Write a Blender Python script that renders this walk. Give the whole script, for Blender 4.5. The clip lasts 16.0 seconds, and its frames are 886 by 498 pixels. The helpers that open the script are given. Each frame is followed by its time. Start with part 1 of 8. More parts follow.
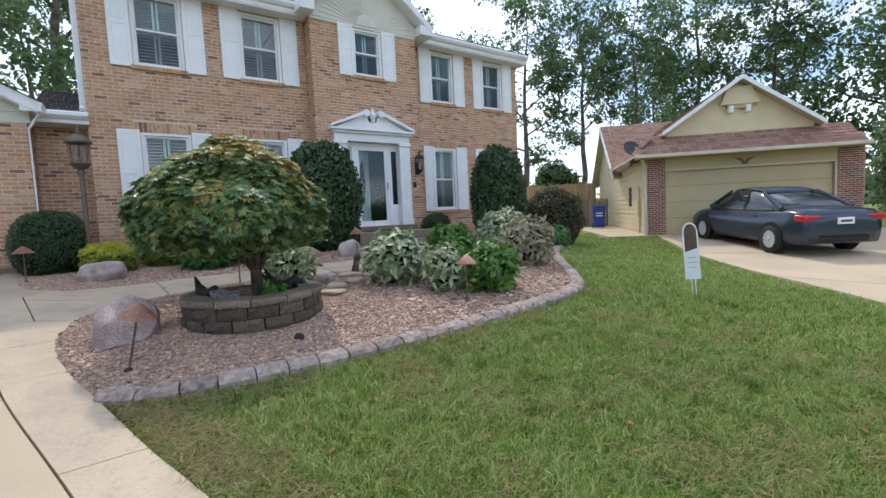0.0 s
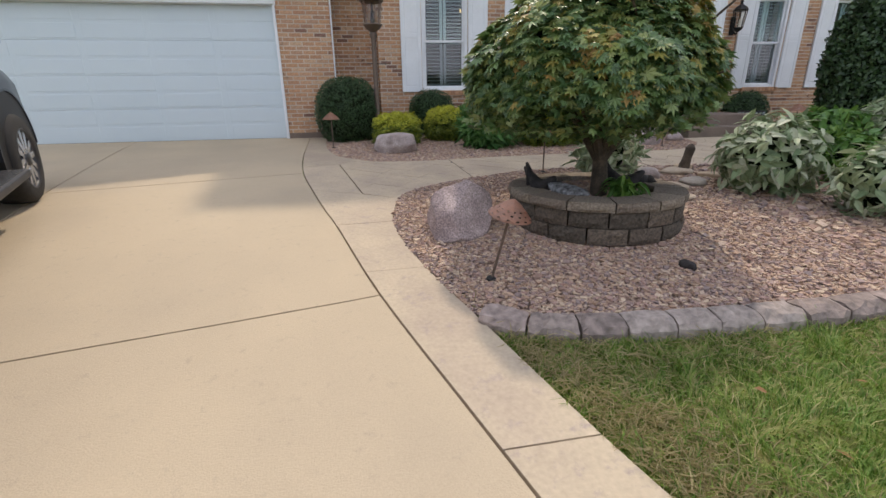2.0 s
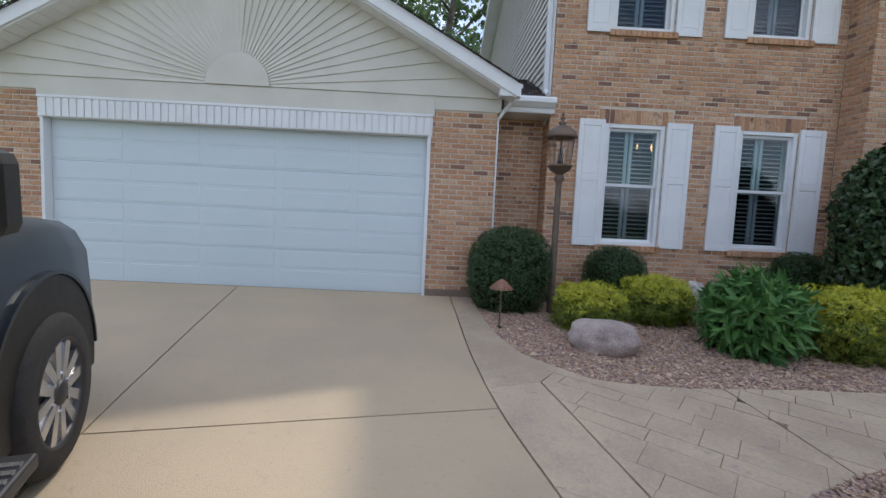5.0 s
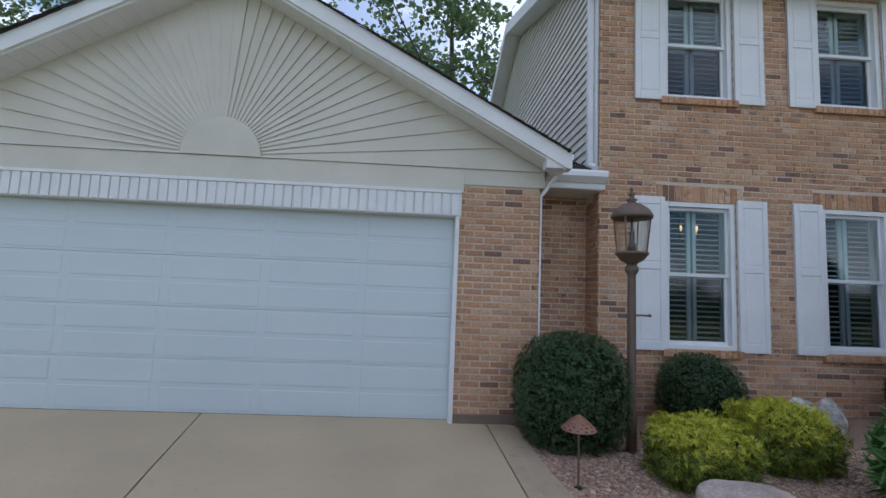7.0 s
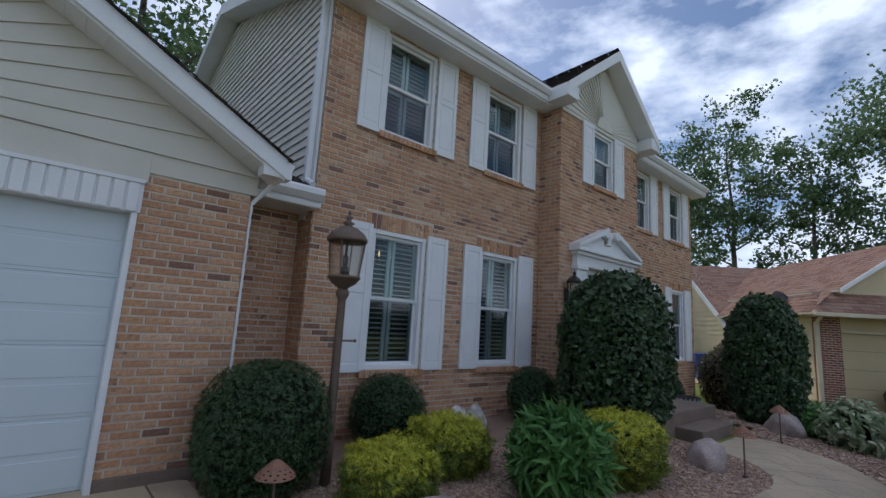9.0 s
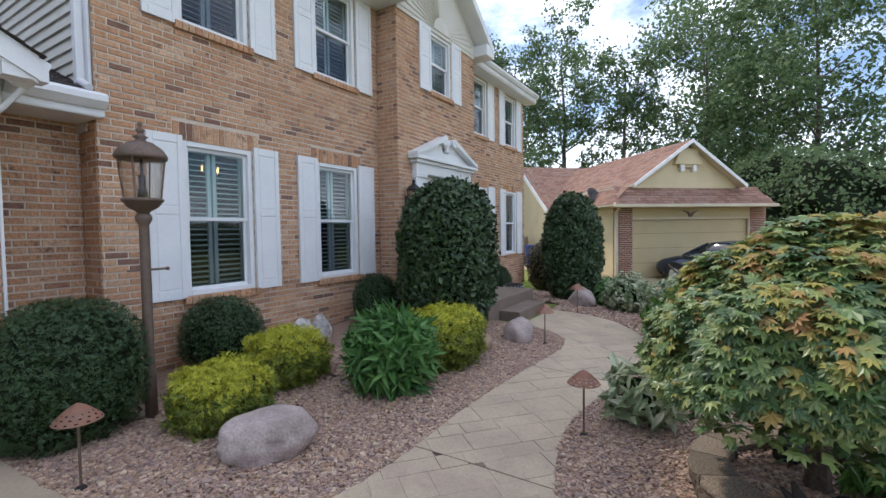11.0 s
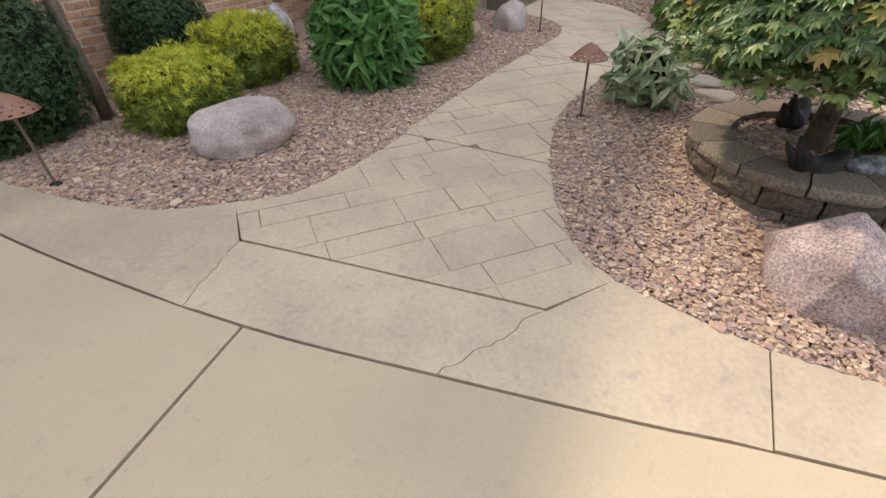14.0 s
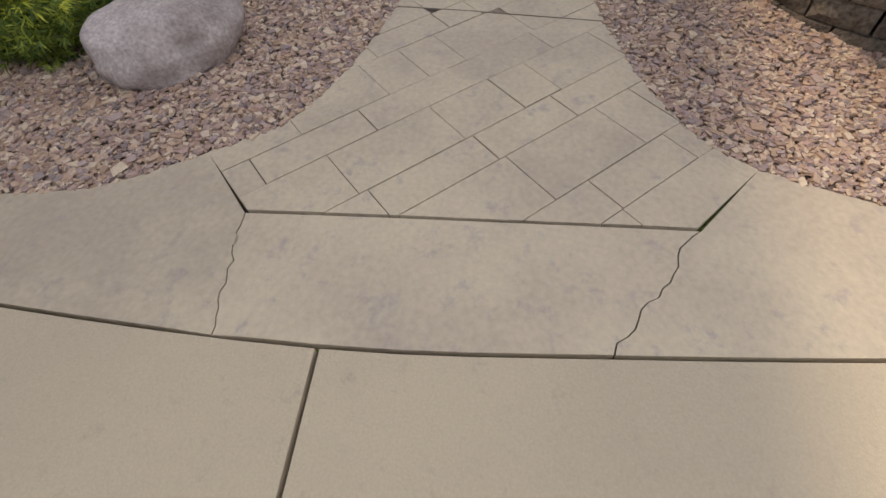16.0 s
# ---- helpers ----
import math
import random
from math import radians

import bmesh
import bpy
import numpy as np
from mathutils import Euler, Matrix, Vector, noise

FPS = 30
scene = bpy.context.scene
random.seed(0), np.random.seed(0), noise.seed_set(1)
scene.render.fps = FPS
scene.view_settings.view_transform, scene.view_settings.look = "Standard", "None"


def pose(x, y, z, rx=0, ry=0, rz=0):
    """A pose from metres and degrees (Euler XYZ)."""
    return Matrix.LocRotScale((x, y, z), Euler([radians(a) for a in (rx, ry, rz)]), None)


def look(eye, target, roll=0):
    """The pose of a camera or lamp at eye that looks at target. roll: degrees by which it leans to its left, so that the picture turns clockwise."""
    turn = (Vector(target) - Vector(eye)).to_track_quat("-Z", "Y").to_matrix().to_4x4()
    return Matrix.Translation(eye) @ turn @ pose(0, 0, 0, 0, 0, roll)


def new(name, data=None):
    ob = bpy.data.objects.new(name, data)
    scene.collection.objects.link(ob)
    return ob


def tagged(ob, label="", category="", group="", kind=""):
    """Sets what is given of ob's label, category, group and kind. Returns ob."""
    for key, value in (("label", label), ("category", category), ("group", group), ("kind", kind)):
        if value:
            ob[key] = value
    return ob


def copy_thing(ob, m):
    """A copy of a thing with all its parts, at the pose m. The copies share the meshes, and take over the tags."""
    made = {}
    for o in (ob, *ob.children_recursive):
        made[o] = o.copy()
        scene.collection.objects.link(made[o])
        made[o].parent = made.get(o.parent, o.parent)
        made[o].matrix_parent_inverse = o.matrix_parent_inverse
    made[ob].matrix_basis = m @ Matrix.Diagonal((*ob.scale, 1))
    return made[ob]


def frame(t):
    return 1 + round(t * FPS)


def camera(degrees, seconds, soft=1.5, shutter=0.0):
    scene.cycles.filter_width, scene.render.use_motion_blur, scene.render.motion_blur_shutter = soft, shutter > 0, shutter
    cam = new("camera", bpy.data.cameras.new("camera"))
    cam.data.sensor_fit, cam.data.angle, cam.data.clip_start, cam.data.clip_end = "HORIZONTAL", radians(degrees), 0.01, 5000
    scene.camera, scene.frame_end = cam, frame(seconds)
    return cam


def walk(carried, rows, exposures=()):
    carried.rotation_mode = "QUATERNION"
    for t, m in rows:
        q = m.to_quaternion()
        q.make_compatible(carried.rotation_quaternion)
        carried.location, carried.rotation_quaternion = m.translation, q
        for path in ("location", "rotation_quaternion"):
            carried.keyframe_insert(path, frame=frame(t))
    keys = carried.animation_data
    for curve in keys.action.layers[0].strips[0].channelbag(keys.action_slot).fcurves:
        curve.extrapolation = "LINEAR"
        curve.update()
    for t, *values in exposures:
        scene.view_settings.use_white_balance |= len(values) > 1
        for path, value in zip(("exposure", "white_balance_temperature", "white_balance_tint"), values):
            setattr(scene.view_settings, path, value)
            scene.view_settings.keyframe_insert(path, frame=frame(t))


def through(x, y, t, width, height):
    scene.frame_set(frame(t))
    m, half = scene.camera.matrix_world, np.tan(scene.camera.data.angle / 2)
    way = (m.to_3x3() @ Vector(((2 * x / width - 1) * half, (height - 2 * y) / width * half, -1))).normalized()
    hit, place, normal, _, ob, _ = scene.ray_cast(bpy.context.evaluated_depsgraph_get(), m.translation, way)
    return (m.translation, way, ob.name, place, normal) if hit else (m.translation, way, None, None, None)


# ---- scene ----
cam = camera(89.3, 16.0)
PATH = [
    (0, (1.119, 1.045, 1.483), (2.264, 2.678, 1.33), -2.6),
    (0.5, (0.944, 1.443, 1.454), (1.891, 3.176, 1.136), -4.1),
    (1, (0.818, 1.84, 1.433), (1.533, 3.654, 0.989), -3.3),
    (1.1, (0.812, 1.921, 1.438), (1.481, 3.748, 0.975), -2.9),
    (1.5, (0.705, 2.246, 1.469), (1.195, 4.107, 0.925), -1.9),
    (2, (0.339, 2.663, 1.474), (0.653, 4.533, 0.838), -0.8),
    (2.5, (0.089, 3.131, 1.557), (0.325, 4.999, 0.882), -0.1),
    (3, (-0.125, 3.61, 1.658), (0.118, 5.485, 1.006), 0.6),
    (3.4, (-0.285, 3.975, 1.733), (-0.048, 5.878, 1.164), 0.7),
    (3.5, (-0.322, 4.061, 1.742), (-0.083, 5.971, 1.199), 1.3),
    (4, (-0.476, 4.483, 1.824), (-0.298, 6.435, 1.426), 1.5),
    (4.5, (-0.722, 4.858, 1.925), (-0.603, 6.836, 1.653), 2.1),
    (5, (-0.892, 5.177, 1.975), (-0.838, 7.17, 1.811), 2.7),
    (5.2, (-0.923, 5.333, 2.014), (-0.914, 7.33, 1.896), 2.7),
    (7.3, (-1.404, 6.617, 2.165), (-1.249, 8.601, 2.363), 2.1),
    (7.5, (-1.429, 6.684, 2.147), (-0.998, 8.631, 2.306), 1.8),
    (8, (-1.461, 6.836, 2.206), (-0.448, 8.558, 2.3), 2.4),
    (8.5, (-1.486, 6.82, 2.177), (-0.42, 8.483, 2.492), 4.0),
    (9, (-1.398, 6.865, 2.24), (-0.108, 8.361, 2.559), 3.4),
    (9.2, (-1.361, 6.884, 2.265), (0.021, 8.298, 2.564), 2.8),
    (11.3, (-1.238, 6.566, 2.3), (0.49, 7.555, 2.113), -0.6),
    (11.5, (-1.246, 6.57, 2.261), (0.484, 7.532, 1.976), -0.5),
    (12, (-1.261, 6.59, 2.148), (0.453, 7.473, 1.615), -0.2),
    (12.5, (-1.274, 6.591, 2.046), (0.405, 7.392, 1.311), 0.4),
    (13, (-1.206, 6.588, 2.105), (0.407, 7.367, 1.215), -0.8),
    (13.5, (-1.102, 6.64, 1.987), (0.398, 7.452, 0.943), -2.3),
    (14, (-1.073, 6.786, 1.932), (0.318, 7.582, 0.736), -2.8),
    (14.5, (-1.11, 7.081, 1.872), (0.211, 7.749, 0.527), -2.2),
    (15, (-1.023, 7.184, 1.755), (0.231, 7.66, 0.271), -0.9),
    (15.5, (-0.88, 7.331, 1.761), (0.301, 7.776, 0.21), -3.8),
    (16, (-0.777, 7.55, 1.761), (0.357, 7.99, 0.173), -7.9),
]
# seconds, stops, kelvin, tint
EXPOSURES = [(0.0, 0.3, 6000, 10), (1.5, 0.2, 6650, 13), (3.5, 0.27, 6500, 13), (5.0, 0.06, 6050, 12), (7.5, -0.18, 5900, 11), (8.0, 0.2, 5950, 11), (8.5, -0.28, 5850, 12), (9.0, -0.66, 5800, 11),
             (11.5, 0.6, 6400, 13), (12.5, 0.77, 6850, 13), (14.0, 0.68, 6900, 12), (15.0, 0.38, 6900, 11), (16.0, 0.28, 6850, 11)]
walk(cam, [(t, look(eye, target, roll)) for t, eye, target, roll in PATH], EXPOSURES)

# ---- world and sun ----
SUN_WAY = Vector((1.6, 4.45, 5.9)).normalized()      # towards the sun
world = bpy.data.worlds.new("sky")
scene.world = world
world.use_nodes = True
wt = world.node_tree
wt.nodes.clear()
w_out = wt.nodes.new("ShaderNodeOutputWorld")
w_bg = wt.nodes.new("ShaderNodeBackground")
w_sky = wt.nodes.new("ShaderNodeTexSky")
w_sky.sky_type = 'NISHITA'
w_sky.sun_disc = False
w_sky.sun_elevation = math.asin(SUN_WAY.z)
w_sky.sun_rotation = math.atan2(SUN_WAY.x, SUN_WAY.y)
w_sky.air_density, w_sky.dust_density, w_sky.ozone_density = 1.0, 1.0, 1.5
# broken white cloud over the blue, spread over the whole dome
w_co = wt.nodes.new("ShaderNodeTexCoord")
w_map = wt.nodes.new("ShaderNodeMapping")
w_map.inputs["Scale"].default_value = (1.0, 1.0, 2.2)
w_noise = wt.nodes.new("ShaderNodeTexNoise")
w_noise.inputs["Scale"].default_value = 3.2
w_noise.inputs["Detail"].default_value = 9
w_noise.inputs["Roughness"].default_value = 0.58
w_ramp = wt.nodes.new("ShaderNodeValToRGB")
w_ramp.color_ramp.elements[0].position, w_ramp.color_ramp.elements[1].position = 0.42, 0.60
w_mix = wt.nodes.new("ShaderNodeMixRGB")
w_mix.inputs[2].default_value = (10.4, 10.9, 12.0, 1)
wt.links.new(w_co.outputs["Generated"], w_map.inputs["Vector"])
wt.links.new(w_map.outputs[0], w_noise.inputs["Vector"])
wt.links.new(w_noise.outputs[0], w_ramp.inputs[0])
wt.links.new(w_ramp.outputs[0], w_mix.inputs[0])
wt.links.new(w_sky.outputs[0], w_mix.inputs[1])
wt.links.new(w_mix.outputs[0], w_bg.inputs[0])
w_bg.inputs[1].default_value = 0.15
wt.links.new(w_bg.outputs[0], w_out.inputs[0])

sun = new("sun", bpy.data.lights.new("sun", 'SUN'))
sun.data.energy, sun.data.angle, sun.data.color = 2.05, radians(2.2), (1.0, 0.89, 0.72)
sun.matrix_world = look(SUN_WAY * 60, (0, 0, 0))

# ---- materials ----
def material(name, color, rough=0.8, metal=0.0, vary=0.12, scale=6.0, fine=60.0, bump=0.2, bump_scale=None,
             tint=None, rand=0.0, island=0.0, hue=0.0, spec=0.5, coord="Object"):
    """A surface with two scales of colour variation and fine relief. tint: a second colour for the blotches;
    rand: brightness spread from object to object, island: from piece to piece."""
    m = bpy.data.materials.new(name)
    m.use_nodes = True
    t = m.node_tree
    n = t.nodes
    bsdf = n["Principled BSDF"]
    bsdf.inputs["Roughness"].default_value = rough
    bsdf.inputs["Metallic"].default_value = metal
    bsdf.inputs["Specular IOR Level"].default_value = spec
    co = n.new("ShaderNodeTexCoord")
    big = n.new("ShaderNodeTexNoise")
    big.inputs["Scale"].default_value, big.inputs["Detail"].default_value = scale, 4
    small = n.new("ShaderNodeTexNoise")
    small.inputs["Scale"].default_value, small.inputs["Detail"].default_value = fine, 3
    t.links.new(co.outputs[coord], big.inputs["Vector"])
    t.links.new(co.outputs[coord], small.inputs["Vector"])
    mix = n.new("ShaderNodeMixRGB")
    mix.inputs[1].default_value = (*color, 1)
    other = tint if tint else tuple(c * (1 - 2.2 * vary) for c in color)
    mix.inputs[2].default_value = (*other, 1)
    ramp = n.new("ShaderNodeValToRGB")
    ramp.color_ramp.elements[0].position, ramp.color_ramp.elements[1].position = 0.36, 0.66
    t.links.new(big.outputs[0], ramp.inputs[0])
    t.links.new(ramp.outputs[0], mix.inputs[0])
    hsv = n.new("ShaderNodeHueSaturation")
    t.links.new(mix.outputs[0], hsv.inputs["Color"])
    value = n.new("ShaderNodeMapRange")
    value.inputs["From Min"].default_value, value.inputs["From Max"].default_value = 0.25, 0.75
    value.inputs["To Min"].default_value, value.inputs["To Max"].default_value = 1 - vary, 1 + vary
    t.links.new(small.outputs[0], value.inputs["Value"])
    last = value.outputs[0]
    for spread, source in ((rand, "ShaderNodeObjectInfo"), (island, "ShaderNodeNewGeometry")):
        if spread:
            node = n.new(source)
            out = node.outputs["Random"] if source == "ShaderNodeObjectInfo" else node.outputs["Random Per Island"]
            r = n.new("ShaderNodeMapRange")
            r.inputs["To Min"].default_value, r.inputs["To Max"].default_value = 1 - spread, 1 + spread
            t.links.new(out, r.inputs["Value"])
            mul = n.new("ShaderNodeMath")
            mul.operation = 'MULTIPLY'
            t.links.new(last, mul.inputs[0])
            t.links.new(r.outputs[0], mul.inputs[1])
            last = mul.outputs[0]
            if hue:
                h = n.new("ShaderNodeMapRange")
                h.inputs["To Min"].default_value, h.inputs["To Max"].default_value = 0.5 - hue, 0.5 + hue
                wn = n.new("ShaderNodeTexWhiteNoise")
                wn.noise_dimensions = '1D'
                t.links.new(out, wn.inputs["W"])
                t.links.new(wn.outputs["Value"], h.inputs["Value"])
                t.links.new(h.outputs[0], hsv.inputs["Hue"])
    t.links.new(last, hsv.inputs["Value"])
    t.links.new(hsv.outputs[0], bsdf.inputs["Base Color"])
    if bump:
        b = n.new("ShaderNodeBump")
        b.inputs["Strength"].default_value = bump
        b.inputs["Distance"].default_value = 0.01
        bn = n.new("ShaderNodeTexNoise")
        bn.inputs["Scale"].default_value, bn.inputs["Detail"].default_value = bump_scale or fine, 5
        t.links.new(co.outputs[coord], bn.inputs["Vector"])
        t.links.new(bn.outputs[0], b.inputs["Height"])
        t.links.new(b.outputs[0], bsdf.inputs["Normal"])
    return m


def palette(name, colors, rough=0.85, source="island", bump=0.4, fine=120.0, spec=0.4, vary=0.12, constant=True):
    """Pieces that each take one of several colours: source island (joined pieces) or object."""
    m = material(name, (0.5, 0.5, 0.5), rough, 0, vary, 25, fine, bump, spec=spec)
    t = m.node_tree
    n = t.nodes
    node = n.new("ShaderNodeNewGeometry") if source == "island" else n.new("ShaderNodeObjectInfo")
    out = node.outputs["Random Per Island"] if source == "island" else node.outputs["Random"]
    ramp = n.new("ShaderNodeValToRGB")
    ramp.color_ramp.interpolation = 'CONSTANT' if constant else 'LINEAR'
    el = ramp.color_ramp.elements
    el[0].color, el[1].color = (*colors[0], 1), (*colors[-1], 1)
    el[1].position = (len(colors) - 1) / len(colors) if constant else 1.0
    for i, c in enumerate(colors[1:-1], 1):
        e = el.new(i / len(colors) if constant else i / (len(colors) - 1))
        e.color = (*c, 1)
    t.links.new(out, ramp.inputs[0])
    hsv = [k for k in n if k.bl_idname == "ShaderNodeHueSaturation"][0]
    t.links.new(ramp.outputs[0], hsv.inputs["Color"])
    return m


def leaf_material(name, colors, rough=0.45, through=0.25, spec=0.4):
    m = palette(name, colors, rough, "island", bump=0.0, fine=30, spec=spec, constant=False)
    t = m.node_tree
    bsdf = t.nodes["Principled BSDF"]
    tr = t.nodes.new("ShaderNodeBsdfTranslucent")
    mix = t.nodes.new("ShaderNodeMixShader")
    mix.inputs[0].default_value = through
    hsv = [k for k in t.nodes if k.bl_idname == "ShaderNodeHueSaturation"][0]
    t.links.new(hsv.outputs[0], tr.inputs[0])
    t.links.new(bsdf.outputs[0], mix.inputs[1])
    t.links.new(tr.outputs[0], mix.inputs[2])
    t.links.new(mix.outputs[0], t.nodes["Material Output"].inputs[0])
    return m


def glass_material(name, color=(0.9, 0.95, 0.95), rough=0.02):
    m = bpy.data.materials.new(name)
    m.use_nodes = True
    t = m.node_tree
    t.nodes.clear()
    out = t.nodes.new("ShaderNodeOutputMaterial")
    gl = t.nodes.new("ShaderNodeBsdfGlossy")
    gl.inputs["Roughness"].default_value = rough
    tr = t.nodes.new("ShaderNodeBsdfTransparent")
    tr.inputs[0].default_value = (*color, 1)
    fr = t.nodes.new("ShaderNodeLayerWeight")
    fr.inputs[0].default_value = 0.5
    pw = t.nodes.new("ShaderNodeMath")
    pw.operation = 'POWER'
    pw.inputs[1].default_value = 4.0
    ad = t.nodes.new("ShaderNodeMath")
    ad.operation = 'MULTIPLY_ADD'
    ad.inputs[1].default_value, ad.inputs[2].default_value = 0.85, 0.05
    ad.use_clamp = True
    mix = t.nodes.new("ShaderNodeMixShader")
    t.links.new(fr.outputs["Facing"], pw.inputs[0])
    t.links.new(pw.outputs[0], ad.inputs[0])
    t.links.new(ad.outputs[0], mix.inputs[0])
    t.links.new(tr.outputs[0], mix.inputs[1])
    t.links.new(gl.outputs[0], mix.inputs[2])
    t.links.new(mix.outputs[0], out.inputs[0])
    return m


M = {}
M["grass_ground"] = material("lawn_soil_and_thatch", (0.13, 0.19, 0.04), 0.95, 0, 0.25, 1.3, 70, 0.6, tint=(0.24, 0.23, 0.085), spec=0.1)
M["blade"] = leaf_material("grass_blades", [(0.085, 0.17, 0.025), (0.14, 0.245, 0.038), (0.195, 0.30, 0.05), (0.275, 0.34, 0.08), (0.46, 0.40, 0.19)], 0.5, 0.35, 0.3)
M["concrete"] = material("driveway_concrete", (0.515, 0.412, 0.282), 0.85, 0, 0.06, 0.7, 130, 0.3, bump_scale=150, tint=(0.44, 0.355, 0.25), rand=0.02, coord="Object", spec=0.3)
M["stamped"] = material("stamped_tan_concrete", (0.50, 0.405, 0.285), 0.72, 0, 0.09, 2.2, 48, 0.5, bump_scale=24, tint=(0.41, 0.325, 0.24), rand=0.04, spec=0.35)
M["joint"] = material("dark_joint_filler", (0.13, 0.095, 0.065), 0.9, 0, 0.2, 8, 60, 0.3)
M["groove"] = material("worn_groove", (0.21, 0.16, 0.12), 0.9, 0, 0.2, 5, 60, 0.3, tint=(0.12, 0.09, 0.07))
M["bed_soil"] = material("gravel_bed_underlay", (0.24, 0.165, 0.125), 0.95, 0, 0.35, 18, 70, 0.8, tint=(0.30, 0.20, 0.15))
M["pebble"] = palette("river_gravel", [(0.38, 0.245, 0.165), (0.44, 0.30, 0.21), (0.33, 0.215, 0.165), (0.50, 0.375, 0.28), (0.36, 0.26, 0.225),
                                       (0.40, 0.26, 0.21), (0.55, 0.42, 0.30), (0.32, 0.22, 0.185), (0.27, 0.20, 0.18), (0.47, 0.32, 0.22)], 0.75, fine=90)
M["edging"] = palette("grey_cast_edging", [(0.27, 0.215, 0.185), (0.32, 0.265, 0.23), (0.235, 0.185, 0.16), (0.30, 0.235, 0.205)], 0.9, "object", 1.0, 22, vary=0.40)
M["mortar"] = material("pale_mortar", (0.66, 0.57, 0.47), 0.95, 0, 0.10, 3, 80, 0.4)
BRICKS = [(0.46, 0.255, 0.145), (0.50, 0.29, 0.165), (0.43, 0.235, 0.135), (0.53, 0.315, 0.19), (0.475, 0.265, 0.15), (0.40, 0.21, 0.12),
          (0.55, 0.34, 0.205), (0.45, 0.27, 0.17), (0.49, 0.275, 0.15), (0.52, 0.30, 0.175), (0.44, 0.245, 0.14), (0.48, 0.30, 0.19),
          (0.51, 0.285, 0.16), (0.36, 0.20, 0.125), (0.56, 0.37, 0.24), (0.22, 0.12, 0.085)]


def flecked(m, dark, scale, low, high):
    """Burnt flecks of their own shape over the pieces' colours."""
    t = m.node_tree
    hsv = [k for k in t.nodes if k.bl_idname == "ShaderNodeHueSaturation"][0]
    source = hsv.inputs["Color"].links[0].from_socket
    co = t.nodes.new("ShaderNodeTexCoord")
    where = t.nodes.new("ShaderNodeTexNoise")
    where.inputs["Scale"].default_value, where.inputs["Detail"].default_value, where.inputs["Roughness"].default_value = scale, 6, 0.7
    ramp = t.nodes.new("ShaderNodeValToRGB")
    ramp.color_ramp.elements[0].position, ramp.color_ramp.elements[1].position = low, high
    mix = t.nodes.new("ShaderNodeMixRGB")
    mix.inputs[2].default_value = (*dark, 1)
    t.links.new(co.outputs["Object"], where.inputs["Vector"])
    t.links.new(where.outputs[0], ramp.inputs[0])
    t.links.new(ramp.outputs[0], mix.inputs[0])
    t.links.new(source, mix.inputs[1])
    t.links.new(mix.outputs[0], hsv.inputs["Color"])
    return m


M["brick"] = palette("tan_orange_brick", BRICKS, 0.92, "island", 0.8, 42, vary=0.30)
M["brick_piece"] = palette("tan_orange_brick_piece", BRICKS, 0.92, "object", 0.8, 42, vary=0.30)
flecked(M["stamped"], (0.33, 0.265, 0.235), 11.0, 0.56, 0.74)
flecked(M["concrete"], (0.40, 0.325, 0.235), 16.0, 0.58, 0.74)
flecked(M["brick"], (0.13, 0.07, 0.05), 8.0, 0.57, 0.68)
M["red_brick"] = palette("red_brown_brick", [(0.20, 0.07, 0.045), (0.26, 0.09, 0.055), (0.16, 0.055, 0.04), (0.23, 0.10, 0.07)], 0.9, "island", 0.4, 60)
M["white"] = material("white_paint", (0.78, 0.79, 0.80), 0.45, 0, 0.03, 2.5, 50, 0.05, tint=(0.72, 0.73, 0.74))
M["door_white"] = material("garage_door_white_steel", (0.60, 0.67, 0.70), 0.45, 0, 0.025, 0.8, 160, 0.08, tint=(0.57, 0.645, 0.68))
M["cream"] = material("cream_vinyl_siding", (0.64, 0.615, 0.54), 0.55, 0, 0.03, 2, 60, 0.05, tint=(0.59, 0.57, 0.49))
M["siding"] = material("beige_vinyl_siding", (0.66, 0.63, 0.56), 0.55, 0, 0.03, 2, 60, 0.05)
M["shingle_dark"] = palette("dark_brown_shingle", [(0.055, 0.045, 0.042), (0.075, 0.06, 0.055), (0.04, 0.034, 0.032)], 0.95, "island", 0.8, 150)
M["shingle_brown"] = palette("weathered_brown_shingle", [(0.27, 0.155, 0.115), (0.32, 0.19, 0.14), (0.23, 0.13, 0.10), (0.30, 0.20, 0.16)], 0.95, "island", 0.8, 150)
M["yellow_siding"] = material("pale_yellow_board", (0.64, 0.54, 0.345), 0.6, 0, 0.04, 1.5, 40, 0.1, tint=(0.58, 0.49, 0.31))
M["yellow_trim"] = material("mustard_panel_paint", (0.52, 0.42, 0.24), 0.6, 0, 0.05, 1.2, 40, 0.1, tint=(0.47, 0.38, 0.22))
M["cream_trim"] = material("cream_trim_paint", (0.60, 0.53, 0.40), 0.5, 0, 0.05, 2, 40, 0.1, tint=(0.52, 0.45, 0.33))
M["glass"] = glass_material("window_glass")
M["screen"] = glass_material("insect_screen_glass", (0.72, 0.74, 0.77), 0.06)
M["louver"] = material("pale_interior_louver", (0.46, 0.55, 0.54), 0.5, 0, 0.02, 3, 40, 0)
# the rooms' lack of light is put into this near-black colour
M["room"] = material("shade_dark_room_wall", (0.05, 0.05, 0.05), 0.9, 0, 0.1, 2, 20, 0)
M["metal_brown"] = material("weathered_brown_metal", (0.135, 0.10, 0.075), 0.55, 0.4, 0.2, 9, 60, 0.25, tint=(0.17, 0.12, 0.095))
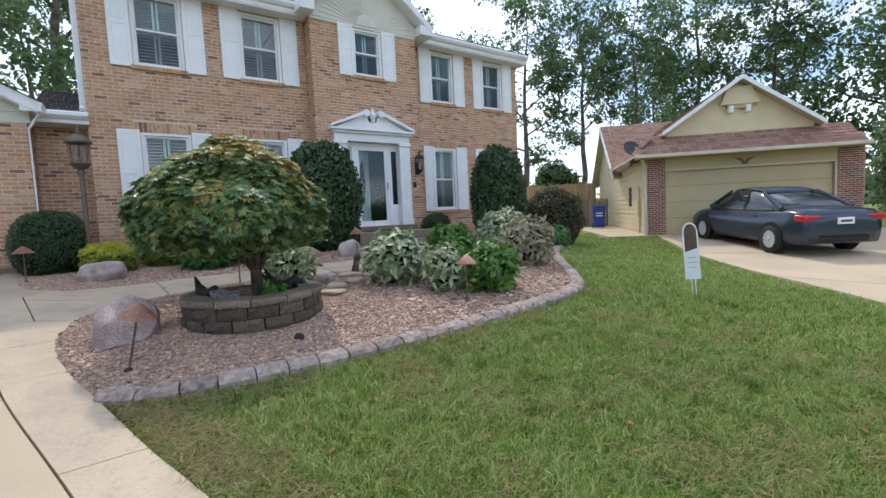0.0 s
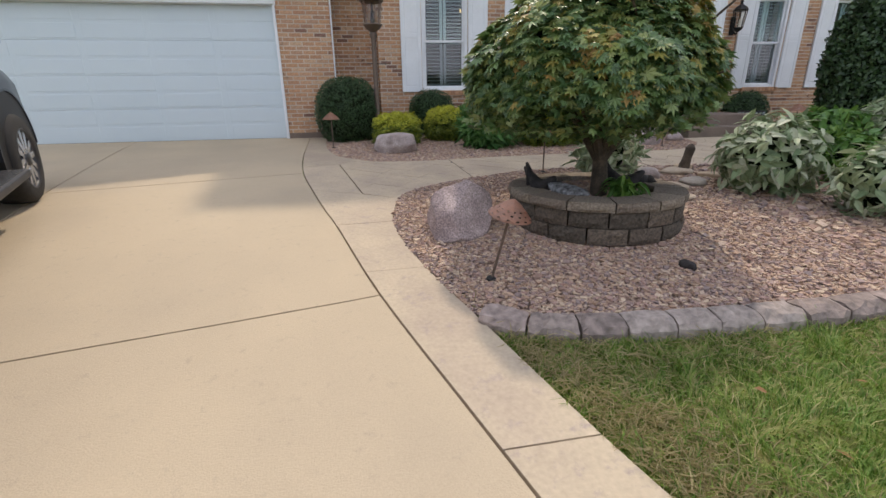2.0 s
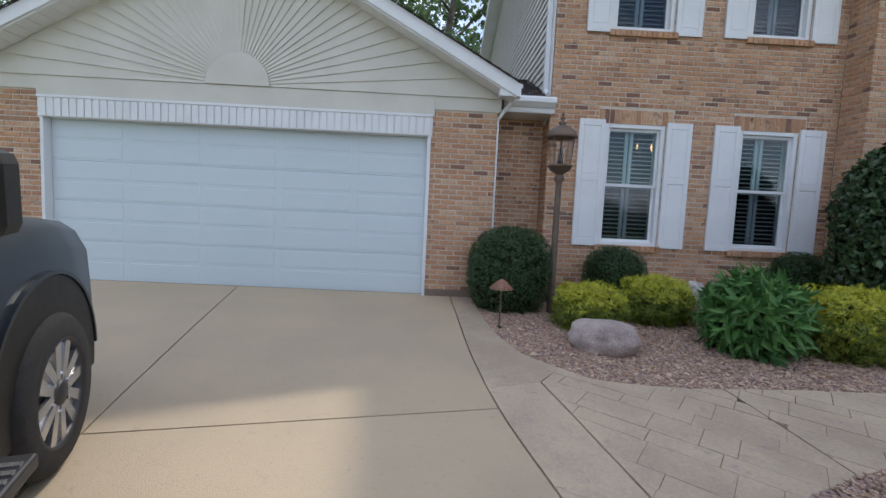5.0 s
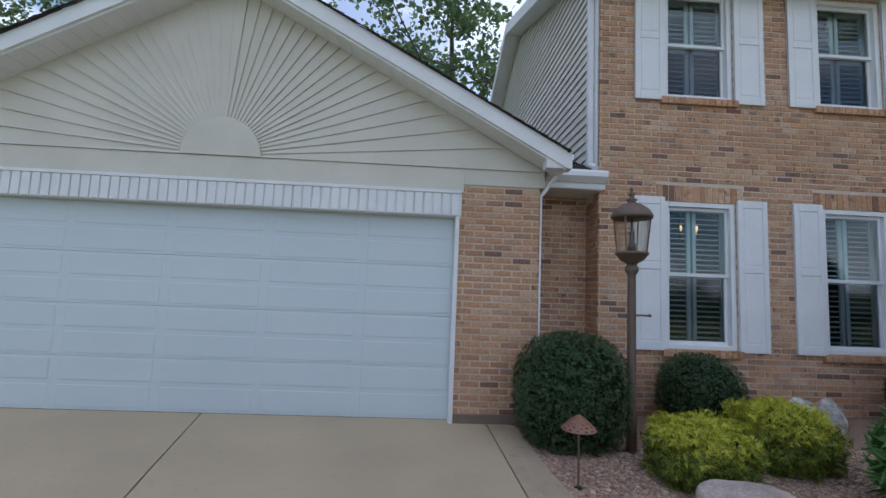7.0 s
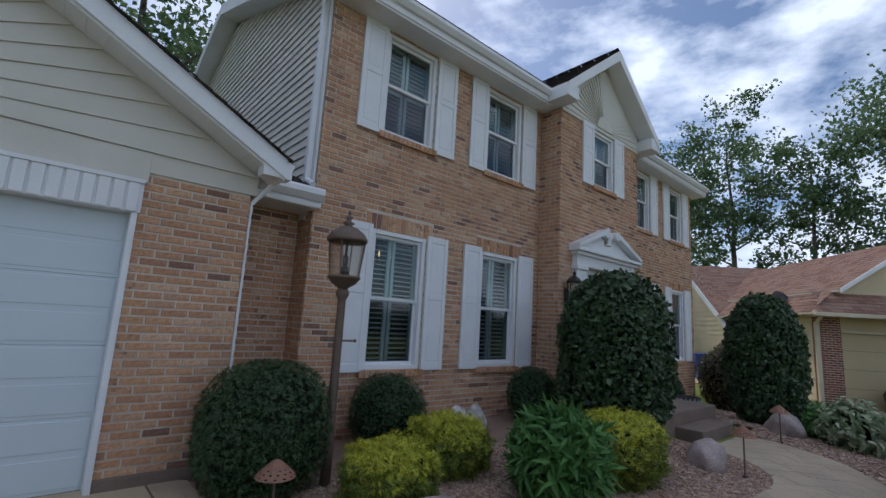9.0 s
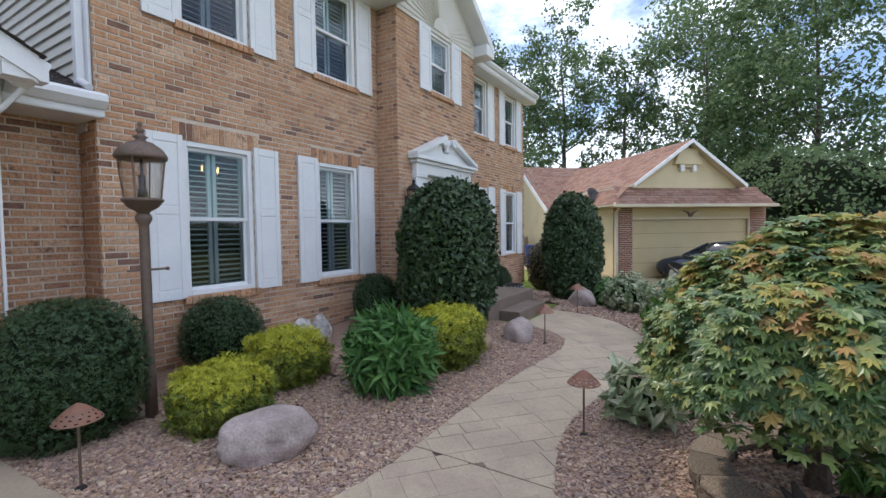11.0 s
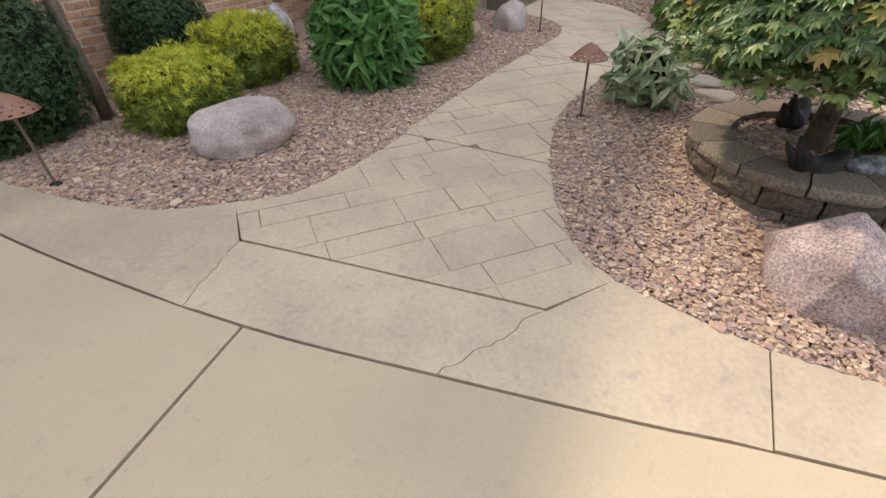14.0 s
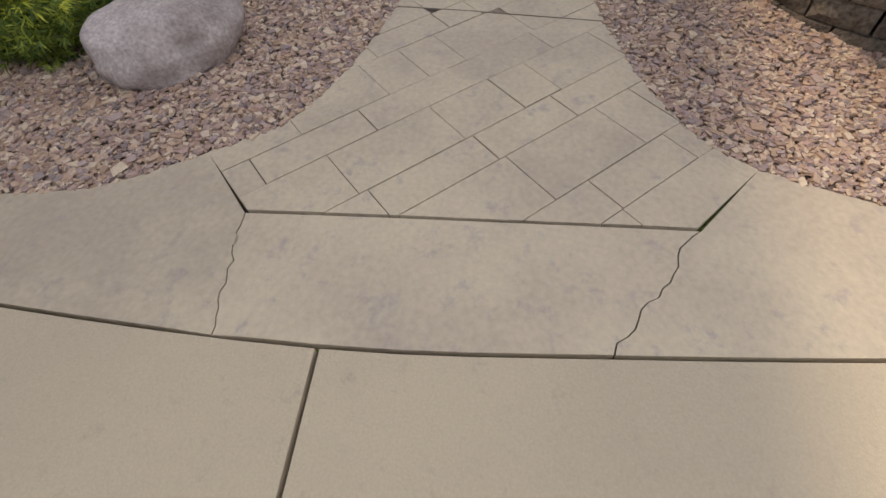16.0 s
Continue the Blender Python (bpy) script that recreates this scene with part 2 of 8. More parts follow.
M["copper"] = material("faded_copper_shade", (0.50, 0.27, 0.18), 0.55, 0.3, 0.12, 20, 120, 0.2, tint=(0.42, 0.25, 0.19))
M["black"] = material("black_painted_metal", (0.018, 0.017, 0.016), 0.5, 0.2, 0.2, 10, 60, 0.1)
M["planter_block"] = palette("mossy_brown_retaining_block", [(0.105, 0.080, 0.060), (0.13, 0.100, 0.075), (0.085, 0.068, 0.052), (0.15, 0.118, 0.088)], 0.95, "object", 1.0, 55, vary=0.6)
M["cap_block"] = palette("tan_brown_cap_block", [(0.19, 0.15, 0.115), (0.23, 0.185, 0.14), (0.16, 0.13, 0.10)], 0.95, "object", 1.0, 70, vary=0.5)
M["granite"] = material("pink_grey_granite", (0.42, 0.325, 0.305), 0.8, 0, 0.7, 4, 95, 1.0, bump_scale=16, tint=(0.25, 0.185, 0.175))
M["boulder"] = material("smooth_grey_boulder", (0.47, 0.39, 0.36), 0.75, 0, 0.32, 3.5, 70, 0.9, bump_scale=14, tint=(0.25, 0.195, 0.175))
M["flagstone"] = palette("tan_flagstone", [(0.50, 0.38, 0.26), (0.44, 0.35, 0.26), (0.40, 0.34, 0.28)], 0.9, "object", 0.7, 40)
M["tan_rock"] = material("tan_sandstone", (0.40, 0.29, 0.18), 0.85, 0, 0.25, 7, 60, 0.8, bump_scale=20, tint=(0.27, 0.19, 0.125))
M["slate"] = material("barred_grey_slate", (0.30, 0.30, 0.31), 0.7, 0, 0.4, 24, 70, 0.9, bump_scale=30, tint=(0.05, 0.048, 0.048))
M["white_rock"] = material("white_quartz_rock", (0.62, 0.59, 0.55), 0.8, 0, 0.25, 14, 60, 0.9, bump_scale=25)
M["bark"] = material("brown_bark", (0.115, 0.085, 0.06), 0.95, 0, 0.3, 9, 50, 1.0, bump_scale=28)
M["pale_bark"] = material("grey_tree_bark", (0.20, 0.17, 0.14), 0.95, 0, 0.3, 3, 20, 0.8)
M["maple"] = leaf_material("maple_leaves", [(0.05, 0.10, 0.036), (0.075, 0.145, 0.048), (0.105, 0.185, 0.058), (0.145, 0.225, 0.068), (0.20, 0.27, 0.085), (0.30, 0.33, 0.10)], 0.40, 0.25, 0.6)
# yellows paint sunlight on the crown's top; oranges are burnt tips
M["maple_tip"] = leaf_material("maple_sunlit_and_burnt_tips", [(0.34, 0.31, 0.07), (0.40, 0.25, 0.08), (0.24, 0.29, 0.07), (0.42, 0.36, 0.09), (0.34, 0.19, 0.08)], 0.55, 0.3)
M["holly"] = leaf_material("holly_leaves", [(0.02, 0.046, 0.016), (0.032, 0.07, 0.022), (0.048, 0.094, 0.03), (0.075, 0.125, 0.045)], 0.35, 0.12, 0.5)
M["box"] = leaf_material("boxwood_leaves", [(0.022, 0.052, 0.018), (0.036, 0.076, 0.024), (0.055, 0.105, 0.034)], 0.45, 0.15)
# yellower leaves for upward tips, greener ones for the rest
M["gold"] = leaf_material("golden_cypress_upper_leaves", [(0.24, 0.29, 0.03), (0.42, 0.44, 0.04), (0.58, 0.56, 0.05), (0.70, 0.66, 0.08)], 0.55, 0.3)
M["gold_green"] = leaf_material("golden_cypress_side_leaves", [(0.06, 0.10, 0.022), (0.12, 0.17, 0.03), (0.22, 0.27, 0.035), (0.36, 0.39, 0.04)], 0.55, 0.3)
M["lime"] = leaf_material("lime_green_leaves", [(0.06, 0.15, 0.025), (0.10, 0.22, 0.035), (0.17, 0.28, 0.05)], 0.45, 0.3)
M["peony"] = leaf_material("dark_peony_leaves", [(0.06, 0.16, 0.04), (0.10, 0.23, 0.06), (0.155, 0.31, 0.085)], 0.4, 0.3)
M["silver"] = leaf_material("grey_green_leaves", [(0.13, 0.19, 0.085), (0.24, 0.31, 0.16), (0.38, 0.43, 0.26), (0.55, 0.56, 0.42)], 0.5, 0.25)
M["dry"] = leaf_material("pale_dry_leaves", [(0.26, 0.24, 0.15), (0.36, 0.33, 0.22), (0.20, 0.20, 0.12)], 0.6, 0.25)
M["red_maple"] = leaf_material("dark_purple_green_leaves", [(0.05, 0.045, 0.02), (0.075, 0.06, 0.03), (0.09, 0.085, 0.035)], 0.5, 0.2)
M["tree_leaf"] = leaf_material("tall_tree_leaves", [(0.075, 0.13, 0.06), (0.11, 0.18, 0.08), (0.155, 0.23, 0.105), (0.20, 0.28, 0.13)], 0.5, 0.5)
# near-black: the shade deep between leaves, put into the colour
M["core"] = material("near_black_shade_core", (0.018, 0.026, 0.012), 0.95, 0, 0.3, 20, 60, 0.8, spec=0.1)
M["tyre"] = material("black_tyre_rubber", (0.022, 0.021, 0.021), 0.85, 0, 0.15, 20, 120, 0.3)
M["rim"] = material("silver_alloy", (0.62, 0.62, 0.63), 0.25, 0.9, 0.04, 10, 60, 0)
M["rim_dark"] = material("dark_grey_alloy", (0.07, 0.07, 0.075), 0.45, 0.6, 0.1, 10, 60, 0)
M["car_paint"] = material("slate_blue_car_paint", (0.042, 0.055, 0.08), 0.22, 0.35, 0.03, 3, 200, 0)
M["truck_paint"] = material("dark_grey_blue_truck_paint", (0.022, 0.027, 0.036), 0.28, 0.35, 0.03, 3, 200, 0)
M["car_glass"] = material("tinted_car_glass", (0.02, 0.026, 0.03), 0.05, 0.0, 0.02, 3, 50, 0, spec=0.8)
M["hubcap"] = material("silver_painted_wheel_cover", (0.58, 0.58, 0.59), 0.35, 0.2, 0.05, 10, 60, 0)
M["chrome"] = material("chrome", (0.75, 0.75, 0.76), 0.12, 1.0, 0.02, 5, 50, 0)
M["red_lens"] = material("red_lamp_lens", (0.45, 0.02, 0.02), 0.2, 0, 0.05, 20, 80, 0)
M["bin_blue"] = material("blue_plastic", (0.02, 0.06, 0.30), 0.5, 0, 0.05, 4, 60, 0.05)
M["wood_fence"] = palette("tan_fence_boards", [(0.42, 0.27, 0.14), (0.47, 0.31, 0.17), (0.37, 0.24, 0.13)], 0.85, "object", 0.5, 30)
M["grey_fence"] = palette("grey_fence_boards", [(0.27, 0.22, 0.17), (0.32, 0.26, 0.20), (0.22, 0.18, 0.14)], 0.9, "object", 0.5, 30)
M["porch"] = material("porch_concrete", (0.215, 0.16, 0.125), 0.85, 0, 0.1, 3, 70, 0.3)
M["iron"] = material("dark_cast_bird", (0.04, 0.033, 0.031), 0.8, 0.0, 0.3, 14, 60, 0.4)
M["lamp_glass"] = glass_material("clear_lamp_glass", (0.93, 0.91, 0.88), 0.05)
M["bulb"] = material("frosted_bulb", (0.75, 0.70, 0.60), 0.4, 0, 0.05, 20, 80, 0)
M["mat"] = material("dark_door_mat", (0.035, 0.03, 0.028), 0.95, 0, 0.3, 20, 150, 0.8)
M["asphalt"] = material("asphalt", (0.055, 0.054, 0.052), 0.9, 0, 0.2, 3, 200, 0.5)
M["oval_glass"] = glass_material("leaded_glass", (0.45, 0.5, 0.52), 0.15)

# ---- building helpers ----
def part(name, bm, mat, parent=None, label="", smooth=False):
    """Links a bmesh as one mesh object under a thing or a part."""
    me = bpy.data.meshes.new(name)
    bm.to_mesh(me)
    bm.free()
    me.materials.append(M[mat])
    if smooth:
        me.polygons.foreach_set("use_smooth", [True] * len(me.polygons))
    ob = new(name, me)
    if parent:
        ob.parent = parent
    if label:
        ob["label"] = label
    return ob


def raw(name, verts, faces, mat, parent=None, smooth=False):
    """A mesh from arrays, for things with very many small pieces."""
    me = bpy.data.meshes.new(name)
    me.from_pydata(verts if isinstance(verts, list) else verts.tolist(), [], faces if isinstance(faces, list) else faces.tolist())
    me.materials.append(M[mat])
    if smooth:
        me.polygons.foreach_set("use_smooth", [True] * len(me.polygons))
    ob = new(name, me)
    if parent:
        ob.parent = parent
    return ob


def thing(name, label, category, m=None, group="", kind=""):
    ob = new(name)
    ob.empty_display_size = 0.1
    if m is not None:
        ob.matrix_basis = m
    return tagged(ob, label, category, group, kind)


def box(bm, lo, hi, bevel=0.0, m=None):
    lo, hi = Vector(lo), Vector(hi)
    made = bmesh.ops.create_cube(bm, size=1)["verts"]
    bmesh.ops.scale(bm, vec=hi - lo, verts=made)
    bmesh.ops.translate(bm, vec=(lo + hi) / 2, verts=made)
    if bevel:
        edges = list({e for v in made for e in v.link_edges})
        res = bmesh.ops.bevel(bm, geom=edges, offset=bevel, segments=2, affect='EDGES', profile=0.5)
        made = list({v for f in res["faces"] for v in f.verts} | {v for v in made if v.is_valid})
    if m is not None:
        bmesh.ops.transform(bm, matrix=m, verts=made)
    return made


def tube(bm, a, b, r0, r1=None, n=10, caps=True):
    a, b = Vector(a), Vector(b)
    r1 = r0 if r1 is None else r1
    d = b - a
    m = Matrix.Translation((a + b) / 2) @ d.to_track_quat('Z', 'Y').to_matrix().to_4x4()
    return bmesh.ops.create_cone(bm, cap_ends=caps, segments=n, radius1=r0, radius2=r1, depth=d.length, matrix=m)["verts"]


def lathe(bm, profile, n=16, at=(0, 0, 0), caps=True):
    """Turns (radius, height) pairs round the upright."""
    rings = []
    for r, z in profile:
        rings.append([bm.verts.new((at[0] + r * math.cos(2 * math.pi * i / n), at[1] + r * math.sin(2 * math.pi * i / n), at[2] + z)) for i in range(n)])
    for a, b in zip(rings, rings[1:]):
        for i in range(n):
            bm.faces.new((a[i], a[(i + 1) % n], b[(i + 1) % n], b[i]))
    if caps and profile[0][0] > 0.001:
        bm.faces.new(rings[0][::-1])
    if caps and profile[-1][0] > 0.001:
        bm.faces.new(rings[-1])


def prism(bm, pts, lo, hi, axis="y"):
    """An outline in the plane across an axis, drawn out from lo to hi."""
    def at(p, k):
        return {"y": (p[0], k, p[1]), "x": (k, p[0], p[1]), "z": (p[0], p[1], k)}[axis]
    a = [bm.verts.new(at(p, lo)) for p in pts]
    b = [bm.verts.new(at(p, hi)) for p in pts]
    fs = [bm.faces.new(a), bm.faces.new(b[::-1])]
    for i in range(len(pts)):
        j = (i + 1) % len(pts)
        fs.append(bm.faces.new((a[i], b[i], b[j], a[j])))
    bmesh.ops.recalc_face_normals(bm, faces=fs)
    return a + b


def made(fn, *a, **k):
    bm = bmesh.new()
    fn(bm, *a, **k)
    return bm


def smooth_line(pts, n=6):
    """A curve through the points (Catmull-Rom)."""
    out = []
    p = [Vector(q) for q in pts]
    for i in range(len(p) - 1):
        a, b, c, d = p[max(i - 1, 0)], p[i], p[i + 1], p[min(i + 2, len(p) - 1)]
        for k in range(n):
            t = k / n
            out.append(tuple(0.5 * (2 * b + (c - a) * t + (2 * a - 5 * b + 4 * c - d) * t * t + (3 * b - a - 3 * c + d) * t ** 3)))
    out.append(tuple(p[-1]))
    return out


# ---- the lie of the land ----
LAND_Y = [-400, -9, 1, 3.9, 5.1, 6.3, 7.2, 8.1, 9.8, 11.2, 14, 400]
LAND_Z = [-0.55, -0.5, 0.06, 0.285, 0.40, 0.515, 0.60, 0.67, 0.775, 0.84, 0.86, 0.9]


# the plot next door: its garage door's foot and the ways along and into its front
NEXT, NEXT_U, NEXT_N = (16.2, 9.2, 0.47), (0.68, -0.733), (0.733, 0.68)


def land(x, y):
    """Height of the ground: both drives climb to their garages."""
    x, y = np.asarray(x, float), np.asarray(y, float)
    b = np.interp(y, LAND_Y, LAND_Z) + 0.02 * np.clip(x, 0, 5)
    n = (x - NEXT[0]) * NEXT_N[0] + (y - NEXT[1]) * NEXT_N[1]
    c = 0.46 + 0.075 * np.clip(n, -10, 0) + 0.01 * np.clip(n, 0, 12)
    w = np.clip((x - 7) / 7, 0, 1)
    w = w * w * (3 - 2 * w)
    return b * (1 - w) + c * w


def sheet(outline, up, step=0.4, thick=0.0):
    """A sheet of that outline laid on the land, with sides going down by thick."""
    bm = bmesh.new()
    f = bm.faces.new([bm.verts.new((x, y, 0)) for x, y in outline])
    bmesh.ops.triangulate(bm, faces=[f])
    xs, ys = [p[0] for p in outline], [p[1] for p in outline]
    for axis, lo, hi in ((1, min(ys), max(ys)), (0, min(xs), max(xs))):
        for k in range(1, int((hi - lo) / step) + 1):
            co, no = [0, 0, 0], [0, 0, 0]
            co[axis], no[axis] = lo + k * step, 1
            bmesh.ops.bisect_plane(bm, geom=bm.verts[:] + bm.edges[:] + bm.faces[:], plane_co=co, plane_no=no)
    for v in bm.verts:
        v.co.z = float(land(v.co.x, v.co.y)) + up
    bmesh.ops.recalc_face_normals(bm, faces=bm.faces[:])
    if bm.faces[0].normal.z < 0:
        bmesh.ops.reverse_faces(bm, faces=bm.faces[:])
    if thick:
        rim = [e for e in bm.edges if e.is_boundary]
        got = bmesh.ops.extrude_edge_only(bm, edges=rim)["geom"]
        for v in got:
            if isinstance(v, bmesh.types.BMVert):
                v.co.z -= thick
    return bm


def clipped(poly, a, b):
    """The part of an outline to the left of the line from a to b."""
    def side(p):
        return (b[0] - a[0]) * (p[1] - a[1]) - (b[1] - a[1]) * (p[0] - a[0])
    out = []
    for i, p in enumerate(poly):
        q = poly[(i + 1) % len(poly)]
        s, r = side(p), side(q)
        if s >= 0:
            out.append(p)
        if s * r < 0:
            k = s / (s - r)
            out.append((p[0] + k * (q[0] - p[0]), p[1] + k * (q[1] - p[1])))
    return out


def inside(poly, x, y):
    """Which of the points lie within an outline."""
    x, y = np.asarray(x), np.asarray(y)
    got = np.zeros(x.shape, bool)
    n = len(poly)
    for i in range(n):
        (x0, y0), (x1, y1) = poly[i], poly[(i + 1) % n]
        if y0 != y1:
            got ^= ((y0 > y) != (y1 > y)) & (x < (x1 - x0) * (y - y0) / (y1 - y0) + x0)
    return got


# ---- outlines on the ground ----
JOINT = smooth_line([(-0.62, 11.34), (-0.61, 11.14), (-0.55, 9.9), (-0.5, 9.05), (-0.39, 8.10), (-0.22, 7.33), (-0.05, 6.66), (0.07, 6.24), (0.36, 5.08), (0.74, 3.87),
                     (1.0, 3.02), (1.63, 1.0), (2.6, -2.2), (4.4, -8)], 4)
EDGE_TOP = smooth_line([(-0.32, 11.14), (-0.27, 10.4), (-0.21, 9.8), (-0.12, 9.4), (0.0, 9.09), (0.23, 8.82)], 4)
EDGE_LOW = smooth_line([(0.62, 6.87), (0.56, 6.55), (0.53, 6.27), (0.57, 5.85), (0.68, 5.35), (0.85, 4.78), (1.12, 3.88), (1.33, 3.24), (2.05, 1.0), (3.05, -2.2), (4.85, -8)], 4)
CORNER_A, CORNER_B = (-0.002, 8.536), (0.282, 7.085)
PATH_TOP = smooth_line([(0.23, 8.82), (0.47, 8.6), (0.88, 8.5), (1.4, 8.47), (2.13, 8.47), (3.2, 8.40), (4.29, 8.29), (4.75, 8.34), (5.05, 8.55), (5.2, 8.82), (5.25, 9.15)], 4)
PATH_LOW = smooth_line([(6.75, 9.15), (6.72, 8.6), (6.5, 8.05), (6.0, 7.62), (5.4, 7.38), (4.6, 7.33), (3.7, 7.43), (3.0, 7.56), (2.4, 7.62), (1.9, 7.56), (1.5, 7.45), (1.05, 7.27), (0.74, 7.06), (0.62, 6.87)], 4)
STONE_LINE = smooth_line([(0.90, 4.74), (1.12, 4.58), (1.45, 4.51), (1.95, 4.455), (2.6, 4.42), (3.3, 4.42), (4.0, 4.46), (4.75, 4.53), (5.4, 4.62), (5.95, 4.86),
                          (6.4, 5.3), (6.95, 5.95), (7.7, 6.75), (8.6, 7.5), (9.6, 8.3), (10.6, 9.0), (11.4, 9.6)], 6)
GARAGE_Y, HOUSE_Y, BAY_Y = 11.2, 11.57, 11.15
BED_HOUSE = [p for p in EDGE_TOP] + PATH_TOP[1:] + [(5.25, 11.5), (0.75, 11.57), (0.75, 11.9), (-0.08, 11.9), (-0.08, 11.14)]
BED_FRONT = PATH_LOW[:1] + [(7.5, 9.2), (7.6, 11.5), (11.5, 11.55)] + STONE_LINE[::-1] + [p for p in EDGE_LOW if p[1] > 4.75][::-1] + PATH_LOW[::-1][1:-1]

# lawn and everything far: one sheet to the horizon, finer near the walk
def ground_lines(lo, hi, fine_lo, fine_hi, step):
    mid = list(np.arange(fine_lo, fine_hi + 1e-6, step))
    far_lo, far_hi, d = [], [], step
    k = fine_lo
    while k > lo:
        d *= 1.5
        k = max(lo, k - d)
        far_lo.append(k)
    k, d = fine_hi, step
    while k < hi:
        d *= 1.5
        k = min(hi, k + d)
        far_hi.append(k)
    return far_lo[::-1] + mid + far_hi


gx, gy = ground_lines(-600, 600, -8, 24, 0.5), ground_lines(-600, 600, -6, 14, 0.3)
GX, GY = np.meshgrid(gx, gy)
GZ = land(GX, GY) - 0.035
gv = np.stack([GX.ravel(), GY.ravel(), GZ.ravel()], 1)
w = len(gx)
gf = [(j * w + i, j * w + i + 1, (j + 1) * w + i + 1, (j + 1) * w + i) for j in range(len(gy) - 1) for i in range(w - 1)]
tagged(raw("ground", gv, gf, "grass_ground", smooth=True), "lawn soil with green and straw-coloured thatch", "ground", kind="structure")

# drive: slabs parted by open joints over a dark filler
drive = thing("driveway", "tan concrete driveway in large jointed slabs", "driveway", kind="structure")
DRIVE = JOINT + [(-7.4, -8), (-7.0, 11.34)]
part("joint_filler", sheet(DRIVE, -0.028, 1.0), "joint", drive)
T = (math.cos(radians(10.5)), math.sin(radians(10.5)))          # along the cross joints
rows_at = [(-0.39, 8.10), (0.36, 5.06), (1.12, 1.95), (1.9, -1.1), (2.7, -4.2)]
long_at = (-2.84, 7.79)
GAP = 0.007
cells = []
for k in range(len(rows_at) + 1):
    cell = DRIVE
    if k > 0:
        a = (rows_at[k - 1][0] + GAP * T[1], rows_at[k - 1][1] - GAP)
        cell = clipped(cell, (a[0] + T[0], a[1] + T[1]), a)
    if k < len(rows_at):
        a = (rows_at[k][0], rows_at[k][1] + GAP)
        cell = clipped(cell, a, (a[0] + T[0], a[1] + T[1]))
    for s in (1, -1):
        a = (long_at[0] + s * GAP, long_at[1])
        b = (a[0] + T[1], a[1] - T[0])
        c = clipped(cell, b, a) if s < 0 else clipped(cell, a, b)
        if len(c) > 2:
            cells.append(c)
for c in cells:
    part("slab", sheet(c, 0.0, 0.6, 0.05), "concrete", drive)


def between(top, low, y0, y1):
    """The strip between two edge lines from y0 up to y1."""
    a = [p for p in top if y0 < p[1] < y1]
    b = [p for p in low if y0 < p[1] < y1]

    def cut(line, y):
        for p, q in zip(line, line[1:]):
            if (p[1] - y) * (q[1] - y) <= 0 and p[1] != q[1]:
                k = (y - p[1]) / (q[1] - p[1])
                return (p[0] + k * (q[0] - p[0]), y)
        return min(line, key=lambda p: abs(p[1] - y))
    return [cut(top, y1)] + a + [cut(top, y0), cut(low, y0)] + b[::-1] + [cut(low, y1)]


band = thing("driveway_border", "stamped tan concrete border strip along the driveway", "border", kind="structure")
J2 = [(x + 0.013, y) for x, y in JOINT]
E_ALL = EDGE_TOP + [CORNER_A, CORNER_B] + EDGE_LOW
part("joint_filler", sheet(J2[:1] + J2[1:] + EDGE_LOW[::-1] + [CORNER_B, CORNER_A] + EDGE_TOP[::-1], -0.03, 0.8), "joint", band)
crng = random.Random(9)


def jagged(a, b, n=16, amp=0.028):
    """A crack from a to b."""
    d = (b[0] - a[0], b[1] - a[1])
    out, w = [], 0.0
    for k in range(n + 1):
        w = 0.6 * w + crng.uniform(-amp, amp) if 0 < k < n else 0.0
        out.append((a[0] + d[0] * k / n - d[1] * w, a[1] + d[1] * k / n + d[0] * w))
    return out


K1, K2 = (-0.425, 8.40), (-0.207, 7.33)
crack_1, crack_2 = jagged(CORNER_A, K1), jagged(CORNER_B, K2)


def shifted(line, dy):
    return [(x, y + dy) for x, y in line]


slab_a = [p for p in J2 if p[1] > K1[1] + 0.01] + shifted(crack_1[::-1], 0.0022) + EDGE_TOP[::-1]
slab_b = shifted(crack_1, -0.0022) + [p for p in J2 if K2[1] + 0.01 < p[1] < K1[1] - 0.01] + shifted(crack_2[::-1], 0.0022)
slab_c = shifted(crack_2, -0.0022) + [p for p in J2 if 6.262 < p[1] < K2[1] - 0.01] + [(0.072, 6.262), (0.531, 6.262)] + [p for p in EDGE_LOW if p[1] > 6.27][::-1]
for outline in (slab_a, slab_b, slab_c):
    outline = [p for i, p in enumerate(outline) if (Vector(p) - Vector(outline[i - 1])).length > 1e-4]
    part("border_slab", sheet(outline, 0.002, 0.3, 0.05), "stamped", band)
for hi, lo in ((6.255, 5.372), (5.368, 3.885), (3.877, 1.1), (1.093, -2.2), (-2.207, -8)):
    part("border_slab", sheet(between(J2, E_ALL, lo, hi), 0.002, 0.3, 0.05), "stamped", band)
BED_LINE = E_ALL

# path: stamped slabs with a pattern of shallow grooves cut right through to the filler
path_thing = thing("garden_path", "curving stamped tan concrete path with ashlar joints", "path", kind="structure")
PATH_ALL = PATH_TOP + PATH_LOW + [(CORNER_B[0] + 0.012, CORNER_B[1] + 0.008), (CORNER_A[0] + 0.014, CORNER_A[1])]
PATH_ALL = [p for i, p in enumerate(PATH_ALL) if i == 0 or (Vector(p) - Vector(PATH_ALL[i - 1])).length > 0.004]
part("joint_filler", sheet(PATH_ALL, -0.006, 0.5), "groove", path_thing)
rng = random.Random(4)
A0 = radians(-39)                                             # the way the stamped courses run
ux, uy = (math.cos(A0), math.sin(A0)), (-math.sin(A0), math.cos(A0))
stones = []
row, v = 0, -9.0
PC = (1.0, 7.8)
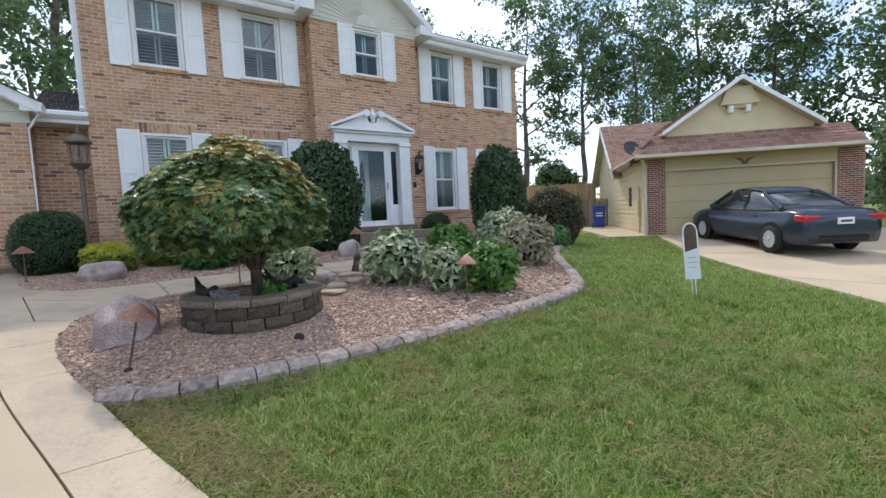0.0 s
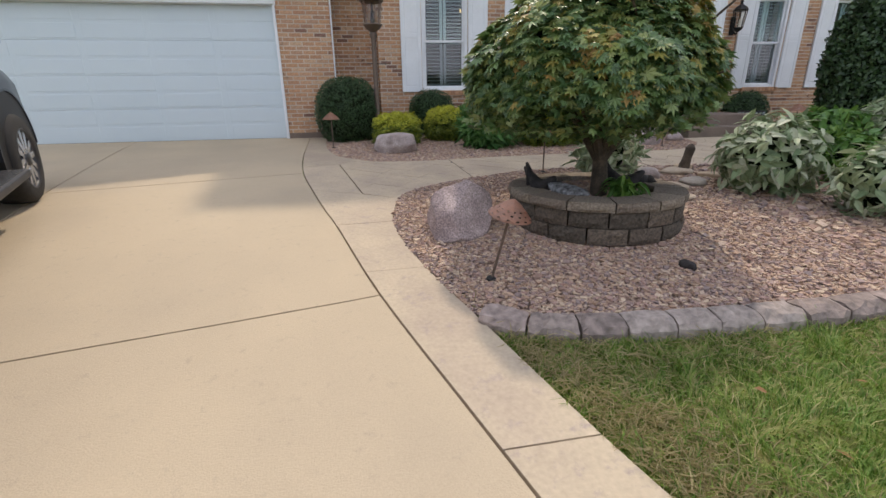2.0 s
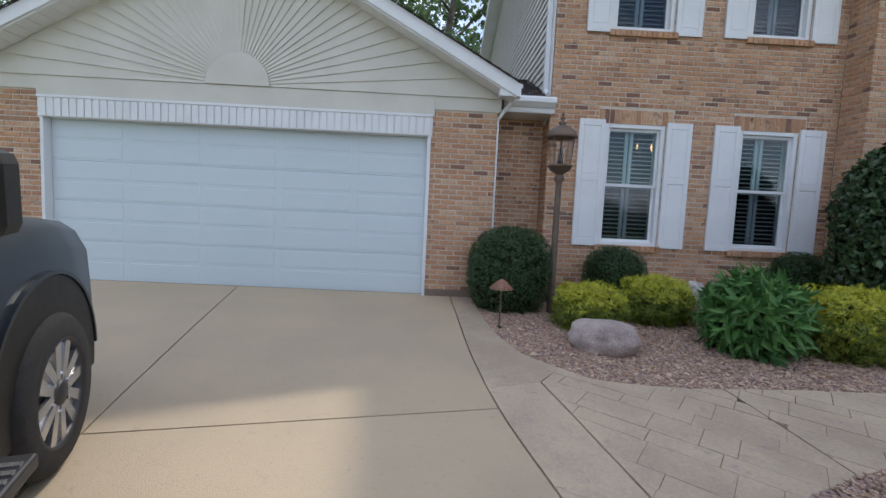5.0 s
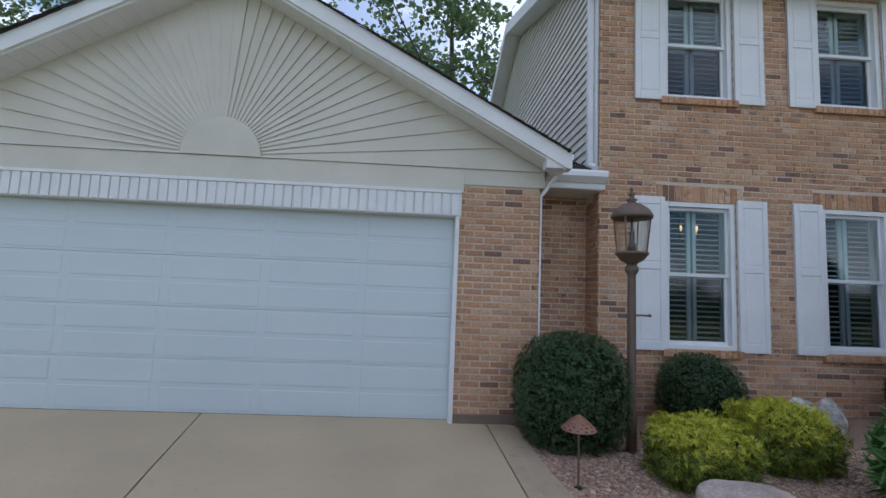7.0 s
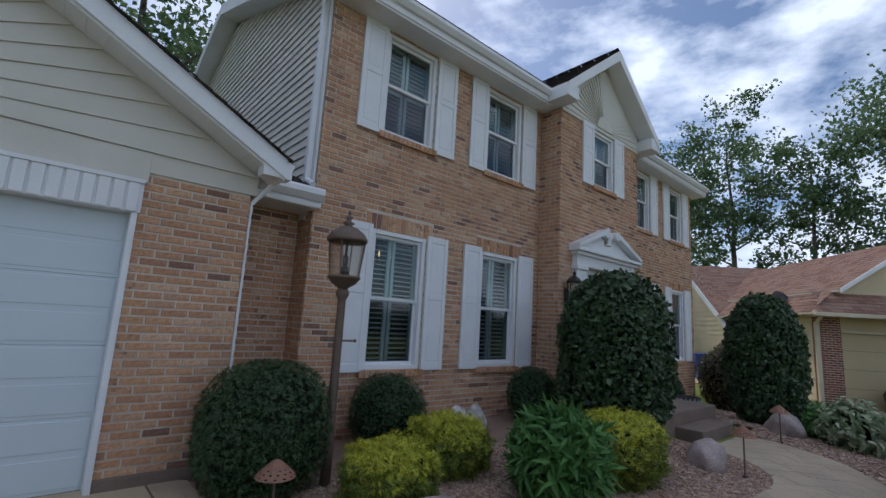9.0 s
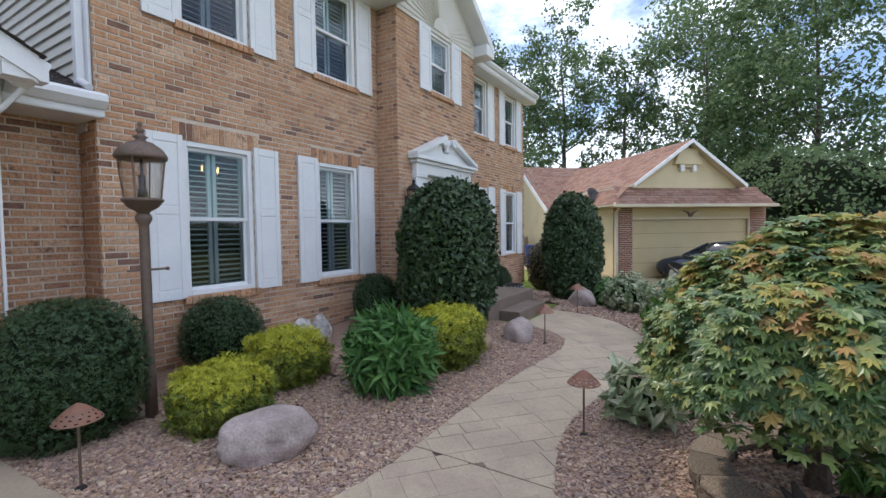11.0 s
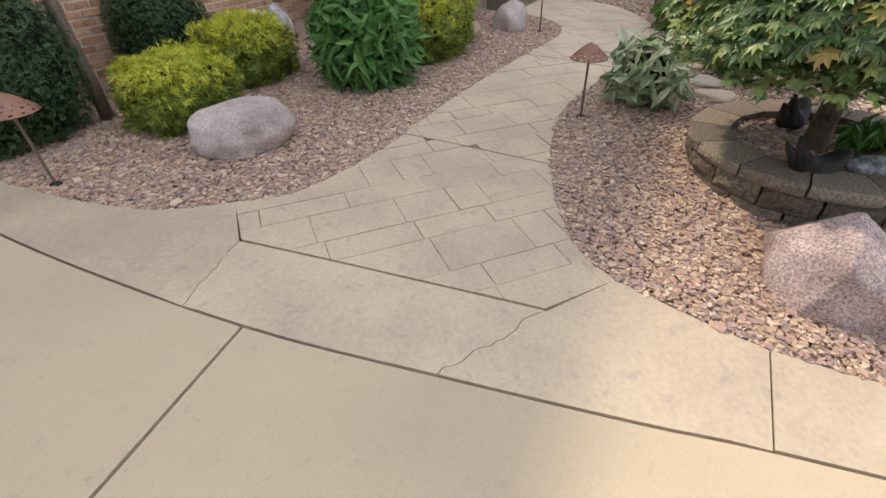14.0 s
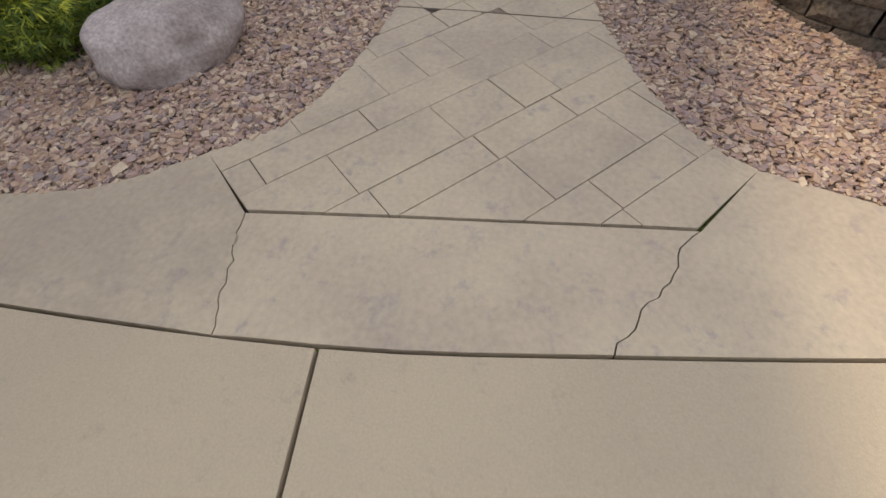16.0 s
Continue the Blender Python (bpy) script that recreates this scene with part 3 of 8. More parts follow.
heights = [0.16, 0.26, 0.16, 0.24]
while v < 9:
    h = heights[row % 4]
    u = -9.0 + rng.random() * 0.4
    while u < 9:
        ln = rng.choice((0.20, 0.30, 0.40, 0.46))
        stones.append((u, v, ln, h))
        u += ln
    v += h
    row += 1
for cut0, cut1 in ((None, 1), (1, 2), (2, None)):
    lines = {1: ((1.39, 8.55), (1.485, 7.42)), 2: ((3.55, 8.6), (3.62, 7.3))}
    region = PATH_ALL
    if cut0:
        a, b = lines[cut0]
        region = clipped(region, (a[0] + 0.011, a[1]), (b[0] + 0.011, b[1]))
    if cut1:
        a, b = lines[cut1]
        region = clipped(region, b, a)
    if len(region) > 2:
        for u, v, ln, h in stones:
            gpx = 0.0010 + 0.0024 * rng.random() ** 1.6
            cor = [(u + gpx, v + gpx), (u + ln - gpx, v + gpx), (u + ln - gpx, v + h - gpx), (u + gpx, v + h - gpx)]
            quad = [(PC[0] + p * ux[0] + q * uy[0], PC[1] + p * ux[1] + q * uy[1]) for p, q in cor]
            cx, cy = sum(p[0] for p in quad) / 4, sum(p[1] for p in quad) / 4
            if not (-0.6 < cx < 7.4 and 6.3 < cy < 9.7):
                continue
            piece = region
            for i in range(4):
                piece = clipped(piece, quad[i], quad[(i + 1) % 4]) if piece else piece
            if len(piece) < 3:
                continue
            area = 0.5 * abs(sum(piece[i][0] * piece[(i + 1) % len(piece)][1] - piece[(i + 1) % len(piece)][0] * piece[i][1] for i in range(len(piece))))
            if area < 0.002:
                continue
            bm = bmesh.new()
            up = rng.uniform(-0.0015, 0.0015)
            clean = [p for i, p in enumerate(piece) if (Vector(p) - Vector(piece[i - 1])).length > 1e-4]
            top = [bm.verts.new((x, y, float(land(x, y)) + 0.002 + up)) for x, y in clean]
            low = [bm.verts.new((x, y, float(land(x, y)) - 0.015)) for x, y in clean]
            bm.faces.new(top)
            for i in range(len(clean)):
                j = (i + 1) % len(clean)
                bm.faces.new((top[i], low[i], low[j], top[j]))
            part("paving_stone", bm, "stamped", path_thing)

for a, b in (((1.395, 8.46), (1.482, 7.455)), ((3.555, 8.35), (3.618, 7.45))):
    part("joint_filler", sheet([a, (a[0] + 0.011, a[1]), (b[0] + 0.011, b[1]), b], 0.0015, 0.12), "joint", path_thing)

# gravel beds: a dark underlay, and the stones themselves
for nm, outline in (("gravel_bed", BED_HOUSE), ("gravel_bed", BED_FRONT)):
    tagged(part(nm, sheet(outline, -0.012, 0.4), "bed_soil"), "dark soil under a bed of loose gravel", "garden bed", kind="structure")


def chip():
    bm = bmesh.new()
    bmesh.ops.create_cube(bm, size=1.5)
    bmesh.ops.triangulate(bm, faces=bm.faces[:])
    v = np.array([q.co[:] for q in bm.verts])
    f = np.array([[q.index for q in k.verts] for k in bm.faces])
    bm.free()
    return v, f


CHIP_V, CHIP_F = chip()


def gravel(name, outline, per_m2, size, seed, label, keep=None):
    r = np.random.RandomState(seed)
    xs, ys = [p[0] for p in outline], [p[1] for p in outline]
    n = int((max(xs) - min(xs)) * (max(ys) - min(ys)) * per_m2)
    x, y = r.uniform(min(xs), max(xs), n), r.uniform(min(ys), max(ys), n)
    ok = inside(outline, x, y)
    if keep is not None:
        ok &= keep(x, y)
    x, y = x[ok], y[ok]
    n = len(x)
    s = size * np.exp(r.normal(0, 0.28, n))
    shape = np.stack([s * r.uniform(0.9, 1.5, n), s * r.uniform(0.65, 1.0, n), s * r.uniform(0.35, 0.6, n)], 1)
    v = CHIP_V[None] * (1 + r.uniform(-0.42, 0.30, (n, len(CHIP_V), 1))) * shape[:, None, :]
    tilt = r.normal(0, 0.35, n)
    c, s2 = np.cos(tilt)[:, None], np.sin(tilt)[:, None]
    v = np.stack([v[..., 0], c * v[..., 1] - s2 * v[..., 2], s2 * v[..., 1] + c * v[..., 2]], -1)
    a = r.uniform(0, 2 * np.pi, n)
    c, s2 = np.cos(a)[:, None], np.sin(a)[:, None]
    v = np.stack([c * v[..., 0] - s2 * v[..., 1], s2 * v[..., 0] + c * v[..., 1], v[..., 2]], -1)
    z = land(x, y) - 0.004 + shape[:, 2] * r.uniform(0.1, 1.3, n)
    v += np.stack([x, y, z], 1)[:, None, :]
    f = CHIP_F[None] + (np.arange(n) * len(CHIP_V))[:, None, None]
    return tagged(raw(name, v.reshape(-1, 3), f.reshape(-1, 3), "pebble"), label, "gravel", kind="stuff")


gravel("gravel", BED_HOUSE, 5600, 0.0105, 1, "tan pink and grey river gravel in the house bed", lambda x, y: y < 10.6)
gravel("gravel", BED_FRONT, 5600, 0.0105, 2, "tan pink and grey river gravel round the maple", lambda x, y: x < 3.6)
gravel("gravel", BED_FRONT, 1900, 0.017, 3, "tan pink and grey river gravel beside the porch", lambda x, y: x >= 3.6)

# ---- walls of brick ----
COURSE, LONG, MORTAR = 0.0677, 0.205, 0.014


def free_spans(a, b, z0, z1, openings):
    """What is left of the stretch a to b beside the openings that touch the heights z0 to z1."""
    spans = [(a, b)]
    for o0, o1, p0, p1 in openings:
        if p0 < z1 - 0.004 and p1 > z0 + 0.004:
            nxt = []
            for s, e in spans:
                if o1 <= s or o0 >= e:
                    nxt.append((s, e))
                else:
                    if o0 > s:
                        nxt.append((s, o0))
                    if o1 < e:
                        nxt.append((o1, e))
            spans = nxt
    return spans


def brick_list(a, b, z0, z1, openings, off=0.0):
    out = []
    k = 0
    z = z0
    while z < z1 - 0.02:
        top = min(z + COURSE, z1)
        shift = (LONG / 2 if k % 2 else 0.0) + off
        for s, e in free_spans(a, b, z, top, openings):
            first = math.floor((s - a - shift) / LONG)
            u = a + shift + first * LONG
            while u < e:
                lo, hi = max(u, s), min(u + LONG, e)
                if hi - lo > 0.03:
                    out.append((lo + MORTAR / 2, hi - MORTAR / 2, z + MORTAR / 2, top - MORTAR / 2))
                u += LONG
        z += COURSE
        k += 1
    return out


def brick_mesh(bricks, to_world, proud=0.009, seed=0):
    """Bricks as shallow blocks: a face and four sides each."""
    r = np.random.RandomState(seed)
    b = np.array(bricks)
    n = len(b)
    d = proud + r.uniform(-0.003, 0.003, n)
    c = 0.002
    quad = [(0, 2), (1, 2), (1, 3), (0, 3)]
    v = np.zeros((n, 8, 3))
    for i, (p, q) in enumerate(quad):
        sx, sz = (1 if p == 0 else -1), (1 if q == 2 else -1)
        v[:, i] = np.stack([b[:, p], np.zeros(n) + 0.004, b[:, q]], 1)
        v[:, i + 4] = np.stack([b[:, p] + sx * c, -d, b[:, q] + sz * c], 1)
    v[:, 4:, 0] += r.uniform(-0.0022, 0.0022, (n, 4))
    v[:, 4:, 2] += r.uniform(-0.0022, 0.0022, (n, 4))
    v = to_world(v.reshape(-1, 3))
    f = np.array([[4, 5, 6, 7], [0, 1, 5, 4], [1, 2, 6, 5], [2, 3, 7, 6], [3, 0, 4, 7]])
    return v, (f[None] + (np.arange(n) * 8)[:, None, None]).reshape(-1, 4)


def facing_front(y):
    return lambda v: np.stack([v[:, 0], y + v[:, 1], v[:, 2]], 1)


def facing_left(x):
    return lambda v: np.stack([x + v[:, 1], v[:, 0], v[:, 2]], 1)


def facing_right(x):
    return lambda v: np.stack([x - v[:, 1], v[:, 0], v[:, 2]], 1)


def wall_body(a, b, z0, z1, openings, front, deep, along="x", side=1):
    """The masonry behind the bricks, with the openings going right through it."""
    bm = bmesh.new()
    us = sorted({a, b, *[o for q in openings for o in q[:2] if a < o < b]})
    zs = sorted({z0, z1, *[o for q in openings for o in q[2:] if z0 < o < z1]})
    for u0, u1 in zip(us, us[1:]):
        for w0, w1 in zip(zs, zs[1:]):
            um, wm = (u0 + u1) / 2, (w0 + w1) / 2
            if any(q[0] < um < q[1] and q[2] < wm < q[3] for q in openings):
                continue
            d0, d1 = sorted((front, front + side * deep))
            if along == "x":
                box(bm, (u0, d0, w0), (u1, d1, w1))
            else:
                box(bm, (d0, u0, w0), (d1, u1, w1))
    bmesh.ops.remove_doubles(bm, verts=bm.verts[:], dist=0.0005)
    return bm


def soldiers(x0, x1, z0, z1):
    """A flat arch or sill of bricks on end."""
    n = max(1, round((x1 - x0) / 0.0735))
    s = (x1 - x0) / n
    return [(x0 + i * s + 0.004, x0 + (i + 1) * s - 0.004, z0 + 0.004, z1 - 0.004) for i in range(n)]


BASE = 0.72
EAVE = 6.05
LOWER = dict(z0=1.62, z1=3.36)
UPPER = dict(z0=4.60, z1=6.02)
# window openings: x0, x1, z0, z1
WIN = {
    "w1": (1.49, 2.345, 1.62, 3.33), "w2": (3.42, 4.27, 1.62, 3.33),
    "u1": (1.49, 2.345, 4.60, 6.0), "u2": (3.42, 4.27, 4.60, 6.0),
    "u3": (5.86, 6.60, 4.90, 6.0),
    "u4": (8.33, 9.10, 4.62, 6.0), "u5": (10.20, 10.98, 4.62, 6.0),
    "w3": (8.33, 9.10, 1.62, 3.36), "w4": (10.20, 10.98, 1.62, 3.36),
}
SHUT = {"w1": (1.11, 2.72, 1.60, 3.375), "w2": (3.045, 4.65, 1.60, 3.375), "u1": (1.12, 2.73, 4.555, 6.045), "u2": (3.045, 4.65, 4.565, 6.045),
        "u3": (5.48, 6.98, 4.86, 6.045), "u4": (7.95, 9.49, 4.58, 6.045), "u5": (9.82, 11.37, 4.58, 6.045), "w3": (7.97, 9.49, 1.60, 3.40), "w4": (9.82, 11.37, 1.60, 3.40)}
BAY0, BAY1, HX0, HX1 = 4.83, 7.60, 0.70, 11.60
DOOR_OPEN = (5.42, 7.02, 1.28, 3.32)

stuff_bricks = []


def brick_wall(name, a, b, z0, z1, openings, front, world_of, deep, along, side, extra=(), seed=0, label="tan orange brick wall with dark flecks"):
    trim = 0.004 if along == "x" else 0.008
    w = tagged(part(name, wall_body(a + trim, b - trim, z0, z1, openings, front, deep, along, side), "mortar"), label, "wall", kind="structure")
    grow = 0.0095 if along == "x" else 0.0
    bl = brick_list(a - grow, b + grow, z0, z1, list(openings) + [e[:4] for e in extra], off=0.03 * seed)
    for e in extra:
        bl += soldiers(*e[:4])
    stuff_bricks.append((w, bl, world_of, seed))
    return w


def over(k, h=0.20):
    x0, x1, z0, z1 = WIN[k]
    return (x0 - 0.10, x1 + 0.10, z1 + 0.0, z1 + h)


front_left = brick_wall("wall_front_left", HX0, BAY0, BASE, EAVE, [WIN[k] for k in ("w1", "w2", "u1", "u2")], HOUSE_Y, facing_front(HOUSE_Y), 0.25, "x", 1,
                        [over("w1"), over("w2")], 1)
front_bay = brick_wall("wall_front_bay", BAY0, BAY1, BASE, EAVE, [WIN["u3"], DOOR_OPEN], BAY_Y, facing_front(BAY_Y), 0.25, "x", 1, (), 2)
bay_left = brick_wall("wall_bay_left", BAY_Y, HOUSE_Y, BASE, EAVE, [], BAY0, facing_left(BAY0 - 0.002), 0.2, "y", 1, (), 3)
bay_right = brick_wall("wall_bay_right", BAY_Y, HOUSE_Y, BASE, EAVE, [], BAY1, facing_right(BAY1 + 0.002), 0.2, "y", -1, (), 4)
front_right = brick_wall("wall_front_right", BAY1, HX1, BASE, EAVE, [WIN[k] for k in ("w3", "w4", "u4", "u5")], HOUSE_Y, facing_front(HOUSE_Y), 0.25, "x", 1,
                         [over("w3"), over("w4")], 5)
GX0, GX1, GTOP = -6.95, -0.10, 3.31
DOOR0, DOOR1, DOORZ0, DOORZ1 = -5.98, -0.96, 0.84, 2.96
pier_right = brick_wall("wall_garage_pier_right", DOOR1, GX1, BASE, GTOP, [], GARAGE_Y, facing_front(GARAGE_Y), 0.3, "x", 1, (), 6)
pier_left = brick_wall("wall_garage_pier_left", GX0, DOOR0, BASE, GTOP, [], GARAGE_Y, facing_front(GARAGE_Y), 0.3, "x", 1, (), 7)
garage_side = brick_wall("wall_garage_side", GARAGE_Y, 11.93, BASE, GTOP + 0.1, [], GX1, facing_right(GX1 + 0.002), 0.2, "y", -1, (), 8)
recess = brick_wall("wall_recess", GX1, HX0, BASE, 3.5, [], 11.93, facing_front(11.93), 0.2, "x", 1, (), 9)
house_return = brick_wall("wall_house_return", HOUSE_Y, 11.93, BASE, 3.6, [], HX0, facing_left(HX0 - 0.002), 0.2, "y", 1, (), 10)

# plain walls that close the two buildings
bm = bmesh.new()
box(bm, (HX0, 11.83, 3.0), (HX0 + 0.2, 21.0, 6.2))
prism(bm, [(11.1, 6.2), (21.1, 6.2), (16.13, 7.95)], HX0, HX0 + 0.2, "x")
side_wall = tagged(part("wall_house_left", bm, "siding"), "beige vinyl clapboard side wall", "wall", kind="structure")
bm = bmesh.new()
box(bm, (HX1 - 0.2, 11.83, BASE), (HX1, 21.0, 6.2))
prism(bm, [(11.1, 6.2), (21.1, 6.2), (16.13, 7.95)], HX1 - 0.2, HX1, "x")
tagged(part("wall_house_right", bm, "siding"), "beige side wall", "wall", kind="structure")
bm = bmesh.new()
box(bm, (HX0, 20.8, BASE), (HX1, 21.0, 6.2))
tagged(part("wall_house_back", bm, "siding"), "plain back wall", "wall", kind="structure")
bm = bmesh.new()
box(bm, (GX0, 11.5, BASE), (GX0 + 0.2, 20, GTOP))
box(bm, (GX0, 19.8, BASE), (GX1, 20, GTOP))
box(bm, (GX1 - 0.2, 12.13, BASE), (GX1, 20, GTOP))
tagged(part("wall_garage", bm, "mortar"), "plain garage walls", "wall", kind="structure")
# floors and inner wall painted near-black as unlit interior
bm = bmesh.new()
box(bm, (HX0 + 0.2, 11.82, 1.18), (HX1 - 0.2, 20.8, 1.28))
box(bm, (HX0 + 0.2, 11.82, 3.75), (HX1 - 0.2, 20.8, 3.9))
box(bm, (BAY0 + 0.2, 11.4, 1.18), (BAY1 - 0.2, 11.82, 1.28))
tagged(part("floor", bm, "room"), "floors inside the house, coloured near-black for the unlit rooms", "floor", kind="structure")
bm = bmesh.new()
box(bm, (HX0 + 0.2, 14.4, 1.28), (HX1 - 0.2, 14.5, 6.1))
tagged(part("wall_inside", bm, "room"), "inner wall coloured near-black for the unlit rooms", "wall", kind="structure")

# clapboards of the side wall: each a thin sloping board
z = 3.3
while z < 7.9:
    bm = bmesh.new()
    top = z + 0.125
    y0 = 11.72
    y1 = 21.0
    if top > 6.35:
        y0 = max(y0, 11.1 + (top - 6.30) / 0.356)
        y1 = min(y1, 21.1 - (top - 6.30) / 0.356)
    if y1 - y0 < 0.2:
        break
    prism(bm, [(HX0 - 0.001, top), (HX0 - 0.006, top), (HX0 - 0.03, z), (HX0 - 0.001, z)], y0, y1, "y")
    part("clapboard", bm, "siding", side_wall)
    z += 0.118

# ---- windows with their shutters ----
def window(key, y, group):
    x0, x1, z0, z1 = WIN[key]
    cx = (x0 + x1) / 2
    w = thing("window", "white double-hung window with pale louvred blinds behind the glass", "window", pose(cx, y, z0), group, "structure")
    hw, h = (x1 - x0) / 2, z1 - z0
    bm = bmesh.new()
    for lo, hi in (((-hw, 0.0, 0), (-hw + 0.055, 0.12, h)), ((hw - 0.055, 0.0, 0), (hw, 0.12, h)), ((-hw + 0.055, 0.0, h - 0.055), (hw - 0.055, 0.12, h)), ((-hw + 0.055, 0.0, 0), (hw - 0.055, 0.12, 0.045))):
        box(bm, lo, hi, 0.006)
    part("window_frame", bm, "white", w)
    for nm, a, b, d in (("upper_sash", h * 0.5 - 0.02, h - 0.055, 0.045), ("lower_sash", 0.045, h * 0.5 + 0.02, 0.075)):
        bm = bmesh.new()
        i = hw - 0.055
        for lo, hi in (((-i, d, a), (-i + 0.035, d + 0.03, b)), ((i - 0.035, d, a), (i, d + 0.03, b)), ((-i + 0.035, d, b - 0.04), (i - 0.035, d + 0.03, b)), ((-i + 0.035, d, a), (i - 0.035, d + 0.03, a + 0.04))):
            box(bm, lo, hi, 0.004)
        sash = part(nm, bm, "white", w)
        bm = bmesh.new()
        box(bm, (-i + 0.03, d + 0.012, a + 0.035), (i - 0.03, d + 0.017, b - 0.035))
        g = part("pane", bm, "screen" if nm == "lower_sash" else "glass", sash)
        g.visible_shadow = False
    # inner shutters: two leaves of tilted slats on a frame, above and below
    back = 0.17
    for s in (-1, 1):
        leaf = bmesh.new()
        a, b = sorted((s * 0.012, s * (hw - 0.02)))
        for lo, hi in (((a, back, 0.02), (a + 0.045, back + 0.03, h - 0.02)), ((b - 0.045, back, 0.02), (b, back + 0.03, h - 0.02)), ((a, back, 0.02), (b, back + 0.03, 0.09)),
                       ((a, back, h * 0.5 - 0.035), (b, back + 0.03, h * 0.5 + 0.035)), ((a, back, h - 0.09), (b, back + 0.03, h - 0.02))):
            box(leaf, lo, hi)
        fr = part("inner_shutter", leaf, "louver", w, "pale louvred inner shutter")
        zz = 0.12
        while zz < h - 0.11:
            if abs(zz - h * 0.5) > 0.06:
                sl = bmesh.new()
                box(sl, (-(b - a) / 2 + 0.045, -0.030, -0.004), ((b - a) / 2 - 0.045, 0.030, 0.004), 0, pose((a + b) / 2, back + 0.02, zz, 12))
                part("slat", sl, "louver", fr)
            zz += 0.062
    bm = bmesh.new()
    n = round((x1 - x0 + 0.1) / 0.075)
    s = (x1 - x0 + 0.1) / n
    for i in range(n):
        box(bm, (-hw - 0.05 + i * s + 0.003, -0.055, -0.085), (-hw - 0.05 + (i + 1) * s - 0.003, 0.02, -0.004), 0.004)
    part("window_sill", bm, "brick", w, "brick rowlock sill")
    return w


for key, yy in (("w1", HOUSE_Y), ("w2", HOUSE_Y), ("u1", HOUSE_Y), ("u2", HOUSE_Y), ("u3", BAY_Y), ("u4", HOUSE_Y), ("u5", HOUSE_Y), ("w3", HOUSE_Y), ("w4", HOUSE_Y)):
    window(key, yy, "house windows")


def shutter(w, h):
    """A board with two sunk panels and a raised rail between them."""
    s = thing("shutter", "white panelled wooden window shutter fixed on brick", "shutter", None, "window shutters")
    bm = bmesh.new()
    st = 0.06
    mid = h * 0.54
    box(bm, (-w / 2, -0.024, 0), (w / 2, 0, h))
    for lo, hi in (((-w / 2, -0.034, 0), (-w / 2 + st, -0.012, h)), ((w / 2 - st, -0.034, 0), (w / 2, -0.012, h)), ((-w / 2 + st, -0.034, 0), (w / 2 - st, -0.012, 0.10)),
                   ((-w / 2 + st, -0.034, mid - 0.04), (w / 2 - st, -0.012, mid + 0.04)), ((-w / 2 + st, -0.034, h - 0.09), (w / 2 - st, -0.012, h))):
        box(bm, lo, hi, 0.005)
    part("frame", bm, "white", s)
    for a, b in ((0.10, mid - 0.04), (mid + 0.04, h - 0.09)):
        bm = bmesh.new()
        box(bm, (-w / 2 + st + 0.012, -0.029, a + 0.012), (w / 2 - st - 0.012, -0.010, b - 0.012), 0.010)
        part("panel", bm, "white", s)
    return s


first = {}
for key, (x0, x1, z0, z1) in SHUT.items():
    wx0, wx1, _, _ = WIN[key]
    y = (BAY_Y if key == "u3" else HOUSE_Y) - 0.010
    for a, b in ((x0, wx0 - 0.012), (wx1 + 0.012, x1)):
        m = pose((a + b) / 2, y, z0)
        tag = (round(b - a, 2), round(z1 - z0, 2))
        if tag in first:
            copy_thing(first[tag], m)
        else:
            first[tag] = shutter(b - a, z1 - z0)
            first[tag].matrix_basis = m

# lit chandelier in the front room
M["candle"] = material("lit_candle_bulb", (1.0, 0.75, 0.4), 0.4, 0, 0.02, 20, 60, 0)
M["candle"].node_tree.nodes["Principled BSDF"].inputs["Emission Color"].default_value = (1.0, 0.55, 0.2, 1)
M["candle"].node_tree.nodes["Principled BSDF"].inputs["Emission Strength"].default_value = 3.0
chandelier = thing("chandelier", "brass chandelier with lit candle bulbs inside the front room", "chandelier", pose(2.90, 13.6, 3.20))
bm = bmesh.new()
lathe(bm, [(0.012, 0.9), (0.012, 0.25), (0.03, 0.2), (0.05, 0.08), (0.03, 0.0), (0.0, -0.05)], 12)
part("stem", bm, "metal_brown", chandelier, smooth=True)
for k in range(6):
    a = 2 * math.pi * k / 6
    x, y = 0.26 * math.cos(a), 0.26 * math.sin(a)
    bm = bmesh.new()
    tube(bm, (0.03 * math.cos(a), 0.03 * math.sin(a), 0.05), (0.6 * x, 0.6 * y, 0.0), 0.009, n=6)
    tube(bm, (0.6 * x, 0.6 * y, 0.0), (x, y, 0.08), 0.009, n=6)
    arm = part("arm", bm, "metal_brown", chandelier)
    bm = bmesh.new()
    lathe(bm, [(0.010, 0.08), (0.012, 0.11), (0.016, 0.13), (0.009, 0.16), (0.0, 0.175)], 8, (x, y, 0))
    part("candle_bulb", bm, "candle", arm, "lit candle bulb", smooth=True)

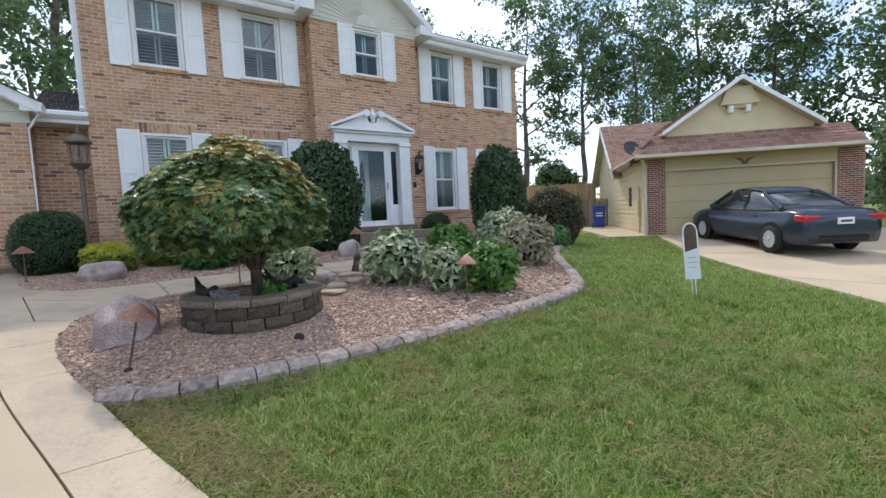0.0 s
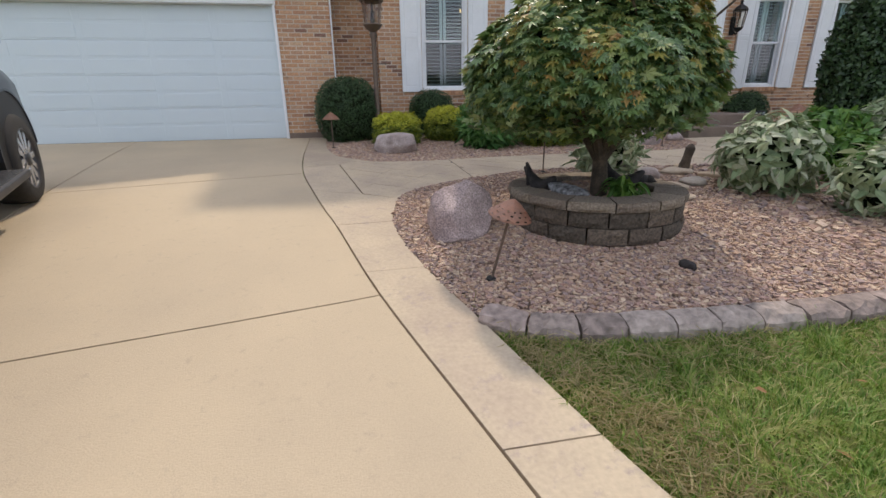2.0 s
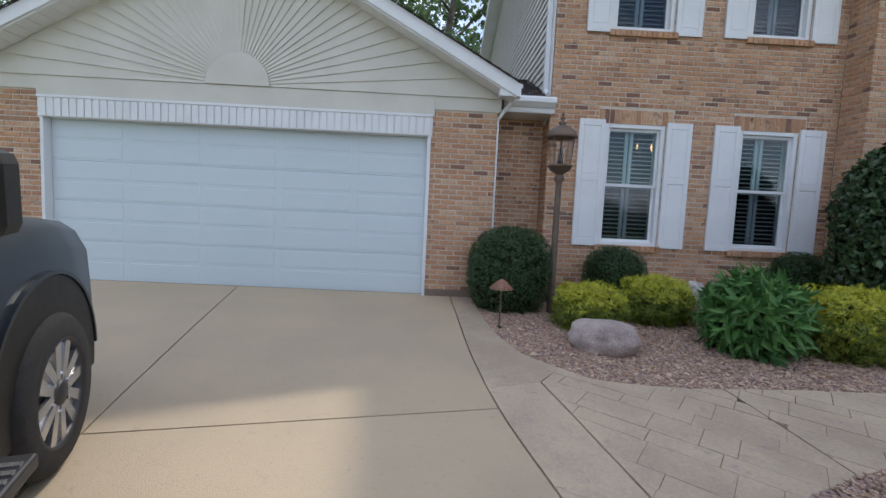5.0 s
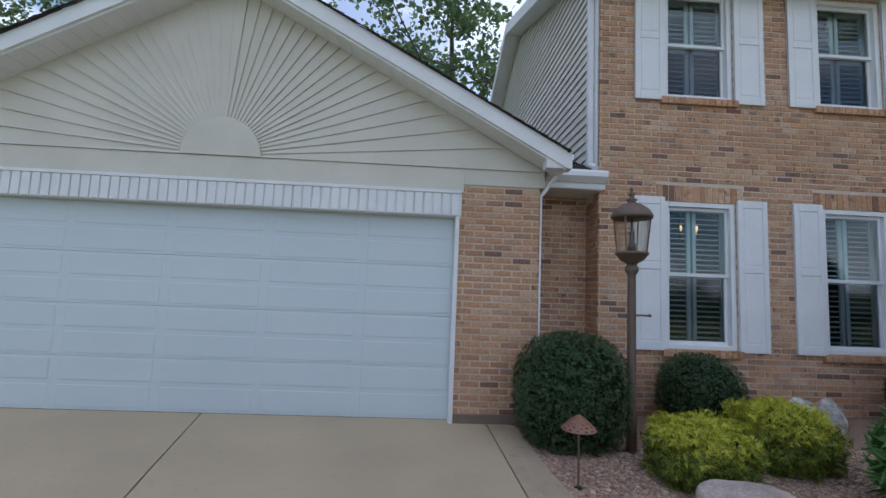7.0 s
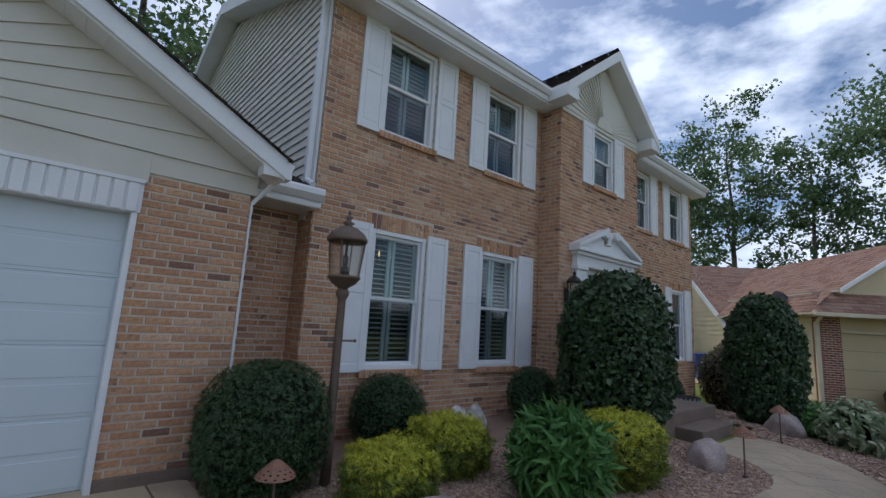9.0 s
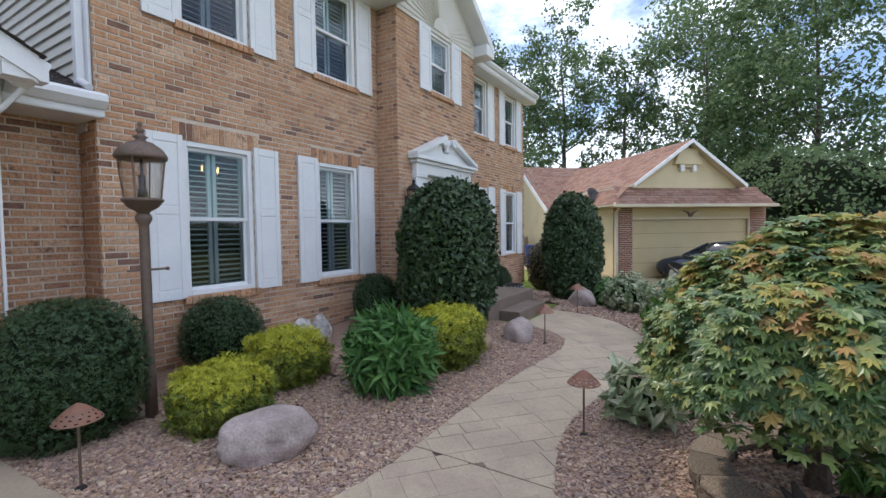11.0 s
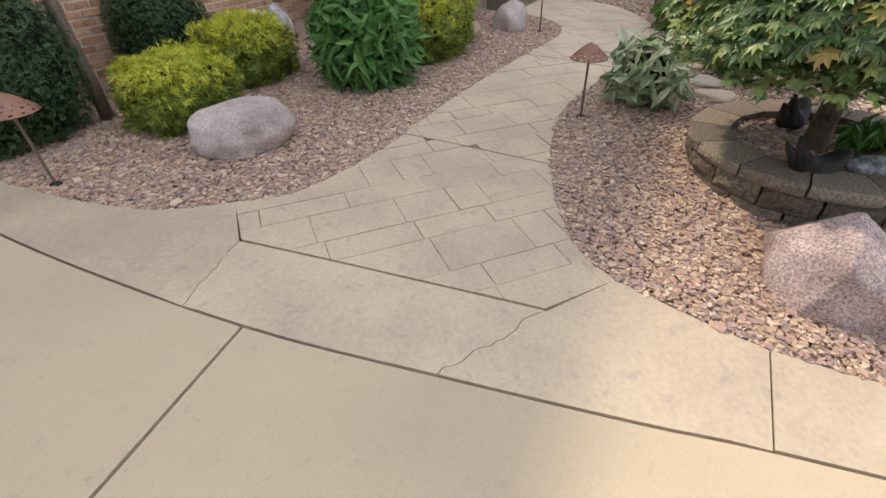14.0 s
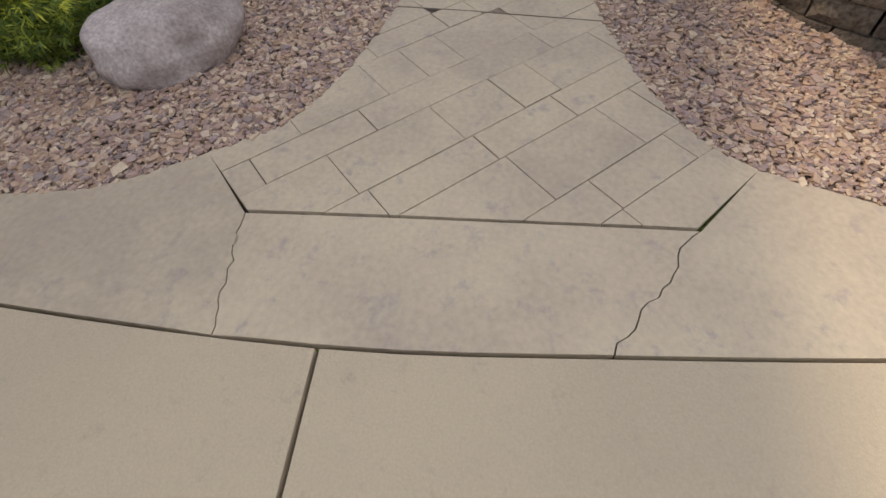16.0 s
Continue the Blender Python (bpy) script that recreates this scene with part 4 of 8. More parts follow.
# ---- roofs ----
def shingles(bm, a, b, up, length, width=0.14, t=0.012, seed=0):
    """Courses of tabs up a slope: a and b the ends of its foot, up the unit way up the slope."""
    r = random.Random(seed)
    a, b, up = Vector(a), Vector(b), Vector(up).normalized()
    along = (b - a).normalized()
    out = along.cross(up).normalized()
    if out.z < 0:
        out = -out
    run = (b - a).length
    k = 0
    while k * width < length:
        s = -r.random() * 0.3
        w = min(width + 0.02, length - k * width)
        while s < run:
            ln = 0.30
            lo, hi = max(s, 0), min(s + ln - 0.006, run)
            if hi - lo > 0.02:
                p = [a + along * lo + up * (k * width), a + along * hi + up * (k * width), a + along * hi + up * (k * width + w), a + along * lo + up * (k * width + w)]
                q = [bm.verts.new(p[0] + out * t), bm.verts.new(p[1] + out * t), bm.verts.new(p[2] + out * 0.002), bm.verts.new(p[3] + out * 0.002)]
                l = [bm.verts.new(p[0]), bm.verts.new(p[1])]
                bm.faces.new(q)
                bm.faces.new((l[0], l[1], q[1], q[0]))
            s += ln
        k += 1


def slope_slab(bm, pts, t):
    """A roof slab: four corners of the top, thickness downwards."""
    a = [bm.verts.new(p) for p in pts]
    b = [bm.verts.new((p[0], p[1], p[2] - t)) for p in pts]
    bm.faces.new(a)
    bm.faces.new(b[::-1])
    for i in range(len(pts)):
        j = (i + 1) % len(pts)
        bm.faces.new((a[i], b[i], b[j], a[j]))
    bmesh.ops.recalc_face_normals(bm, faces=bm.faces[:])


house_roof = thing("roof_house", "dark shingled gable roof with white eaves", "roof", kind="structure")
RX0, RX1, RIDGE = 0.38, 11.78, (16.13, 8.26)
bm = bmesh.new()
EY, EZ = 11.20, 6.31                                           # the eave's edge
RISE = (RIDGE[1] - EZ) / (RIDGE[0] - EY)
ROOF_SPANS = [(RX0, 4.60, EY), (4.60, 7.92, 11.75), (7.92, RX1, EY)]
for a, b, y0 in ROOF_SPANS:
    z0 = EZ + RISE * (y0 - EY)
    slope_slab(bm, [(a, y0, z0), (b, y0, z0), (b, RIDGE[0], RIDGE[1]), (a, RIDGE[0], RIDGE[1])], 0.10)
slope_slab(bm, [(RX1, 21.2, 6.42), (RX0, 21.2, 6.42), (RX0, RIDGE[0], RIDGE[1]), (RX1, RIDGE[0], RIDGE[1])], 0.10)
part("roof_deck", bm, "white", house_roof)
bm = bmesh.new()
for k, (a, b, y0) in enumerate(ROOF_SPANS):
    y0 -= 0.03
    z0 = EZ + 0.01 + RISE * (y0 - EY)
    shingles(bm, (a, y0, z0), (b, y0, z0), (0, RIDGE[0] - y0, RIDGE[1] - z0), math.hypot(RIDGE[0] - y0, RIDGE[1] - z0), seed=20 + k)
shingles(bm, (RX1, 21.2, 6.43), (RX0, 21.2, 6.43), (0, RIDGE[0] - 21.2, RIDGE[1] - 6.43), 5.4, seed=2)
tagged(part("shingles", bm, "shingle_dark", house_roof), kind="stuff")
for a, b in ((RX0, 4.60), (7.92, RX1)):
    bm = bmesh.new()
    box(bm, (a, 11.23, 6.03), (b, 11.58, 6.07))
    part("soffit", bm, "white", house_roof)
    bm = bmesh.new()
    prism(bm, [(11.23, 6.06), (11.23, 6.29), (11.16, 6.29), (11.125, 6.26), (11.125, 6.21), (11.17, 6.15), (11.21, 6.15), (11.21, 6.06)], a, b, "x")
    part("gutter", bm, "white", house_roof)
for s0, s1 in ((11.17, RIDGE[0]), (21.2, RIDGE[0])):
    bm = bmesh.new()
    prism(bm, [(s0, 6.10), (s0, 6.32), (s1, 8.28), (s1, 8.04)], RX0 - 0.025, RX0 + 0.005, "x")
    part("rake_board", bm, "white", house_roof)
    bm = bmesh.new()
    prism(bm, [(s0, 6.09), (s0, 6.12), (s1, 8.06), (s1, 8.03)], RX0, HX0, "x")
    part("soffit", bm, "white", house_roof)
# corner board and downpipe of the side wall
bm = bmesh.new()
box(bm, (HX0 - 0.03, 11.60, 3.55), (HX0 - 0.003, 11.72, 6.15), 0.004)
part("corner_board", bm, "white", side_wall)
pipe = thing("downpipe", "white metal downpipe at the corner of the siding", "downpipe")
bm = bmesh.new()
box(bm, (HX0 - 0.10, 11.66, 3.72), (HX0 - 0.032, 11.74, 6.1), 0.01)
part("pipe", bm, "white", pipe)
bm = bmesh.new()
tube(bm, (HX0 - 0.066, 11.70, 3.76), (HX0 - 0.066, 11.50, 3.66), 0.036, n=10)
part("elbow", bm, "white", pipe)

# ---- gables with a sunburst of boards ----
def sunburst(parent, cx, base, y, r0, edge, n, mat, tip_mat, thick=0.016):
    """A half disc, and boards that fan from it out to the rakes; edge(angle) gives a board's length."""
    bm = bmesh.new()
    pts = [(cx + r0 * math.cos(math.pi * k / 24), base + r0 * math.sin(math.pi * k / 24)) for k in range(25)]
    prism(bm, pts, y - thick - 0.012, y, "y")
    part("half_disc", bm, tip_mat, parent, "cream half-round panel at the foot of the fan")
    for i in range(n):
        a0, a1 = math.pi * i / n, math.pi * (i + 1) / n
        g = 0.0012
        e0, e1 = edge(a0), edge(a1)
        bm = bmesh.new()
        p = [(cx + (r0 - 0.01) * math.cos(a0), base + (r0 - 0.01) * math.sin(a0)), (cx + e0 * math.cos(a0), base + e0 * math.sin(a0)),
             (cx + e1 * math.cos(a1), base + e1 * math.sin(a1)), (cx + (r0 - 0.01) * math.cos(a1), base + (r0 - 0.01) * math.sin(a1))]
        # each board laps the next: its lower edge stands proud
        lap = [0.018, 0.022, 0.003, 0.003] if a0 < math.pi / 2 else [0.003, 0.003, 0.022, 0.018]
        f = [bm.verts.new((q[0], y - l, q[1])) for q, l in zip(p, lap)]
        k = [bm.verts.new((q[0], y, q[1])) for q in p]
        bm.faces.new(f)
        for s in range(4):
            t = (s + 1) % 4
            bm.faces.new((f[s], k[s], k[t], f[t]))
        bmesh.ops.recalc_face_normals(bm, faces=bm.faces[:])
        part("fan_board", bm, mat, parent)


def rake_edge(half, rise, drop):
    """Distance from the middle of the foot to the rake at an angle."""
    def go(a):
        c, s = abs(math.cos(a)), math.sin(a)
        k = rise / half
        return max((rise - drop) / (s + k * c), 0.05)
    return go


GCX, GBASE, GPITCH = -3.47, 3.46, 0.545
garage_gable = thing("garage_gable", "cream clapboard garage gable with a sunburst", "gable", kind="structure")
bm = bmesh.new()
prism(bm, [(GX0 - 0.05, GTOP), (GX1 + 0.05, GTOP), (GX1 + 0.05, 3.62), (GCX, 3.62 + GPITCH * (GX1 + 0.05 - GCX)), (GX0 - 0.05, 3.62)], GARAGE_Y - 0.02, GARAGE_Y + 0.2, "y")
part("gable_wall", bm, "cream", garage_gable)
sunburst(garage_gable, GCX, GBASE + 0.02, GARAGE_Y - 0.022, 0.41, rake_edge(GX1 + 0.05 - GCX, 3.62 - GBASE - 0.02 + GPITCH * (GX1 + 0.05 - GCX), 0.02), 38, "cream", "cream")
bm = bmesh.new()
box(bm, (DOOR0 - 0.04, GARAGE_Y - 0.03, 3.22), (DOOR1 + 0.04, GARAGE_Y + 0.25, 3.47), 0.004)
part("frieze_board", bm, "cream", garage_gable)
bm = bmesh.new()
box(bm, (DOOR0 - 0.02, GARAGE_Y - 0.035, DOORZ1), (DOOR1 + 0.02, GARAGE_Y + 0.2, 3.225))
part("header_board", bm, "white", garage_gable)
n = 52
for i in range(n):
    x = DOOR0 + (DOOR1 - DOOR0) * (i + 0.5) / n
    bm = bmesh.new()
    box(bm, (x - 0.040, GARAGE_Y - 0.052, DOORZ1 + 0.004), (x + 0.040, GARAGE_Y - 0.034, 3.20), 0.006)
    part("flute", bm, "white", garage_gable)
bm = bmesh.new()
box(bm, (DOOR0 - 0.02, GARAGE_Y - 0.06, 3.20), (DOOR1 + 0.02, GARAGE_Y - 0.03, 3.235), 0.004)
part("drip_cap", bm, "white", garage_gable)

garage_roof = thing("roof_garage", "dark shingled garage gable roof with white rake boards", "roof", kind="structure")
GR0, GR1, GY0, GY1 = -7.03, 0.08, 10.87, 20.2
GAPEX = 3.61 + GPITCH * (GR1 - GCX)
bm = bmesh.new()
slope_slab(bm, [(GR1, GY0, 3.61), (GR1, GY1, 3.61), (GCX, GY1, GAPEX), (GCX, GY0, GAPEX)], 0.09)
slope_slab(bm, [(GR0 + 0.01, GY1, 3.61), (GR0 + 0.01, GY0, 3.61), (GCX, GY0, GAPEX), (GCX, GY1, GAPEX)], 0.09)
part("roof_deck", bm, "white", garage_roof)
bm = bmesh.new()
shingles(bm, (GR1 + 0.03, GY0 - 0.075, 3.61), (GR1 + 0.03, GY1, 3.61), (GCX - GR1, 0, GAPEX - 3.61), 4.05, seed=3)
shingles(bm, (GR0 - 0.03, GY1, 3.61), (GR0 - 0.03, GY0 - 0.075, 3.61), (GCX - GR0, 0, GAPEX - 3.61), 4.05, seed=4)
tagged(part("shingles", bm, "shingle_dark", garage_roof), kind="stuff")
for x0 in (GR1, GR0):
    bm = bmesh.new()
    prism(bm, [(x0, 3.45), (x0, 3.625), (GCX, GAPEX + 0.015), (GCX, GAPEX - 0.16)], GY0 - 0.03, GY0, "y")
    part("rake_board", bm, "white", garage_roof)
    bm = bmesh.new()
    prism(bm, [(x0, 3.43), (x0, 3.45), (GCX, GAPEX - 0.16), (GCX, GAPEX - 0.19)], GY0, GARAGE_Y - 0.02, "y")
    sof = part("soffit", bm, "white", garage_roof)
    ln = (Vector((x0, 3.43)) - Vector((GCX, GAPEX - 0.19))).length
    for k in range(26):
        f = (k + 0.5) / 26
        px, pz = x0 + (GCX - x0) * f, 3.428 + (GAPEX - 0.19 - 3.43) * f
        bm = bmesh.new()
        box(bm, (-0.004, GY0 + 0.01, -0.006), (0.004, GARAGE_Y - 0.03, 0.0), 0, pose(px, 0, pz, 0, math.degrees(-math.atan2(GAPEX - 3.61, GCX - x0)) if x0 < GCX else 27, 0))
        part("soffit_rib", bm, "white", sof)
bm = bmesh.new()
prism(bm, [(GR1 - 0.2, 3.45), (GR1 + 0.06, 3.45), (GR1 + 0.06, 3.60), (GR1 - 0.02, 3.63), (GR1 - 0.2, 3.66)], GY0 - 0.01, GY0 + 0.14, "y")
part("eave_return", bm, "white", garage_roof)
bm = bmesh.new()
prism(bm, [(0.0, 3.50), (0.0, 3.60), (0.10, 3.60), (0.10, 3.57), (0.06, 3.50)], GY0, 11.4, "y")
for v in bm.verts:
    v.co.x += GR1 - 0.02
part("gutter", bm, "white", garage_roof)
pipe2 = thing("downpipe", "white metal downpipe on the garage corner", "downpipe")
bm = bmesh.new()
box(bm, (GX1 + 0.009, 11.205, 0.84), (GX1 + 0.034, 11.25, 3.25), 0.006)
part("pipe", bm, "white", pipe2)
bm = bmesh.new()
tube(bm, (GX1 + 0.03, 11.23, 3.24), (GR1 + 0.03, 11.12, 3.50), 0.022, n=10)
part("elbow", bm, "white", pipe2)

# small lean-to roof over the recess between garage and house
lean = thing("roof_recess", "small dark lean-to roof with white gutter", "roof", kind="structure")
bm = bmesh.new()
slope_slab(bm, [(GX1 + 0.05, 11.47, 3.60), (HX0 - 0.03, 11.47, 3.60), (HX0 - 0.03, 13.4, 4.4), (GX1 + 0.05, 13.4, 4.4)], 0.06)
part("roof_deck", bm, "white", lean)
bm = bmesh.new()
shingles(bm, (GX1 + 0.06, 11.45, 3.61), (HX0 - 0.03, 11.45, 3.61), (0, 1.95, 0.8), 2.0, seed=6)
tagged(part("shingles", bm, "shingle_dark", lean), kind="stuff")
bm = bmesh.new()
prism(bm, [(11.46, 3.40), (11.46, 3.60), (11.37, 3.60), (11.34, 3.57), (11.34, 3.52), (11.40, 3.46), (11.43, 3.46), (11.43, 3.40)], GX1 + 0.12, HX0 + 0.02, "x")
part("gutter", bm, "white", lean)
bm = bmesh.new()
box(bm, (GX1, 11.44, 3.39), (HX0, 11.93, 3.42))
part("soffit", bm, "white", lean)

# the gable over the entrance bay
BCX, BHALF, BTOP, BFOOT = 6.24, 1.70, 7.62, 6.28
bay_gable = thing("bay_gable", "cream sunburst gable over the entrance bay with white rakes", "gable", kind="structure")
bm = bmesh.new()
prism(bm, [(BAY0, 6.03), (BAY1, 6.03), (BAY1, 6.35), (BCX, BTOP - 0.15), (BAY0, 6.35)], BAY_Y - 0.02, BAY_Y + 0.2, "y")
part("gable_wall", bm, "cream", bay_gable)
sunburst(bay_gable, 6.22, 6.07, BAY_Y - 0.022, 0.27, rake_edge(1.40, 1.34, 0.04), 30, "cream", "cream")
bm = bmesh.new()
box(bm, (BAY0, BAY_Y - 0.03, 6.0), (BAY1, BAY_Y, 6.075), 0.004)
part("frieze_board", bm, "cream", bay_gable)
BY0 = BAY_Y - 0.32
for s in (-1, 1):
    xe = BCX + s * BHALF
    bm = bmesh.new()
    slope_slab(bm, [(xe, BY0, BFOOT), (xe, 14.0, BFOOT), (BCX, 14.0, BTOP), (BCX, BY0, BTOP)] if s > 0 else [(xe, 14.0, BFOOT), (xe, BY0, BFOOT), (BCX, BY0, BTOP), (BCX, 14.0, BTOP)], 0.08)
    part("roof_deck", bm, "white", bay_gable)
    bm = bmesh.new()
    a, b = (xe, BY0 - 0.02, BFOOT + 0.005), (xe, 14.0, BFOOT + 0.005)
    shingles(bm, a if s > 0 else b, b if s > 0 else a, (BCX - xe, 0, BTOP - BFOOT), 2.24, seed=8)
    tagged(part("shingles", bm, "shingle_dark", bay_gable), kind="stuff")
    bm = bmesh.new()
    prism(bm, [(xe, BFOOT - 0.16), (xe, BFOOT + 0.01), (BCX, BTOP + 0.015), (BCX, BTOP - 0.20)], BY0 - 0.03, BY0, "y")
    part("rake_board", bm, "white", bay_gable)
    bm = bmesh.new()
    prism(bm, [(xe, BFOOT - 0.18), (xe, BFOOT - 0.15), (BCX, BTOP - 0.17), (BCX, BTOP - 0.20)], BY0, BAY_Y - 0.02, "y")
    part("soffit", bm, "white", bay_gable)
    bm = bmesh.new()
    x0, x1 = sorted((xe, BAY0 if s < 0 else BAY1))
    box(bm, (x0 - 0.02, BY0 - 0.02, 6.05), (x1 + 0.02, HOUSE_Y, 6.28), 0.01)
    part("eave_return", bm, "white", bay_gable)

# ---- garage door ----
gd = thing("garage_door", "closed white steel garage door with shallow panels", "garage door", pose(0, GARAGE_Y + 0.10, 0), kind="structure")
rows = 4
sec = (DOORZ1 - DOORZ0) / rows
for k in range(rows):
    bm = bmesh.new()
    z0, z1 = DOORZ0 + k * sec + 0.001, DOORZ0 + (k + 1) * sec - 0.001
    box(bm, (DOOR0, 0, z0), (DOOR1, 0.05, z1), 0.004)
    s = part("section", bm, "door_white", gd)
    for q in range(2):
        for c in range(5):
            w = (DOOR1 - DOOR0) / 5
            bm = bmesh.new()
            box(bm, (DOOR0 + c * w + 0.05, -0.005, z0 + 0.03 + q * sec / 2), (DOOR0 + (c + 1) * w - 0.05, 0.01, z0 - 0.02 + (q + 1) * sec / 2), 0.004)
            part("panel", bm, "door_white", s)
bm = bmesh.new()
box(bm, (DOOR0, 0.0, DOORZ0 - 0.02), (DOOR1, 0.04, DOORZ0 + 0.006), 0.003)
part("rubber_seal", bm, "black", gd, "black rubber bottom seal")
for a, b in ((DOOR0 - 0.005, DOOR0 + 0.04), (DOOR1 - 0.04, DOOR1 + 0.005)):
    bm = bmesh.new()
    box(bm, (a, -0.13, DOORZ0 - 0.02), (b, -0.002, DOORZ1), 0.004)
    part("jamb", bm, "white", gd)
bm = bmesh.new()
box(bm, (DOOR1 - 0.02, GARAGE_Y - 0.02, 0.70), (GX1 + 0.02, GARAGE_Y + 0.02, 0.93), 0.01)
tagged(part("footing", bm, "porch"), "pale concrete footing under the brick pier", "footing", kind="structure")

# ---- entrance ----
PORCH_Z = 1.27
SLAB_Z = 1.16
entry = thing("door_surround", "white classical door surround with a broken pediment", "door surround", pose(6.22, BAY_Y, PORCH_Z) @ Matrix.Diagonal((1, 1, 0.96, 1)), kind="structure")
HALF = 1.01
for s in (-1, 1):
    bm = bmesh.new()
    x0, x1 = sorted((s * (HALF - 0.30), s * HALF))
    box(bm, (x0, -0.10, 0.16), (x1, 0.05, 2.06), 0.006)
    pil = part("pilaster", bm, "white", entry)
    for k in range(4):
        bm = bmesh.new()
        fx = x0 + 0.045 + k * 0.07
        box(bm, (fx - 0.012, -0.108, 0.25), (fx + 0.012, -0.099, 1.96), 0.003)
        part("reed", bm, "white", pil)
    for z0, z1, o in ((0, 0.16, 0.03), (2.06, 2.15, 0.03)):
        bm = bmesh.new()
        box(bm, (x0 - 0.02, -0.10 - o, z0), (x1 + 0.02, 0.04, z1), 0.01)
        part("moulding", bm, "white", pil)
for z0, z1, o, hw in ((2.13, 2.32, 0.11, HALF), (2.32, 2.38, 0.16, HALF + 0.05), (2.38, 2.44, 0.22, HALF + 0.11)):
    bm = bmesh.new()
    box(bm, (-hw, -o, z0), (hw, 0.0, z1), 0.012)
    part("entablature", bm, "white", entry)
bm = bmesh.new()
prism(bm, [(-HALF + 0.02, 2.44), (HALF - 0.02, 2.44), (0.16, 2.84), (0.10, 2.62), (-0.10, 2.62), (-0.16, 2.84)], -0.09, 0.0, "y")
part("tympanum", bm, "white", entry)
for s in (-1, 1):
    bm = bmesh.new()
    pts = [(s * (HALF + 0.11), 2.44), (s * (HALF + 0.11), 2.50), (s * 0.20, 2.90), (s * 0.17, 2.82)]
    prism(bm, pts, -0.22, 0.0, "y")
    part("raking_cornice", bm, "white", entry)
    bm = bmesh.new()
    bmesh.ops.create_cone(bm, cap_ends=True, segments=20, radius1=0.085, radius2=0.085, depth=0.2, matrix=pose(s * 0.19, -0.11, 2.83, 90))
    part("scroll", bm, "white", entry)
bm = bmesh.new()
lathe(bm, [(0.05, 0), (0.06, 0.03), (0.03, 0.06), (0.07, 0.12), (0.085, 0.19), (0.06, 0.25), (0.03, 0.27), (0.04, 0.30), (0.015, 0.36), (0.0, 0.38)], 16, (0, -0.11, 2.62))
part("urn_finial", bm, "white", entry, smooth=True)
front_door = thing("door_1", "white front door behind a full glass storm door", "door", pose(6.22, BAY_Y + 0.06, PORCH_Z) @ Matrix.Diagonal((1, 1, 0.96, 1)), kind="structure")
bm = bmesh.new()
for lo, hi in (((-0.80, 0, 2.02), (0.80, 0.12, 2.13)), ((-0.80, 0, 0), (-0.74, 0.12, 2.02)), ((0.74, 0, 0), (0.80, 0.12, 2.02)), ((-0.52, 0, 0), (-0.43, 0.12, 2.02)), ((0.43, 0, 0), (0.52, 0.12, 2.02)), ((-0.80, 0, -0.01), (0.80, 0.14, 0.04))):
    box(bm, lo, hi, 0.004)
part("door_frame", bm, "white", front_door)
for s in (-1, 1):
    bm = bmesh.new()
    x0, x1 = sorted((s * 0.52, s * 0.74))
    for lo, hi in (((x0, 0.03, 0.04), (x1, 0.07, 0.55)), ((x0, 0.03, 0.55), (x0 + 0.035, 0.07, 2.02)), ((x1 - 0.035, 0.03, 0.55), (x1, 0.07, 2.02)), ((x0, 0.03, 1.95), (x1, 0.07, 2.02))):
        box(bm, lo, hi, 0.004)
    sl = part("sidelight", bm, "white", front_door)
    bm = bmesh.new()
    box(bm, (x0 + 0.03, 0.045, 0.55), (x1 - 0.03, 0.052, 1.96))
    part("pane", bm, "oval_glass", sl).visible_shadow = False
bm = bmesh.new()
for lo, hi in (((-0.43, 0.01, 0.04), (-0.35, 0.045, 2.02)), ((0.35, 0.01, 0.04), (0.43, 0.045, 2.02)), ((-0.35, 0.01, 1.94), (0.35, 0.045, 2.02)), ((-0.35, 0.01, 0.04), (0.35, 0.045, 0.14))):
    box(bm, lo, hi, 0.004)
storm = part("storm_door", bm, "white", front_door)
bm = bmesh.new()
box(bm, (-0.35, 0.025, 0.14), (0.35, 0.03, 1.94))
part("pane", bm, "glass", storm).visible_shadow = False
bm = bmesh.new()
tube(bm, (0.39, -0.03, 0.95), (0.39, -0.03, 1.12), 0.012, n=8)
tube(bm, (0.39, -0.03, 0.96), (0.39, 0.02, 0.96), 0.008, n=6)
tube(bm, (0.39, -0.03, 1.11), (0.39, 0.02, 1.11), 0.008, n=6)
part("handle", bm, "metal_brown", storm)
# the inner door stands open inwards, hinged on one side, with an oval light
inner = thing("door_2", "white inner door standing open with an oval leaded light", "door", pose(5.82, BAY_Y + 0.20, PORCH_Z + 0.02, 0, 0, 40) @ Matrix.Diagonal((1, 1, 0.96, 1)), kind="structure")
bm = bmesh.new()
oval = [(0.41 + 0.17 * math.cos(2 * math.pi * k / 28), 1.15 + 0.58 * math.sin(2 * math.pi * k / 28)) for k in range(28)]
sq = [(0.0, 0.0), (0.82, 0.0), (0.82, 1.98), (0.0, 1.98)]
for yy in (0.0, 0.045):
    o = [bm.verts.new((p[0], yy, p[1])) for p in oval]
    q = [bm.verts.new((p[0], yy, p[1])) for p in sq]
    el = [bm.edges.new((o[i], o[(i + 1) % 28])) for i in range(28)] + [bm.edges.new((q[i], q[(i + 1) % 4])) for i in range(4)]
    bmesh.ops.triangle_fill(bm, use_beauty=True, edges=el)
box(bm, (0.0, 0.0, 0.0), (0.02, 0.045, 1.98))
box(bm, (0.80, 0.0, 0.0), (0.82, 0.045, 1.98))
part("door_leaf", bm, "white", inner)
bm = bmesh.new()
